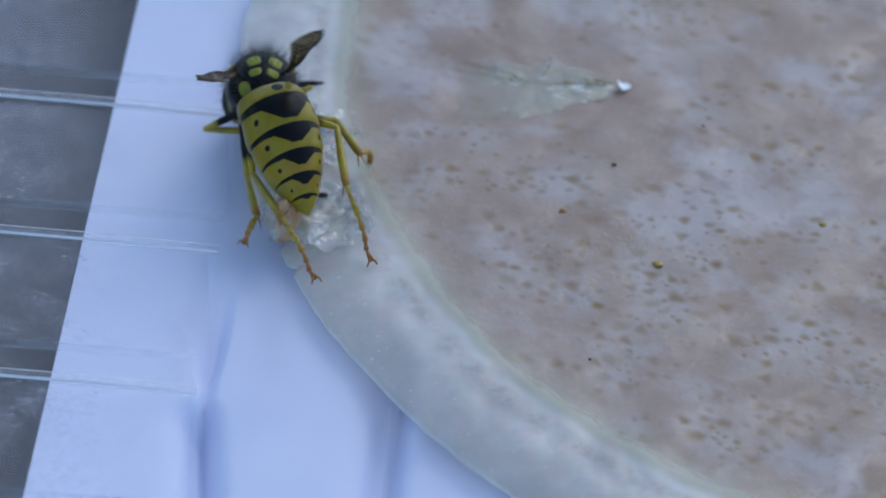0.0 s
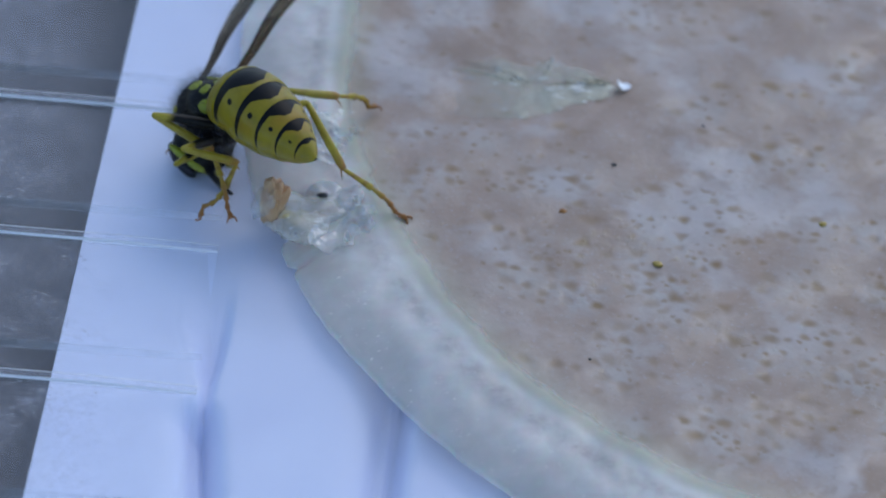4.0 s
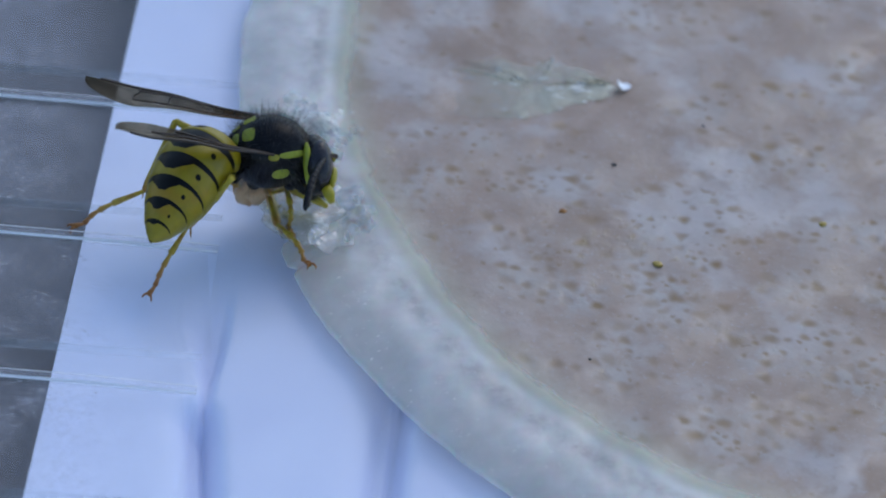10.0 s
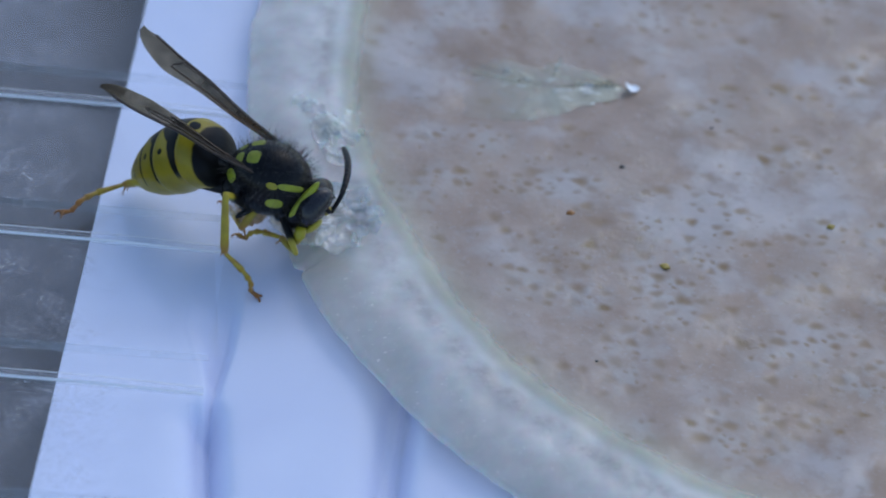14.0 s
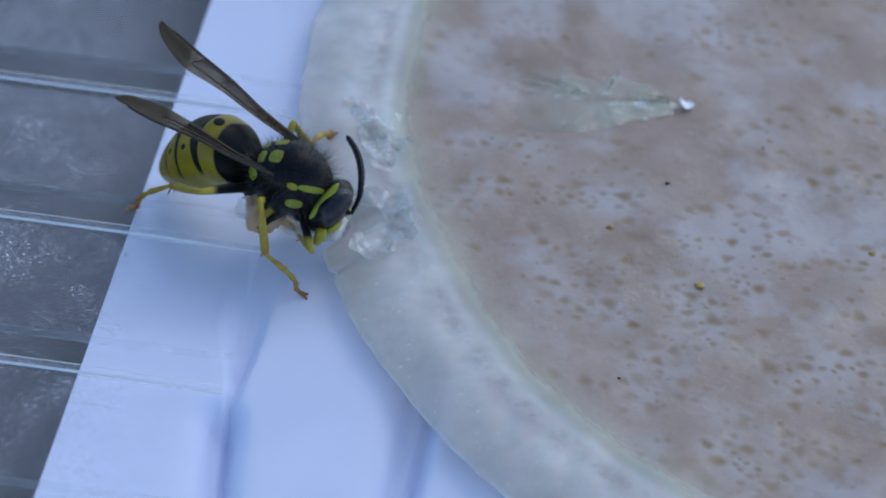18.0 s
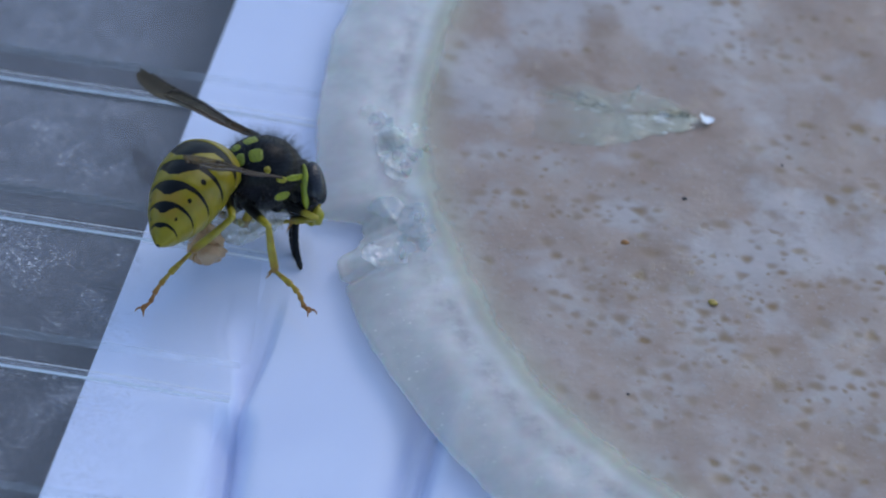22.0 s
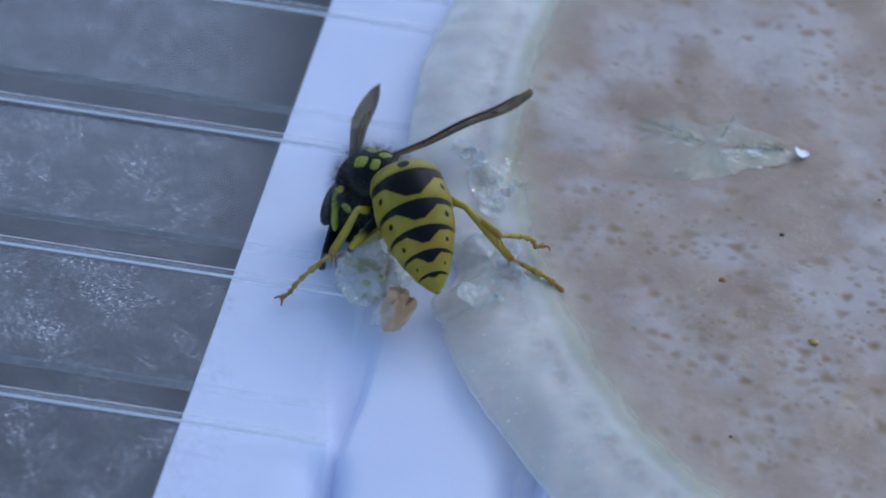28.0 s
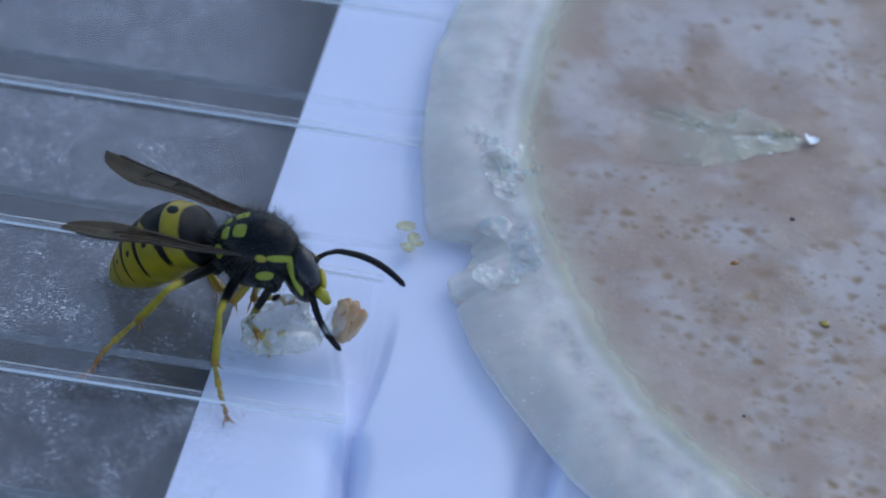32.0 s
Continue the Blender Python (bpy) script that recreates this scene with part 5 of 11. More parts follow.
    walk(MOVING["wing_l"], [
        (0, pose(0.00060, 0.00115, 0.00075, 2.8, 1.6, -12.2)), (0.5, pose(0.00060, 0.00115, 0.00075, 5.8, 6.3, -16.8)),
        (1, pose(0.00060, 0.00115, 0.00075, 8.4, 11.1, -21.3)), (1.5, pose(0.00060, 0.00115, 0.00075, 8.2, 7.7, -19.3)),
        (2, pose(0.00060, 0.00115, 0.00075, 7.9, 4.2, -17.3)), (2.5, pose(0.00060, 0.00115, 0.00075, -19.9, 10.3, 41.5)),
        (3, pose(0.00060, 0.00115, 0.00075, -29.9, 37.0, 99.7)), (3.5, pose(0.00060, 0.00115, 0.00075, -22.3, 42.7, 123.5)),
        (4, pose(0.00060, 0.00115, 0.00075, -28.2, 33.8, 99.4)), (4.5, pose(0.00060, 0.00115, 0.00075, -25.4, 12.3, 54.9)),
        (5, pose(0.00060, 0.00115, 0.00075, -8.6, -1.4, 11.0)), (5.5, pose(0.00060, 0.00115, 0.00075, 1.4, -2.5, -9.8)),
        (6, pose(0.00060, 0.00115, 0.00075, 1.0, 1.8, -6.5)), (6.5, pose(0.00060, 0.00115, 0.00075, 0.2, 7.9, -1.6)),
        (7, pose(0.00060, 0.00115, 0.00075, -0.1, 14.1, 3.3)), (7.5, pose(0.00060, 0.00115, 0.00075, 0.1, 24.4, 14.4)),
        (8, pose(0.00060, 0.00115, 0.00075, 2.7, 34.4, 26.6)), (8.5, pose(0.00060, 0.00115, 0.00075, -0.9, 29.9, -1.2)),
        (9, pose(0.00060, 0.00115, 0.00075, -1.6, 24.5, -27.4)), (9.5, pose(0.00060, 0.00115, 0.00075, 0.0, 16.6, -15.4)),
        (10, pose(0.00060, 0.00115, 0.00075, -0.1, 8.6, -3.9)), (10.5, pose(0.00060, 0.00115, 0.00075, 0.0, 12.2, -7.1)),
        (11, pose(0.00060, 0.00115, 0.00075, -0.1, 15.8, -10.4)), (11.5, pose(0.00060, 0.00115, 0.00075, -0.2, 10.7, -16.8)),
        (12, pose(0.00060, 0.00115, 0.00075, 0.4, 5.6, -23.2)), (12.5, pose(0.00060, 0.00115, 0.00075, 0.7, 7.0, -20.9)),
        (13, pose(0.00060, 0.00115, 0.00075, 1.2, 8.4, -18.6)), (13.5, pose(0.00060, 0.00115, 0.00075, 1.3, 7.1, -21.0)),
        (14, pose(0.00060, 0.00115, 0.00075, 1.5, 5.8, -23.5)), (14.5, pose(0.00060, 0.00115, 0.00075, 1.3, 7.1, -22.4)),
        (15, pose(0.00060, 0.00115, 0.00075, 0.9, 10.3, -19.9)), (15.5, pose(0.00060, 0.00115, 0.00075, 0.5, 14.1, -16.9)),
        (16, pose(0.00060, 0.00115, 0.00075, 0.4, 17.2, -14.4)), (16.5, pose(0.00060, 0.00115, 0.00075, 0.4, 18.6, -13.3)),
        (17, pose(0.00060, 0.00115, 0.00075, 1.0, 15.7, -11.2)), (17.5, pose(0.00060, 0.00115, 0.00075, 0.9, 15.1, -10.7)),
        (18, pose(0.00060, 0.00115, 0.00075, 0.9, 14.5, -10.2)), (18.5, pose(0.00060, 0.00115, 0.00075, -0.1, 12.4, -32.8)),
        (19, pose(0.00060, 0.00115, 0.00075, -0.2, 10.1, -55.1)), (19.5, pose(0.00060, 0.00115, 0.00075, 0.0, 10.0, -29.0)),
        (20, pose(0.00060, 0.00115, 0.00075, 0.1, 9.8, -2.8)), (20.5, pose(0.00060, 0.00115, 0.00075, 0.1, 11.6, -2.0)),
        (21, pose(0.00060, 0.00115, 0.00075, 0.1, 13.4, -1.1)), (21.5, pose(0.00060, 0.00115, 0.00075, -1.4, -3.4, -32.9)),
        (22, pose(0.00060, 0.00115, 0.00075, 6.4, -18.4, -66.0)), (22.5, pose(0.00060, 0.00115, 0.00075, 9.1, -10.5, -64.7)),
        (23, pose(0.00060, 0.00115, 0.00075, 11.9, -2.8, -63.0)), (23.5, pose(0.00060, 0.00115, 0.00075, 14.5, 1.2, -70.8)),
        (24, pose(0.00060, 0.00115, 0.00075, 16.6, 5.5, -78.6)), (24.5, pose(0.00060, 0.00115, 0.00075, 15.6, -0.4, -72.7)),
        (25, pose(0.00060, 0.00115, 0.00075, 14.1, -6.2, -66.7)), (25.5, pose(0.00060, 0.00115, 0.00075, 17.0, 5.6, -77.9)),
        (26, pose(0.00060, 0.00115, 0.00075, 17.4, 5.9, -80.8)), (26.5, pose(0.00060, 0.00115, 0.00075, 18.4, 6.7, -87.0)),
        (27, pose(0.00060, 0.00115, 0.00075, 19.4, 7.6, -93.3)), (27.5, pose(0.00060, 0.00115, 0.00075, 19.7, 8.1, -96.1)),
        (27.584, pose(0.00060, 0.00115, 0.00075, 11.8, 22.2, -143.9)), (27.666, pose(0.00060, 0.00115, 0.00075, -5.3, 25.3, 163.4)),
        (27.75, pose(0.00060, 0.00115, 0.00075, -18.3, 14.9, 113.1)), (28, pose(0.00060, 0.00115, 0.00075, -18.3, 14.9, 113.1)),
        (28.267, pose(0.00060, 0.00115, 0.00075, 4.5, 19.3, -173.4)), (28.5, pose(0.00060, 0.00115, 0.00075, 15.8, 0.1, -104.7)),
        (28.6, pose(0.00060, 0.00115, 0.00075, 15.9, -16.0, -61.4)), (28.7, pose(0.00060, 0.00115, 0.00075, 3.6, -27.4, -13.6)),
        (29, pose(0.00060, 0.00115, 0.00075, 0.0, 1.7, 2.0)), (29.5, pose(0.00060, 0.00115, 0.00075, 1.1, 4.5, -0.3)),
        (30, pose(0.00060, 0.00115, 0.00075, 0.8, 14.3, -10.4)), (30.5, pose(0.00060, 0.00115, 0.00075, 0.4, 14.2, -3.8)),
        (31, pose(0.00060, 0.00115, 0.00075, 0.0, 14.1, 2.9)), (31.5, pose(0.00060, 0.00115, 0.00075, -0.9, 1.9, -9.9)),
        (32, pose(0.00060, 0.00115, 0.00075, 0.9, -10.3, -22.7)),
    ])
    walk(MOVING["wing_r"], [
        (0, pose(0.00060, -0.00115, 0.00075, -1.8, 17.7, 6.8)), (0.5, pose(0.00060, -0.00115, 0.00075, -11.3, 14.7, 57.6)),
        (1, pose(0.00060, -0.00115, 0.00075, -19.8, 19.9, 108.5)), (1.5, pose(0.00060, -0.00115, 0.00075, -23.2, 31.6, 109.6)),
        (2, pose(0.00060, -0.00115, 0.00075, -26.9, 43.3, 110.0)), (2.5, pose(0.00060, -0.00115, 0.00075, -28.4, 40.1, 105.5)),
        (3, pose(0.00060, -0.00115, 0.00075, -29.5, 36.8, 101.3)), (3.5, pose(0.00060, -0.00115, 0.00075, -23.6, 39.5, 117.6)),
        (4, pose(0.00060, -0.00115, 0.00075, -24.5, 33.4, 99.5)), (4.5, pose(0.00060, -0.00115, 0.00075, -19.5, 21.0, 63.3)),
        (5, pose(0.00060, -0.00115, 0.00075, -8.0, 13.5, 28.1)), (5.5, pose(0.00060, -0.00115, 0.00075, -1.8, 12.6, 12.1)),
        (6, pose(0.00060, -0.00115, 0.00075, -2.1, 6.9, 13.3)), (6.5, pose(0.00060, -0.00115, 0.00075, -1.3, 17.4, 14.4)),
        (7, pose(0.00060, -0.00115, 0.00075, -0.3, 27.9, 15.8)), (7.5, pose(0.00060, -0.00115, 0.00075, 0.7, 36.8, 33.7)),
        (8, pose(0.00060, -0.00115, 0.00075, 5.7, 44.9, 54.2)), (8.5, pose(0.00060, -0.00115, 0.00075, 3.8, 32.1, 52.0)),
        (9, pose(0.00060, -0.00115, 0.00075, 3.6, 51.7, 52.1)), (9.5, pose(0.00060, -0.00115, 0.00075, 2.0, 23.4, 38.8)),
        (10, pose(0.00060, -0.00115, 0.00075, 0.4, 27.3, 26.8)), (10.5, pose(0.00060, -0.00115, 0.00075, -3.2, 11.3, 3.4)),
        (11, pose(0.00060, -0.00115, 0.00075, -0.2, -4.8, -18.7)), (11.5, pose(0.00060, -0.00115, 0.00075, -0.5, 2.3, -11.6)),
        (12, pose(0.00060, -0.00115, 0.00075, 0.1, 9.3, -4.5)), (12.5, pose(0.00060, -0.00115, 0.00075, 0.1, 7.7, -3.1)),
        (13, pose(0.00060, -0.00115, 0.00075, 0.1, 6.0, -1.8)), (13.5, pose(0.00060, -0.00115, 0.00075, 0.2, 7.4, -3.1)),
        (14, pose(0.00060, -0.00115, 0.00075, 0.3, 8.8, -4.4)), (14.5, pose(0.00060, -0.00115, 0.00075, 0.3, 8.8, -4.8)),
        (15, pose(0.00060, -0.00115, 0.00075, 0.3, 8.8, -5.9)), (15.5, pose(0.00060, -0.00115, 0.00075, 0.3, 8.9, -7.1)),
        (16, pose(0.00060, -0.00115, 0.00075, 0.3, 8.9, -8.1)), (16.5, pose(0.00060, -0.00115, 0.00075, 0.3, 8.9, -8.6)),
        (17, pose(0.00060, -0.00115, 0.00075, 0.2, 6.5, -2.5)), (17.5, pose(0.00060, -0.00115, 0.00075, 0.1, 5.2, -1.2)),
        (18, pose(0.00060, -0.00115, 0.00075, 0.0, 3.9, 0.0)), (18.5, pose(0.00060, -0.00115, 0.00075, -5.5, 21.2, 31.3)),
        (19, pose(0.00060, -0.00115, 0.00075, 0.2, 38.7, 66.8)), (19.5, pose(0.00060, -0.00115, 0.00075, -3.4, 25.5, 39.9)),
        (20, pose(0.00060, -0.00115, 0.00075, -0.3, 12.3, 15.9)), (20.5, pose(0.00060, -0.00115, 0.00075, -1.2, 11.1, 16.2)),
        (21, pose(0.00060, -0.00115, 0.00075, -2.1, 10.0, 16.5)), (21.5, pose(0.00060, -0.00115, 0.00075, -3.3, 16.4, 22.9)),
        (22, pose(0.00060, -0.00115, 0.00075, -3.8, 22.9, 29.4)), (22.5, pose(0.00060, -0.00115, 0.00075, -8.8, 28.5, 37.4)),
        (23, pose(0.00060, -0.00115, 0.00075, -13.1, 34.8, 45.4)), (23.5, pose(0.00060, -0.00115, 0.00075, -19.6, 32.9, 33.7)),
        (23.625, pose(0.00060, -0.00115, 0.00075, 11.3, 60.9, 15.5)), (23.75, pose(0.00060, -0.00115, 0.00075, -20.9, 74.5, -65.5)),
        (23.875, pose(0.00060, -0.00115, 0.00075, -23.5, 52.1, -116.9)), (24, pose(0.00060, -0.00115, 0.00075, 13.0, 23.4, -130.0)),
        (24.5, pose(0.00060, -0.00115, 0.00075, 14.9, 16.1, -116.9)), (25, pose(0.00060, -0.00115, 0.00075, 14.9, 8.6, -104.5)),
        (25.5, pose(0.00060, -0.00115, 0.00075, 15.4, 18.8, -117.6)), (26, pose(0.00060, -0.00115, 0.00075, 15.8, 21.7, -119.3)),
        (26.5, pose(0.00060, -0.00115, 0.00075, 16.5, 28.1, -123.2)), (27, pose(0.00060, -0.00115, 0.00075, 16.7, 34.5, -127.3)),
        (27.5, pose(0.00060, -0.00115, 0.00075, 16.6, 37.5, -129.2)), (27.584, pose(0.00060, -0.00115, 0.00075, -14.5, 34.1, 169.2)),
        (27.666, pose(0.00060, -0.00115, 0.00075, -27.3, 11.6, 121.1)), (27.75, pose(0.00060, -0.00115, 0.00075, -19.5, -12.6, 77.9)),
        (28, pose(0.00060, -0.00115, 0.00075, -19.5, -12.6, 77.9)), (28.267, pose(0.00060, -0.00115, 0.00075, -18.1, 14.9, 142.5)),
        (28.5, pose(0.00060, -0.00115, 0.00075, 9.7, 23.5, -143.6)), (28.55, pose(0.00060, -0.00115, 0.00075, 18.1, 13.3, -105.4)),
        (28.6, pose(0.00060, -0.00115, 0.00075, 18.3, 0.4, -69.8)), (28.65, pose(0.00060, -0.00115, 0.00075, 10.9, -10.2, -33.6)),
        (28.7, pose(0.00060, -0.00115, 0.00075, -1.6, -14.2, 4.6)), (29, pose(0.00060, -0.00115, 0.00075, 0.0, 19.5, 37.2)),
        (29.5, pose(0.00060, -0.00115, 0.00075, -4.4, 7.0, 19.1)), (30, pose(0.00060, -0.00115, 0.00075, 3.6, 23.5, 17.3)),
        (30.5, pose(0.00060, -0.00115, 0.00075, -0.7, -8.9, -15.8)), (31, pose(0.00060, -0.00115, 0.00075, 0.0, 3.4, 0.4)),
        (31.5, pose(0.00060, -0.00115, 0.00075, 0.0, 0.4, 3.3)), (32, pose(0.00060, -0.00115, 0.00075, -0.2, -2.6, 6.1)),
    ])
    walk(MOVING["antenna_l"], [
        (0, pose(0.00105, 0.00042, 0.00035, 0.2, 73.3, -33.6)), (0.267, pose(0.00105, 0.00042, 0.00035, 14.2, 70.8, 24.3)),
        (0.5, pose(0.00105, 0.00042, 0.00035, 16.0, 65.9, 70.7)), (0.733, pose(0.00105, 0.00042, 0.00035, 9.6, 61.8, 109.6)),
        (1, pose(0.00105, 0.00042, 0.00035, -0.2, 60.3, 145.7)), (1.5, pose(0.00105, 0.00042, 0.00035, -0.7, 46.4, 142.0)),
        (2, pose(0.00105, 0.00042, 0.00035, -0.1, 32.4, 139.2)), (2.5, pose(0.00105, 0.00042, 0.00035, -2.4, 46.0, 150.4)),
        (3, pose(0.00105, 0.00042, 0.00035, -0.2, 59.7, 164.9)), (3.5, pose(0.00105, 0.00042, 0.00035, -0.3, 71.0, 130.9)),
        (4, pose(0.00105, 0.00042, 0.00035, -2.9, 71.3, 153.2)), (4.5, pose(0.00105, 0.00042, 0.00035, -6.2, 73.0, -155.4)),
        (5, pose(0.00105, 0.00042, 0.00035, -3.3, 74.8, -98.1)), (5.5, pose(0.00105, 0.00042, 0.00035, -0.1, 75.2, -70.2)),
        (5.667, pose(0.00105, 0.00042, 0.00035, -43.0, 48.4, -155.0)), (5.833, pose(0.00105, 0.00042, 0.00035, -28.5, 18.5, 167.7)),
        (6, pose(0.00105, 0.00042, 0.00035, 0.0, 2.7, 127.5)), (6.5, pose(0.00105, 0.00042, 0.00035, -16.1, 23.9, -172.5)),
        (7, pose(0.00105, 0.00042, 0.00035, -0.1, 46.9, -99.1)), (7.5, pose(0.00105, 0.00042, 0.00035, 0.1, 45.0, -91.0)),
        (8, pose(0.00105, 0.00042, 0.00035, -0.1, 43.2, -83.1)), (8.5, pose(0.00105, 0.00042, 0.00035, 0.0, 36.1, -81.5)),
        (9, pose(0.00105, 0.00042, 0.00035, -0.1, 29.0, -80.0)), (9.5, pose(0.00105, 0.00042, 0.00035, 0.2, 30.3, -97.0)),
        (10, pose(0.00105, 0.00042, 0.00035, -0.1, 31.6, -114.1)), (10.267, pose(0.00105, 0.00042, 0.00035, -15.1, 22.9, -157.9)),
        (10.5, pose(0.00105, 0.00042, 0.00035, -19.6, 7.7, 163.9)), (10.733, pose(0.00105, 0.00042, 0.00035, -13.9, -7.0, 127.0)),
        (11, pose(0.00105, 0.00042, 0.00035, 0.0, -15.1, 87.3)), (11.5, pose(0.00105, 0.00042, 0.00035, 0.3, -19.3, 92.7)),
        (12, pose(0.00105, 0.00042, 0.00035, 0.1, -23.4, 98.2)), (12.5, pose(0.00105, 0.00042, 0.00035, 0.2, -21.7, 90.2)),
        (13, pose(0.00105, 0.00042, 0.00035, 0.1, -19.9, 82.3)), (13.5, pose(0.00105, 0.00042, 0.00035, 1.7, -29.6, 98.6)),
        (14, pose(0.00105, 0.00042, 0.00035, 0.0, -39.3, 116.5)), (14.5, pose(0.00105, 0.00042, 0.00035, 0.7, -36.8, 113.5)),
        (15, pose(0.00105, 0.00042, 0.00035, 1.5, -30.7, 106.7)), (15.5, pose(0.00105, 0.00042, 0.00035, 1.4, -23.3, 99.2)),
        (16, pose(0.00105, 0.00042, 0.00035, 0.6, -17.2, 93.2)), (16.5, pose(0.00105, 0.00042, 0.00035, 0.0, -14.7, 90.7)),
        (17, pose(0.00105, 0.00042, 0.00035, 0.0, -46.8, 141.0)), (17.5, pose(0.00105, 0.00042, 0.00035, 0.1, -42.8, 138.2)),
        (18, pose(0.00105, 0.00042, 0.00035, 0.0, -38.9, 135.6)), (18.5, pose(0.00105, 0.00042, 0.00035, 2.2, -27.9, 115.1)),
        (19, pose(0.00105, 0.00042, 0.00035, 0.0, -16.9, 96.5)), (19.5, pose(0.00105, 0.00042, 0.00035, -15.5, 12.3, 146.5)),
        (20, pose(0.00105, 0.00042, 0.00035, -0.1, 42.5, -156.9)), (20.5, pose(0.00105, 0.00042, 0.00035, 2.6, 52.9, -172.3)),
        (21, pose(0.00105, 0.00042, 0.00035, -0.1, 63.3, 168.1)), (21.5, pose(0.00105, 0.00042, 0.00035, 0.8, 69.3, 163.0)),
        (22, pose(0.00105, 0.00042, 0.00035, 0.0, 75.3, 156.3)), (22.5, pose(0.00105, 0.00042, 0.00035, 9.2, 64.1, -154.9)),
        (23, pose(0.00105, 0.00042, 0.00035, -0.1, 53.5, -122.8)), (23.5, pose(0.00105, 0.00042, 0.00035, -19.0, 17.3, 178.3)),
        (24, pose(0.00105, 0.00042, 0.00035, 0.0, -16.9, 131.1)), (24.5, pose(0.00105, 0.00042, 0.00035, -1.2, -15.4, -154.1)),
        (25, pose(0.00105, 0.00042, 0.00035, 0.0, -13.8, -79.9)), (25.5, pose(0.00105, 0.00042, 0.00035, 0.0, 13.7, -103.4)),
        (26, pose(0.00105, 0.00042, 0.00035, -1.1, 13.0, -124.2)), (26.5, pose(0.00105, 0.00042, 0.00035, -2.1, 10.5, -169.6)),
        (27, pose(0.00105, 0.00042, 0.00035, -1.0, 8.0, 145.4)), (27.5, pose(0.00105, 0.00042, 0.00035, 0.0, 7.3, 125.0)),
        (27.75, pose(0.00105, 0.00042, 0.00035, -0.1, 64.5, 142.1)), (28, pose(0.00105, 0.00042, 0.00035, -0.1, 64.5, 142.1)),
        (28.267, pose(0.00105, 0.00042, 0.00035, -8.1, 21.5, 120.1)), (28.5, pose(0.00105, 0.00042, 0.00035, 0.0, -21.0, 104.1)),
        (29, pose(0.00105, 0.00042, 0.00035, 0.0, -16.2, 97.2)), (29.267, pose(0.00105, 0.00042, 0.00035, -3.6, -14.5, 140.7)),
        (29.5, pose(0.00105, 0.00042, 0.00035, -5.0, -10.8, -176.5)), (29.733, pose(0.00105, 0.00042, 0.00035, -3.5, -7.2, -134.2)),
        (30, pose(0.00105, 0.00042, 0.00035, 0.0, -5.5, -92.0)), (30.5, pose(0.00105, 0.00042, 0.00035, 22.0, 36.4, -120.4)),
        (31, pose(0.00105, 0.00042, 0.00035, 0.0, 82.4, -175.7)), (31.267, pose(0.00105, 0.00042, 0.00035, -43.6, 69.6, 103.6)),
        (31.5, pose(0.00105, 0.00042, 0.00035, -35.2, 54.3, 73.1)), (31.733, pose(0.00105, 0.00042, 0.00035, -19.1, 42.6, 47.3)),
        (32, pose(0.00105, 0.00042, 0.00035, 0.0, 36.8, 21.6)),
    ])
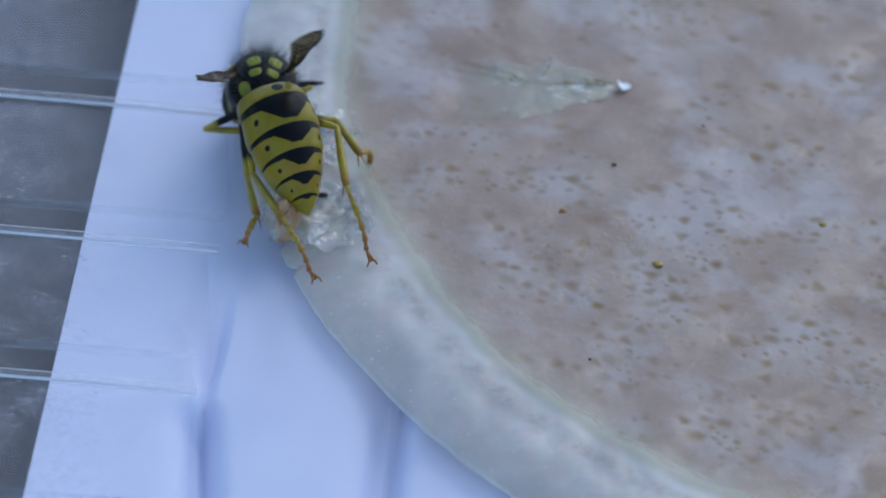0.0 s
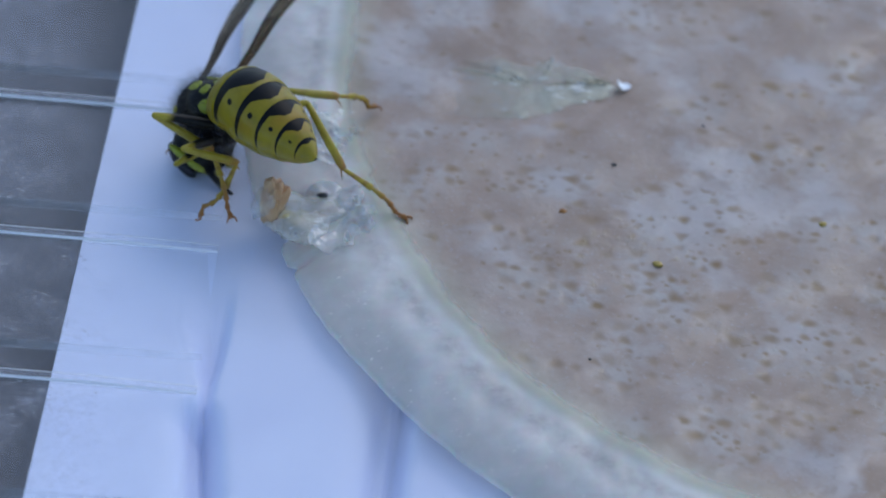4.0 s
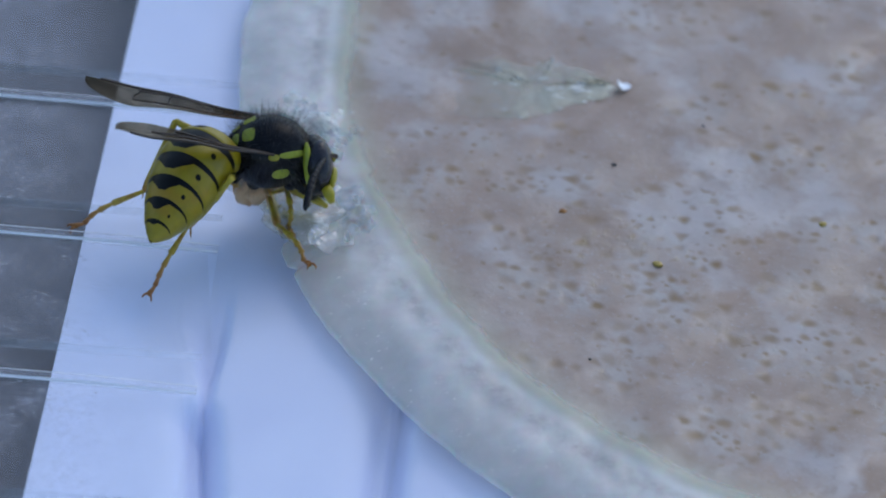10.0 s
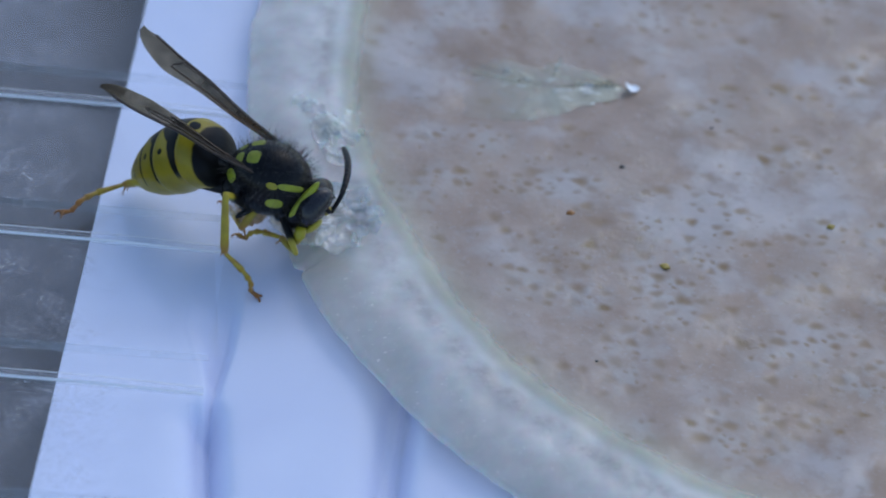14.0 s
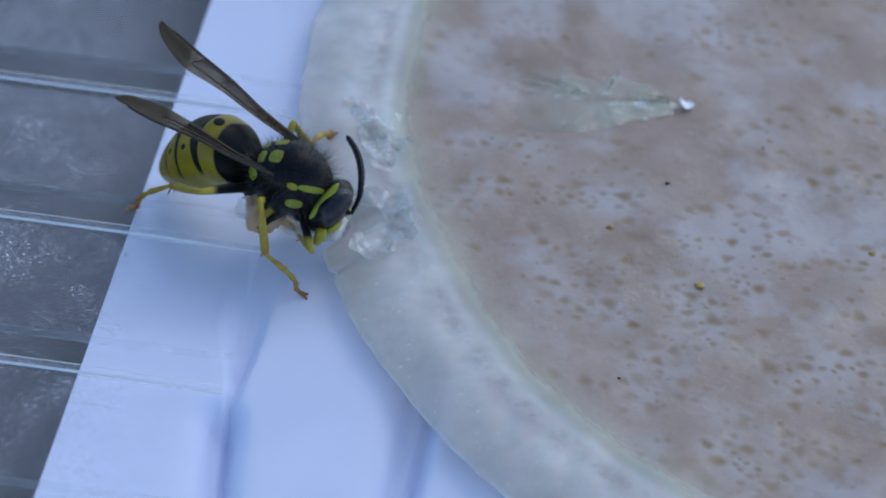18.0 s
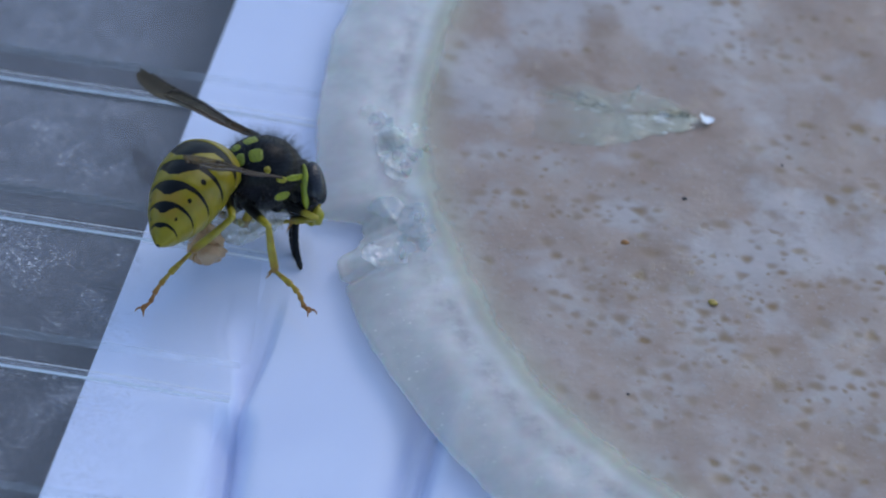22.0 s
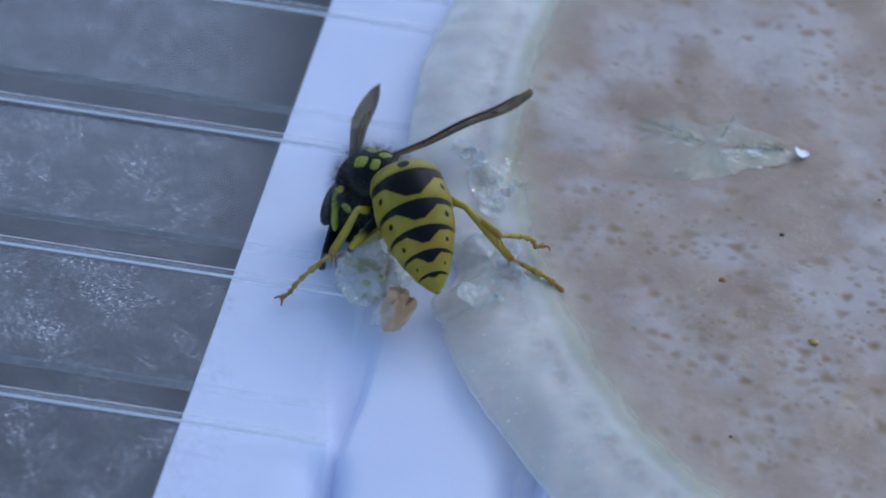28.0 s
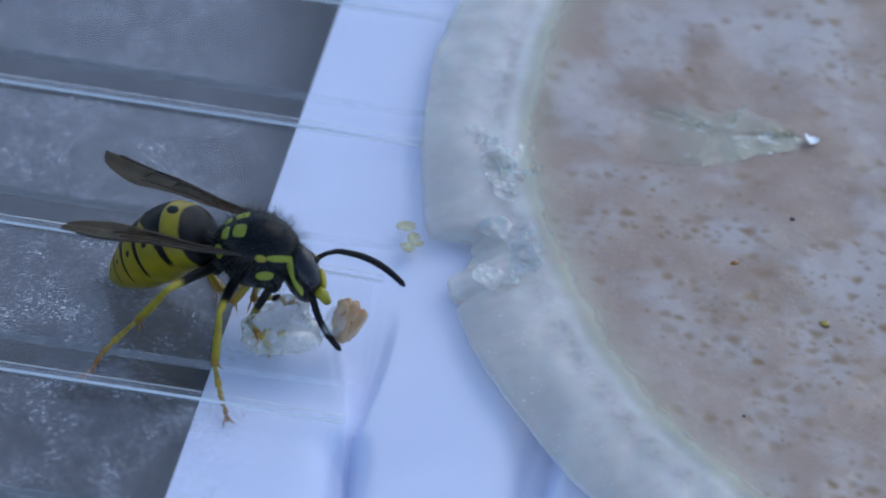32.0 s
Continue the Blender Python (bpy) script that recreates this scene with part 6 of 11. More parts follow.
    walk(MOVING["antenna_r"], [
        (0, pose(0.00105, -0.00042, 0.00035, 0.0, -9.4, -79.4)), (0.5, pose(0.00105, -0.00042, 0.00035, 0.5, -6.8, -102.7)),
        (1, pose(0.00105, -0.00042, 0.00035, 0.0, -4.3, -126.0)), (1.5, pose(0.00105, -0.00042, 0.00035, 9.4, 14.1, -175.8)),
        (2, pose(0.00105, -0.00042, 0.00035, -0.1, 32.8, 129.7)), (2.5, pose(0.00105, -0.00042, 0.00035, -1.8, 46.1, 138.5)),
        (3, pose(0.00105, -0.00042, 0.00035, -0.2, 59.4, 149.7)), (3.5, pose(0.00105, -0.00042, 0.00035, -0.2, 70.9, 104.7)),
        (4, pose(0.00105, -0.00042, 0.00035, 10.9, 71.4, 87.4)), (4.5, pose(0.00105, -0.00042, 0.00035, 33.0, 76.2, 47.2)),
        (5, pose(0.00105, -0.00042, 0.00035, 35.1, 83.9, -11.9)), (5.5, pose(0.00105, -0.00042, 0.00035, -0.3, 85.9, -75.1)),
        (6, pose(0.00105, -0.00042, 0.00035, -0.1, 72.1, -84.5)), (6.5, pose(0.00105, -0.00042, 0.00035, -2.9, 59.7, -99.5)),
        (7, pose(0.00105, -0.00042, 0.00035, -0.1, 47.4, -109.7)), (7.5, pose(0.00105, -0.00042, 0.00035, 0.1, 45.9, -97.0)),
        (8, pose(0.00105, -0.00042, 0.00035, -0.1, 44.4, -84.7)), (8.5, pose(0.00105, -0.00042, 0.00035, 0.1, 37.4, -82.7)),
        (9, pose(0.00105, -0.00042, 0.00035, -0.1, 30.3, -81.0)), (9.5, pose(0.00105, -0.00042, 0.00035, 0.2, 31.5, -98.3)),
        (10, pose(0.00105, -0.00042, 0.00035, -0.1, 32.7, -115.9)), (10.5, pose(0.00105, -0.00042, 0.00035, 4.8, 44.8, -143.9)),
        (11, pose(0.00105, -0.00042, 0.00035, 0.0, 57.1, -178.7)), (11.5, pose(0.00105, -0.00042, 0.00035, 7.9, 41.2, -131.9)),
        (12, pose(0.00105, -0.00042, 0.00035, -0.1, 25.9, -95.5)), (12.5, pose(0.00105, -0.00042, 0.00035, -0.3, 25.3, -137.6)),
        (13, pose(0.00105, -0.00042, 0.00035, 0.0, 24.7, -179.3)), (13.5, pose(0.00105, -0.00042, 0.00035, 0.0, 33.7, -179.1)),
        (14, pose(0.00105, -0.00042, 0.00035, 0.0, 42.7, -178.8)), (14.5, pose(0.00105, -0.00042, 0.00035, 0.0, 43.9, -178.9)),
        (15, pose(0.00105, -0.00042, 0.00035, 0.0, 46.7, -178.9)), (15.5, pose(0.00105, -0.00042, 0.00035, 0.0, 50.0, -178.9)),
        (16, pose(0.00105, -0.00042, 0.00035, 0.0, 52.8, -179.0)), (16.5, pose(0.00105, -0.00042, 0.00035, 0.0, 53.9, -179.0)),
        (17, pose(0.00105, -0.00042, 0.00035, 0.0, 62.2, -178.4)), (17.5, pose(0.00105, -0.00042, 0.00035, 0.0, 55.2, -178.6)),
        (18, pose(0.00105, -0.00042, 0.00035, 0.0, 48.1, -178.7)), (18.5, pose(0.00105, -0.00042, 0.00035, -3.1, 53.8, -145.8)),
        (19, pose(0.00105, -0.00042, 0.00035, -0.1, 59.6, -108.0)), (19.5, pose(0.00105, -0.00042, 0.00035, -3.7, 51.3, -141.9)),
        (20, pose(0.00105, -0.00042, 0.00035, -0.1, 43.2, -170.2)), (20.5, pose(0.00105, -0.00042, 0.00035, 2.7, 51.0, 167.3)),
        (21, pose(0.00105, -0.00042, 0.00035, 0.0, 59.0, 140.6)), (21.5, pose(0.00105, -0.00042, 0.00035, -0.9, 64.6, 147.4)),
        (22, pose(0.00105, -0.00042, 0.00035, 0.0, 70.2, 155.7)), (22.5, pose(0.00105, -0.00042, 0.00035, 5.0, 62.5, -165.7)),
        (23, pose(0.00105, -0.00042, 0.00035, -0.1, 55.1, -136.1)), (23.5, pose(0.00105, -0.00042, 0.00035, 0.5, 45.0, -130.6)),
        (24, pose(0.00105, -0.00042, 0.00035, -0.1, 34.9, -126.0)), (24.5, pose(0.00105, -0.00042, 0.00035, 3.8, 11.3, -107.6)),
        (25, pose(0.00105, -0.00042, 0.00035, 0.0, -12.3, -90.6)), (25.5, pose(0.00105, -0.00042, 0.00035, 0.0, 15.1, -114.5)),
        (26, pose(0.00105, -0.00042, 0.00035, 0.0, 13.6, -114.2)), (26.5, pose(0.00105, -0.00042, 0.00035, 0.0, 10.5, -113.7)),
        (27, pose(0.00105, -0.00042, 0.00035, 0.0, 7.4, -113.1)), (27.5, pose(0.00105, -0.00042, 0.00035, 0.0, 5.9, -112.9)),
        (27.617, pose(0.00105, -0.00042, 0.00035, 20.1, 32.2, -163.6)), (27.75, pose(0.00105, -0.00042, 0.00035, -0.1, 61.8, 123.5)),
        (28, pose(0.00105, -0.00042, 0.00035, -0.1, 61.8, 123.5)), (28.267, pose(0.00105, -0.00042, 0.00035, 14.7, 40.0, -170.4)),
        (28.5, pose(0.00105, -0.00042, 0.00035, -0.1, 20.1, -123.6)), (28.733, pose(0.00105, -0.00042, 0.00035, 11.1, 50.1, -140.7)),
        (29, pose(0.00105, -0.00042, 0.00035, 0.0, 81.2, -175.1)), (29.267, pose(0.00105, -0.00042, 0.00035, 4.1, 80.9, -128.4)),
        (29.5, pose(0.00105, -0.00042, 0.00035, 5.5, 80.2, -84.4)), (29.733, pose(0.00105, -0.00042, 0.00035, 3.7, 79.5, -43.5)),
        (30, pose(0.00105, -0.00042, 0.00035, 0.0, 79.2, -4.4)), (30.5, pose(0.00105, -0.00042, 0.00035, -16.1, 57.7, -62.7)),
        (31, pose(0.00105, -0.00042, 0.00035, -0.1, 38.3, -93.6)), (31.5, pose(0.00105, -0.00042, 0.00035, 15.6, 59.1, -120.0)),
        (32, pose(0.00105, -0.00042, 0.00035, -0.1, 81.7, -173.3)),
    ])
    walk(MOVING["leg_LF"], [
        (0, pose(0.00110, 0.00055, -0.00120, 0.0, 29.1, 84.7)), (0.5, pose(0.00110, 0.00055, -0.00120, -4.8, 15.9, 75.1)),
        (1, pose(0.00110, 0.00055, -0.00120, -7.2, 2.3, 66.7)), (1.5, pose(0.00110, 0.00055, -0.00120, -5.7, -0.1, 90.7)),
        (2, pose(0.00110, 0.00055, -0.00120, -5.2, -2.5, 114.8)), (2.5, pose(0.00110, 0.00055, -0.00120, -5.3, -3.5, 116.3)),
        (3, pose(0.00110, 0.00055, -0.00120, -5.4, -4.4, 117.9)), (3.5, pose(0.00110, 0.00055, -0.00120, -5.1, 2.7, 113.9)),
        (4, pose(0.00110, 0.00055, -0.00120, -5.3, 9.8, 109.9)), (4.5, pose(0.00110, 0.00055, -0.00120, -6.1, 16.9, 105.6)),
        (5, pose(0.00110, 0.00055, -0.00120, -7.4, 23.8, 101.1)), (5.5, pose(0.00110, 0.00055, -0.00120, -9.5, 30.6, 96.0)),
        (6, pose(0.00110, 0.00055, -0.00120, -12.6, 37.2, 90.2)), (6.5, pose(0.00110, 0.00055, -0.00120, 8.5, 30.9, 124.0)),
        (7, pose(0.00110, 0.00055, -0.00120, 21.7, 17.3, 151.6)), (7.5, pose(0.00110, 0.00055, -0.00120, 20.0, 38.5, 143.5)),
        (8, pose(0.00110, 0.00055, -0.00120, 10.8, 58.6, 128.6)), (8.5, pose(0.00110, 0.00055, -0.00120, 20.9, 46.0, 140.0)),
        (9, pose(0.00110, 0.00055, -0.00120, 26.3, 32.7, 147.1)), (9.5, pose(0.00110, 0.00055, -0.00120, 31.7, 18.3, 157.0)),
        (10, pose(0.00110, 0.00055, -0.00120, 34.3, 3.5, 165.3)), (10.5, pose(0.00110, 0.00055, -0.00120, 34.3, 2.4, 165.8)),
        (11, pose(0.00110, 0.00055, -0.00120, 34.3, 1.3, 166.2)), (11.5, pose(0.00110, 0.00055, -0.00120, 34.4, -2.4, 167.2)),
        (12, pose(0.00110, 0.00055, -0.00120, 34.4, -6.0, 168.3)), (12.5, pose(0.00110, 0.00055, -0.00120, 34.6, -8.6, 166.7)),
        (13, pose(0.00110, 0.00055, -0.00120, 34.9, -11.2, 165.1)), (13.5, pose(0.00110, 0.00055, -0.00120, 34.9, -11.7, 165.1)),
        (14, pose(0.00110, 0.00055, -0.00120, 34.9, -12.2, 165.1)), (14.5, pose(0.00110, 0.00055, -0.00120, 34.9, -12.9, 165.0)),
        (15, pose(0.00110, 0.00055, -0.00120, 34.9, -13.6, 164.9)), (15.5, pose(0.00110, 0.00055, -0.00120, 34.9, -14.4, 164.8)),
        (16, pose(0.00110, 0.00055, -0.00120, 35.0, -15.1, 164.7)), (16.5, pose(0.00110, 0.00055, -0.00120, 35.0, -15.8, 164.6)),
        (17, pose(0.00110, 0.00055, -0.00120, 35.0, -16.5, 164.5)), (17.5, pose(0.00110, 0.00055, -0.00120, 35.0, -16.8, 164.5)),
        (18, pose(0.00110, 0.00055, -0.00120, 35.1, -17.1, 164.4)), (18.5, pose(0.00110, 0.00055, -0.00120, 35.0, -8.7, 165.6)),
        (19, pose(0.00110, 0.00055, -0.00120, 35.2, -0.3, 166.8)), (19.5, pose(0.00110, 0.00055, -0.00120, 33.4, 28.0, 145.5)),
        (20, pose(0.00110, 0.00055, -0.00120, 13.2, 50.8, 110.4)), (20.5, pose(0.00110, 0.00055, -0.00120, 13.6, 43.4, 110.8)),
        (21, pose(0.00110, 0.00055, -0.00120, 14.0, 35.9, 111.2)), (21.5, pose(0.00110, 0.00055, -0.00120, 13.9, 36.4, 111.1)),
        (22, pose(0.00110, 0.00055, -0.00120, 13.9, 36.8, 111.0)), (22.5, pose(0.00110, 0.00055, -0.00120, 12.6, 33.6, 108.8)),
        (23, pose(0.00110, 0.00055, -0.00120, 11.5, 30.3, 106.8)), (23.5, pose(0.00110, 0.00055, -0.00120, 3.9, 27.7, 92.3)),
        (24, pose(0.00110, 0.00055, -0.00120, -2.4, 23.6, 78.6)), (24.5, pose(0.00110, 0.00055, -0.00120, -0.7, 26.0, 83.0)),
        (25, pose(0.00110, 0.00055, -0.00120, 1.3, 28.2, 87.6)), (25.5, pose(0.00110, 0.00055, -0.00120, -6.2, 21.7, 71.7)),
        (26, pose(0.00110, 0.00055, -0.00120, -11.4, 13.9, 57.2)), (26.5, pose(0.00110, 0.00055, -0.00120, -14.4, 5.3, 43.7)),
        (27, pose(0.00110, 0.00055, -0.00120, -15.2, -3.7, 30.7)), (27.5, pose(0.00110, 0.00055, -0.00120, -14.0, -12.4, 17.3)),
        (27.75, pose(0.00110, 0.00055, -0.00120, -10.6, -20.4, 3.1)), (28, pose(0.00110, 0.00055, -0.00120, -10.6, -20.4, 3.1)),
        (28.5, pose(0.00110, 0.00055, -0.00120, -25.1, 25.6, 41.6)), (29, pose(0.00110, 0.00055, -0.00120, 14.9, 52.2, 113.8)),
        (29.5, pose(0.00110, 0.00055, -0.00120, 15.5, 46.4, 114.5)), (30, pose(0.00110, 0.00055, -0.00120, 16.0, 40.6, 115.1)),
        (30.5, pose(0.00110, 0.00055, -0.00120, 15.9, 47.9, 114.7)), (31, pose(0.00110, 0.00055, -0.00120, 15.6, 55.2, 114.1)),
        (31.5, pose(0.00110, 0.00055, -0.00120, 15.7, 50.4, 114.2)), (32, pose(0.00110, 0.00055, -0.00120, 15.8, 45.5, 114.2)),
    ])
    walk(MOVING["tibia_LF"], [
        (0, pose(0.00230, 0.00000, 0.00000, 36.9, 25.4, -176.3)), (0.5, pose(0.00230, -0.00000, 0.00000, 35.1, 20.2, -171.1)),
        (1, pose(0.00230, 0.00000, 0.00000, 34.1, 15.2, -166.3)), (1.5, pose(0.00230, 0.00000, 0.00000, 40.0, -2.6, -172.5)),
        (2, pose(0.00230, 0.00000, -0.00000, 40.4, -19.7, -178.6)), (2.5, pose(0.00230, -0.00000, 0.00000, 42.9, -19.6, -177.6)),
        (3, pose(0.00230, 0.00000, -0.00000, 45.2, -19.5, -176.7)), (3.5, pose(0.00230, -0.00000, 0.00000, 48.7, -9.7, -179.3)),
        (4, pose(0.00230, -0.00000, 0.00000, 49.8, 0.2, 178.4)), (4.5, pose(0.00230, -0.00000, 0.00000, 46.7, 10.1, 176.2)),
        (5, pose(0.00230, 0.00000, 0.00000, 39.7, 19.9, 173.6)), (5.5, pose(0.00230, 0.00000, 0.00000, 30.8, 29.4, 170.4)),
        (6, pose(0.00230, 0.00000, 0.00000, 21.2, 38.3, 165.9)), (6.5, pose(0.00230, 0.00000, 0.00000, 31.8, 41.1, 160.2)),
        (7, pose(0.00230, -0.00000, -0.00000, 43.0, 39.8, 157.4)), (7.5, pose(0.00230, 0.00000, -0.00000, 1.2, 48.0, 132.3)),
        (8, pose(0.00230, -0.00000, 0.00000, -39.1, 40.2, 114.4)), (8.5, pose(0.00230, 0.00000, 0.00000, -22.0, 47.7, 125.6)),
        (9, pose(0.00230, -0.00000, -0.00000, 1.1, 48.4, 143.5)), (9.5, pose(0.00230, -0.00000, -0.00000, 22.1, 50.1, 155.8)),
        (10, pose(0.00230, 0.00000, -0.00000, 42.1, 44.9, 168.2)), (10.5, pose(0.00230, 0.00000, 0.00000, 42.1, 44.3, 168.9)),
        (11, pose(0.00230, 0.00000, 0.00000, 42.3, 43.7, 169.5)), (11.5, pose(0.00230, -0.00000, -0.00000, 44.9, 41.5, 171.1)),
        (12, pose(0.00230, 0.00000, 0.00000, 47.4, 39.1, 172.4)), (12.5, pose(0.00230, 0.00000, 0.00000, 48.3, 35.5, 173.4)),
        (13, pose(0.00230, 0.00000, 0.00000, 49.5, 31.8, 174.2)), (13.5, pose(0.00230, 0.00000, 0.00000, 50.1, 31.5, 174.2)),
        (14, pose(0.00230, 0.00000, 0.00000, 50.6, 31.1, 174.3)), (14.5, pose(0.00230, 0.00000, 0.00000, 51.1, 30.7, 174.3)),
        (15, pose(0.00230, -0.00000, 0.00000, 51.2, 30.2, 174.4)), (15.5, pose(0.00230, 0.00000, -0.00000, 51.2, 29.8, 174.4)),
        (16, pose(0.00230, 0.00000, 0.00000, 50.9, 29.4, 174.5)), (16.5, pose(0.00230, -0.00000, 0.00000, 50.7, 28.9, 174.5)),
        (17, pose(0.00230, 0.00000, 0.00000, 51.7, 28.5, 174.5)), (17.5, pose(0.00230, -0.00000, 0.00000, 52.5, 28.3, 174.6)),
        (18, pose(0.00230, 0.00000, 0.00000, 53.2, 28.1, 174.6)), (18.5, pose(0.00230, -0.00000, 0.00000, 49.7, 35.7, 173.2)),
        (19, pose(0.00230, 0.00000, 0.00000, 44.3, 43.0, 171.0)), (19.5, pose(0.00230, -0.00000, -0.00000, 11.9, 60.6, 162.2)),
        (20, pose(0.00230, 0.00000, -0.00000, -30.1, 57.8, 146.5)), (20.5, pose(0.00230, 0.00000, 0.00000, -8.2, 48.8, 163.6)),
        (21, pose(0.00230, 0.00000, 0.00000, 6.7, 37.3, 174.1)), (21.5, pose(0.00230, 0.00000, 0.00000, 10.2, 38.1, 173.6)),
        (22, pose(0.00230, 0.00000, -0.00000, 12.7, 38.9, 173.1)), (22.5, pose(0.00230, 0.00000, 0.00000, 19.0, 29.7, 177.4)),
        (23, pose(0.00230, 0.00000, -0.00000, 25.3, 20.3, -178.9)), (23.5, pose(0.00230, 0.00000, 0.00000, 26.3, 20.1, -175.8)),
        (24, pose(0.00230, 0.00000, -0.00000, 27.0, 19.4, -173.0)), (24.5, pose(0.00230, 0.00000, 0.00000, 31.6, 19.6, -174.3)),
        (25, pose(0.00230, 0.00000, 0.00000, 35.1, 19.7, -175.6)), (25.5, pose(0.00230, 0.00000, 0.00000, 32.3, 21.3, -173.0)),
        (26, pose(0.00230, 0.00000, 0.00000, 28.0, 21.9, -171.3)), (26.5, pose(0.00230, 0.00000, 0.00000, 22.8, 21.4, -170.1)),
        (27, pose(0.00230, 0.00000, 0.00000, 17.1, 19.6, -169.3)), (27.5, pose(0.00230, 0.00000, -0.00000, 11.0, 16.7, -168.4)),
        (27.75, pose(0.00230, -0.00000, 0.00000, 4.8, 12.7, -167.3)), (28, pose(0.00230, -0.00000, 0.00000, 4.8, 12.7, -167.3)),
        (28.5, pose(0.00230, -0.00000, 0.00000, 3.9, 46.8, 167.5)), (29, pose(0.00230, -0.00000, 0.00000, 9.3, 58.1, 140.3)),
        (29.5, pose(0.00230, 0.00000, -0.00000, 19.5, 53.3, 155.2)), (30, pose(0.00230, 0.00000, -0.00000, 27.0, 46.2, 166.0)),
        (30.5, pose(0.00230, 0.00000, 0.00000, 9.1, 54.9, 152.1)), (31, pose(0.00230, 0.00000, 0.00000, -16.4, 59.9, 131.7)),
        (31.5, pose(0.00230, 0.00000, 0.00000, -4.0, 57.1, 146.2)), (32, pose(0.00230, 0.00000, 0.00000, 6.4, 52.5, 157.8)),
    ])
    walk(MOVING["tarsus_LF"], [
        (0, pose(0.00032, -0.00013, -0.00094, 15.3, -21.9, -71.8)), (0.5, pose(0.00026, -0.00032, -0.00076, 4.8, -31.3, -63.0)),
        (1, pose(0.00024, -0.00050, -0.00058, -7.0, -39.4, -49.8)), (1.5, pose(0.00012, -0.00029, 0.00010, -11.6, -30.2, -74.2)),
        (2, pose(0.00023, -0.00005, 0.00074, -15.7, -23.4, -100.0)), (2.5, pose(0.00023, -0.00009, 0.00074, -18.2, -28.7, -99.8)),
        (3, pose(0.00023, -0.00012, 0.00073, -21.0, -33.9, -99.2)), (3.5, pose(0.00013, -0.00003, 0.00037, -14.1, -26.5, -98.4)),
        (4, pose(0.00010, 0.00006, -0.00001, -6.8, -19.5, -95.5)), (4.5, pose(0.00014, 0.00014, -0.00039, 1.9, -13.4, -91.1)),
        (5, pose(0.00024, 0.00023, -0.00075, 10.8, -8.3, -85.2)), (5.5, pose(0.00041, 0.00032, -0.00108, 18.9, -4.6, -78.1)),
        (6, pose(0.00063, 0.00042, -0.00136, 26.2, -2.4, -70.0)), (6.5, pose(0.00074, 0.00056, -0.00145, 19.8, 1.3, -86.1)),
        (7, pose(0.00074, 0.00065, -0.00141, 15.6, 4.5, -103.1)), (7.5, pose(0.00131, 0.00109, -0.00163, 35.4, 1.8, -77.0)),
        (8, pose(0.00161, 0.00153, -0.00142, 50.9, -10.7, -52.8)), (8.5, pose(0.00144, 0.00120, -0.00163, 43.7, -4.6, -65.0)),
        (9, pose(0.00113, 0.00087, -0.00164, 35.0, -1.2, -78.2)), (9.5, pose(0.00101, 0.00058, -0.00169, 27.3, -1.8, -96.9)),
        (10, pose(0.00077, 0.00032, -0.00155, 20.3, -5.4, -115.6)), (10.5, pose(0.00076, 0.00030, -0.00154, 19.8, -5.9, -117.1)),
        (11, pose(0.00074, 0.00029, -0.00152, 19.3, -6.3, -118.7)), (11.5, pose(0.00067, 0.00026, -0.00146, 17.4, -8.4, -123.6)),
        (12, pose(0.00061, 0.00023, -0.00139, 15.6, -10.7, -128.4)), (12.5, pose(0.00052, 0.00021, -0.00128, 13.6, -14.6, -132.1)),
        (13, pose(0.00044, 0.00019, -0.00116, 11.8, -18.8, -135.7)), (13.5, pose(0.00043, 0.00019, -0.00115, 11.2, -19.3, -136.2)),
        (14, pose(0.00043, 0.00019, -0.00114, 10.6, -19.8, -136.6)), (14.5, pose(0.00042, 0.00019, -0.00112, 10.2, -20.5, -137.2)),
        (15, pose(0.00041, 0.00019, -0.00111, 10.0, -21.3, -137.8)), (15.5, pose(0.00040, 0.00019, -0.00109, 10.0, -22.1, -138.4)),
        (16, pose(0.00039, 0.00018, -0.00108, 10.3, -22.9, -139.0)), (16.5, pose(0.00038, 0.00018, -0.00106, 10.5, -23.7, -139.6)),
        (17, pose(0.00038, 0.00018, -0.00105, 9.5, -24.4, -140.2)), (17.5, pose(0.00037, 0.00018, -0.00104, 8.8, -24.7, -140.3)),
        (18, pose(0.00037, 0.00018, -0.00104, 8.2, -25.0, -140.5)), (18.5, pose(0.00053, 0.00021, -0.00128, 11.1, -15.7, -131.1)),
        (19, pose(0.00071, 0.00025, -0.00150, 16.5, -7.9, -120.9)), (19.5, pose(0.00127, 0.00033, -0.00192, 29.1, -8.4, -91.7)),
        (20, pose(0.00132, 0.00065, -0.00186, 38.2, -13.3, -61.9)), (20.5, pose(0.00091, 0.00041, -0.00165, 32.7, -12.3, -72.1)),
        (21, pose(0.00056, 0.00018, -0.00133, 26.5, -13.3, -82.0)), (21.5, pose(0.00058, 0.00019, -0.00136, 26.3, -13.0, -81.3)),
        (22, pose(0.00060, 0.00020, -0.00138, 26.3, -12.7, -80.6)), (22.5, pose(0.00039, 0.00009, -0.00109, 23.8, -19.7, -87.5)),
        (23, pose(0.00024, -0.00004, -0.00076, 22.2, -27.2, -94.1)), (23.5, pose(0.00024, -0.00015, -0.00076, 18.6, -34.2, -84.1)),
        (24, pose(0.00024, -0.00025, -0.00073, 15.1, -40.7, -73.5)), (24.5, pose(0.00024, -0.00021, -0.00074, 16.1, -37.7, -77.5)),
        (25, pose(0.00024, -0.00016, -0.00074, 17.3, -34.6, -81.2)), (25.5, pose(0.00026, -0.00025, -0.00080, 2.8, -31.9, -50.8)),
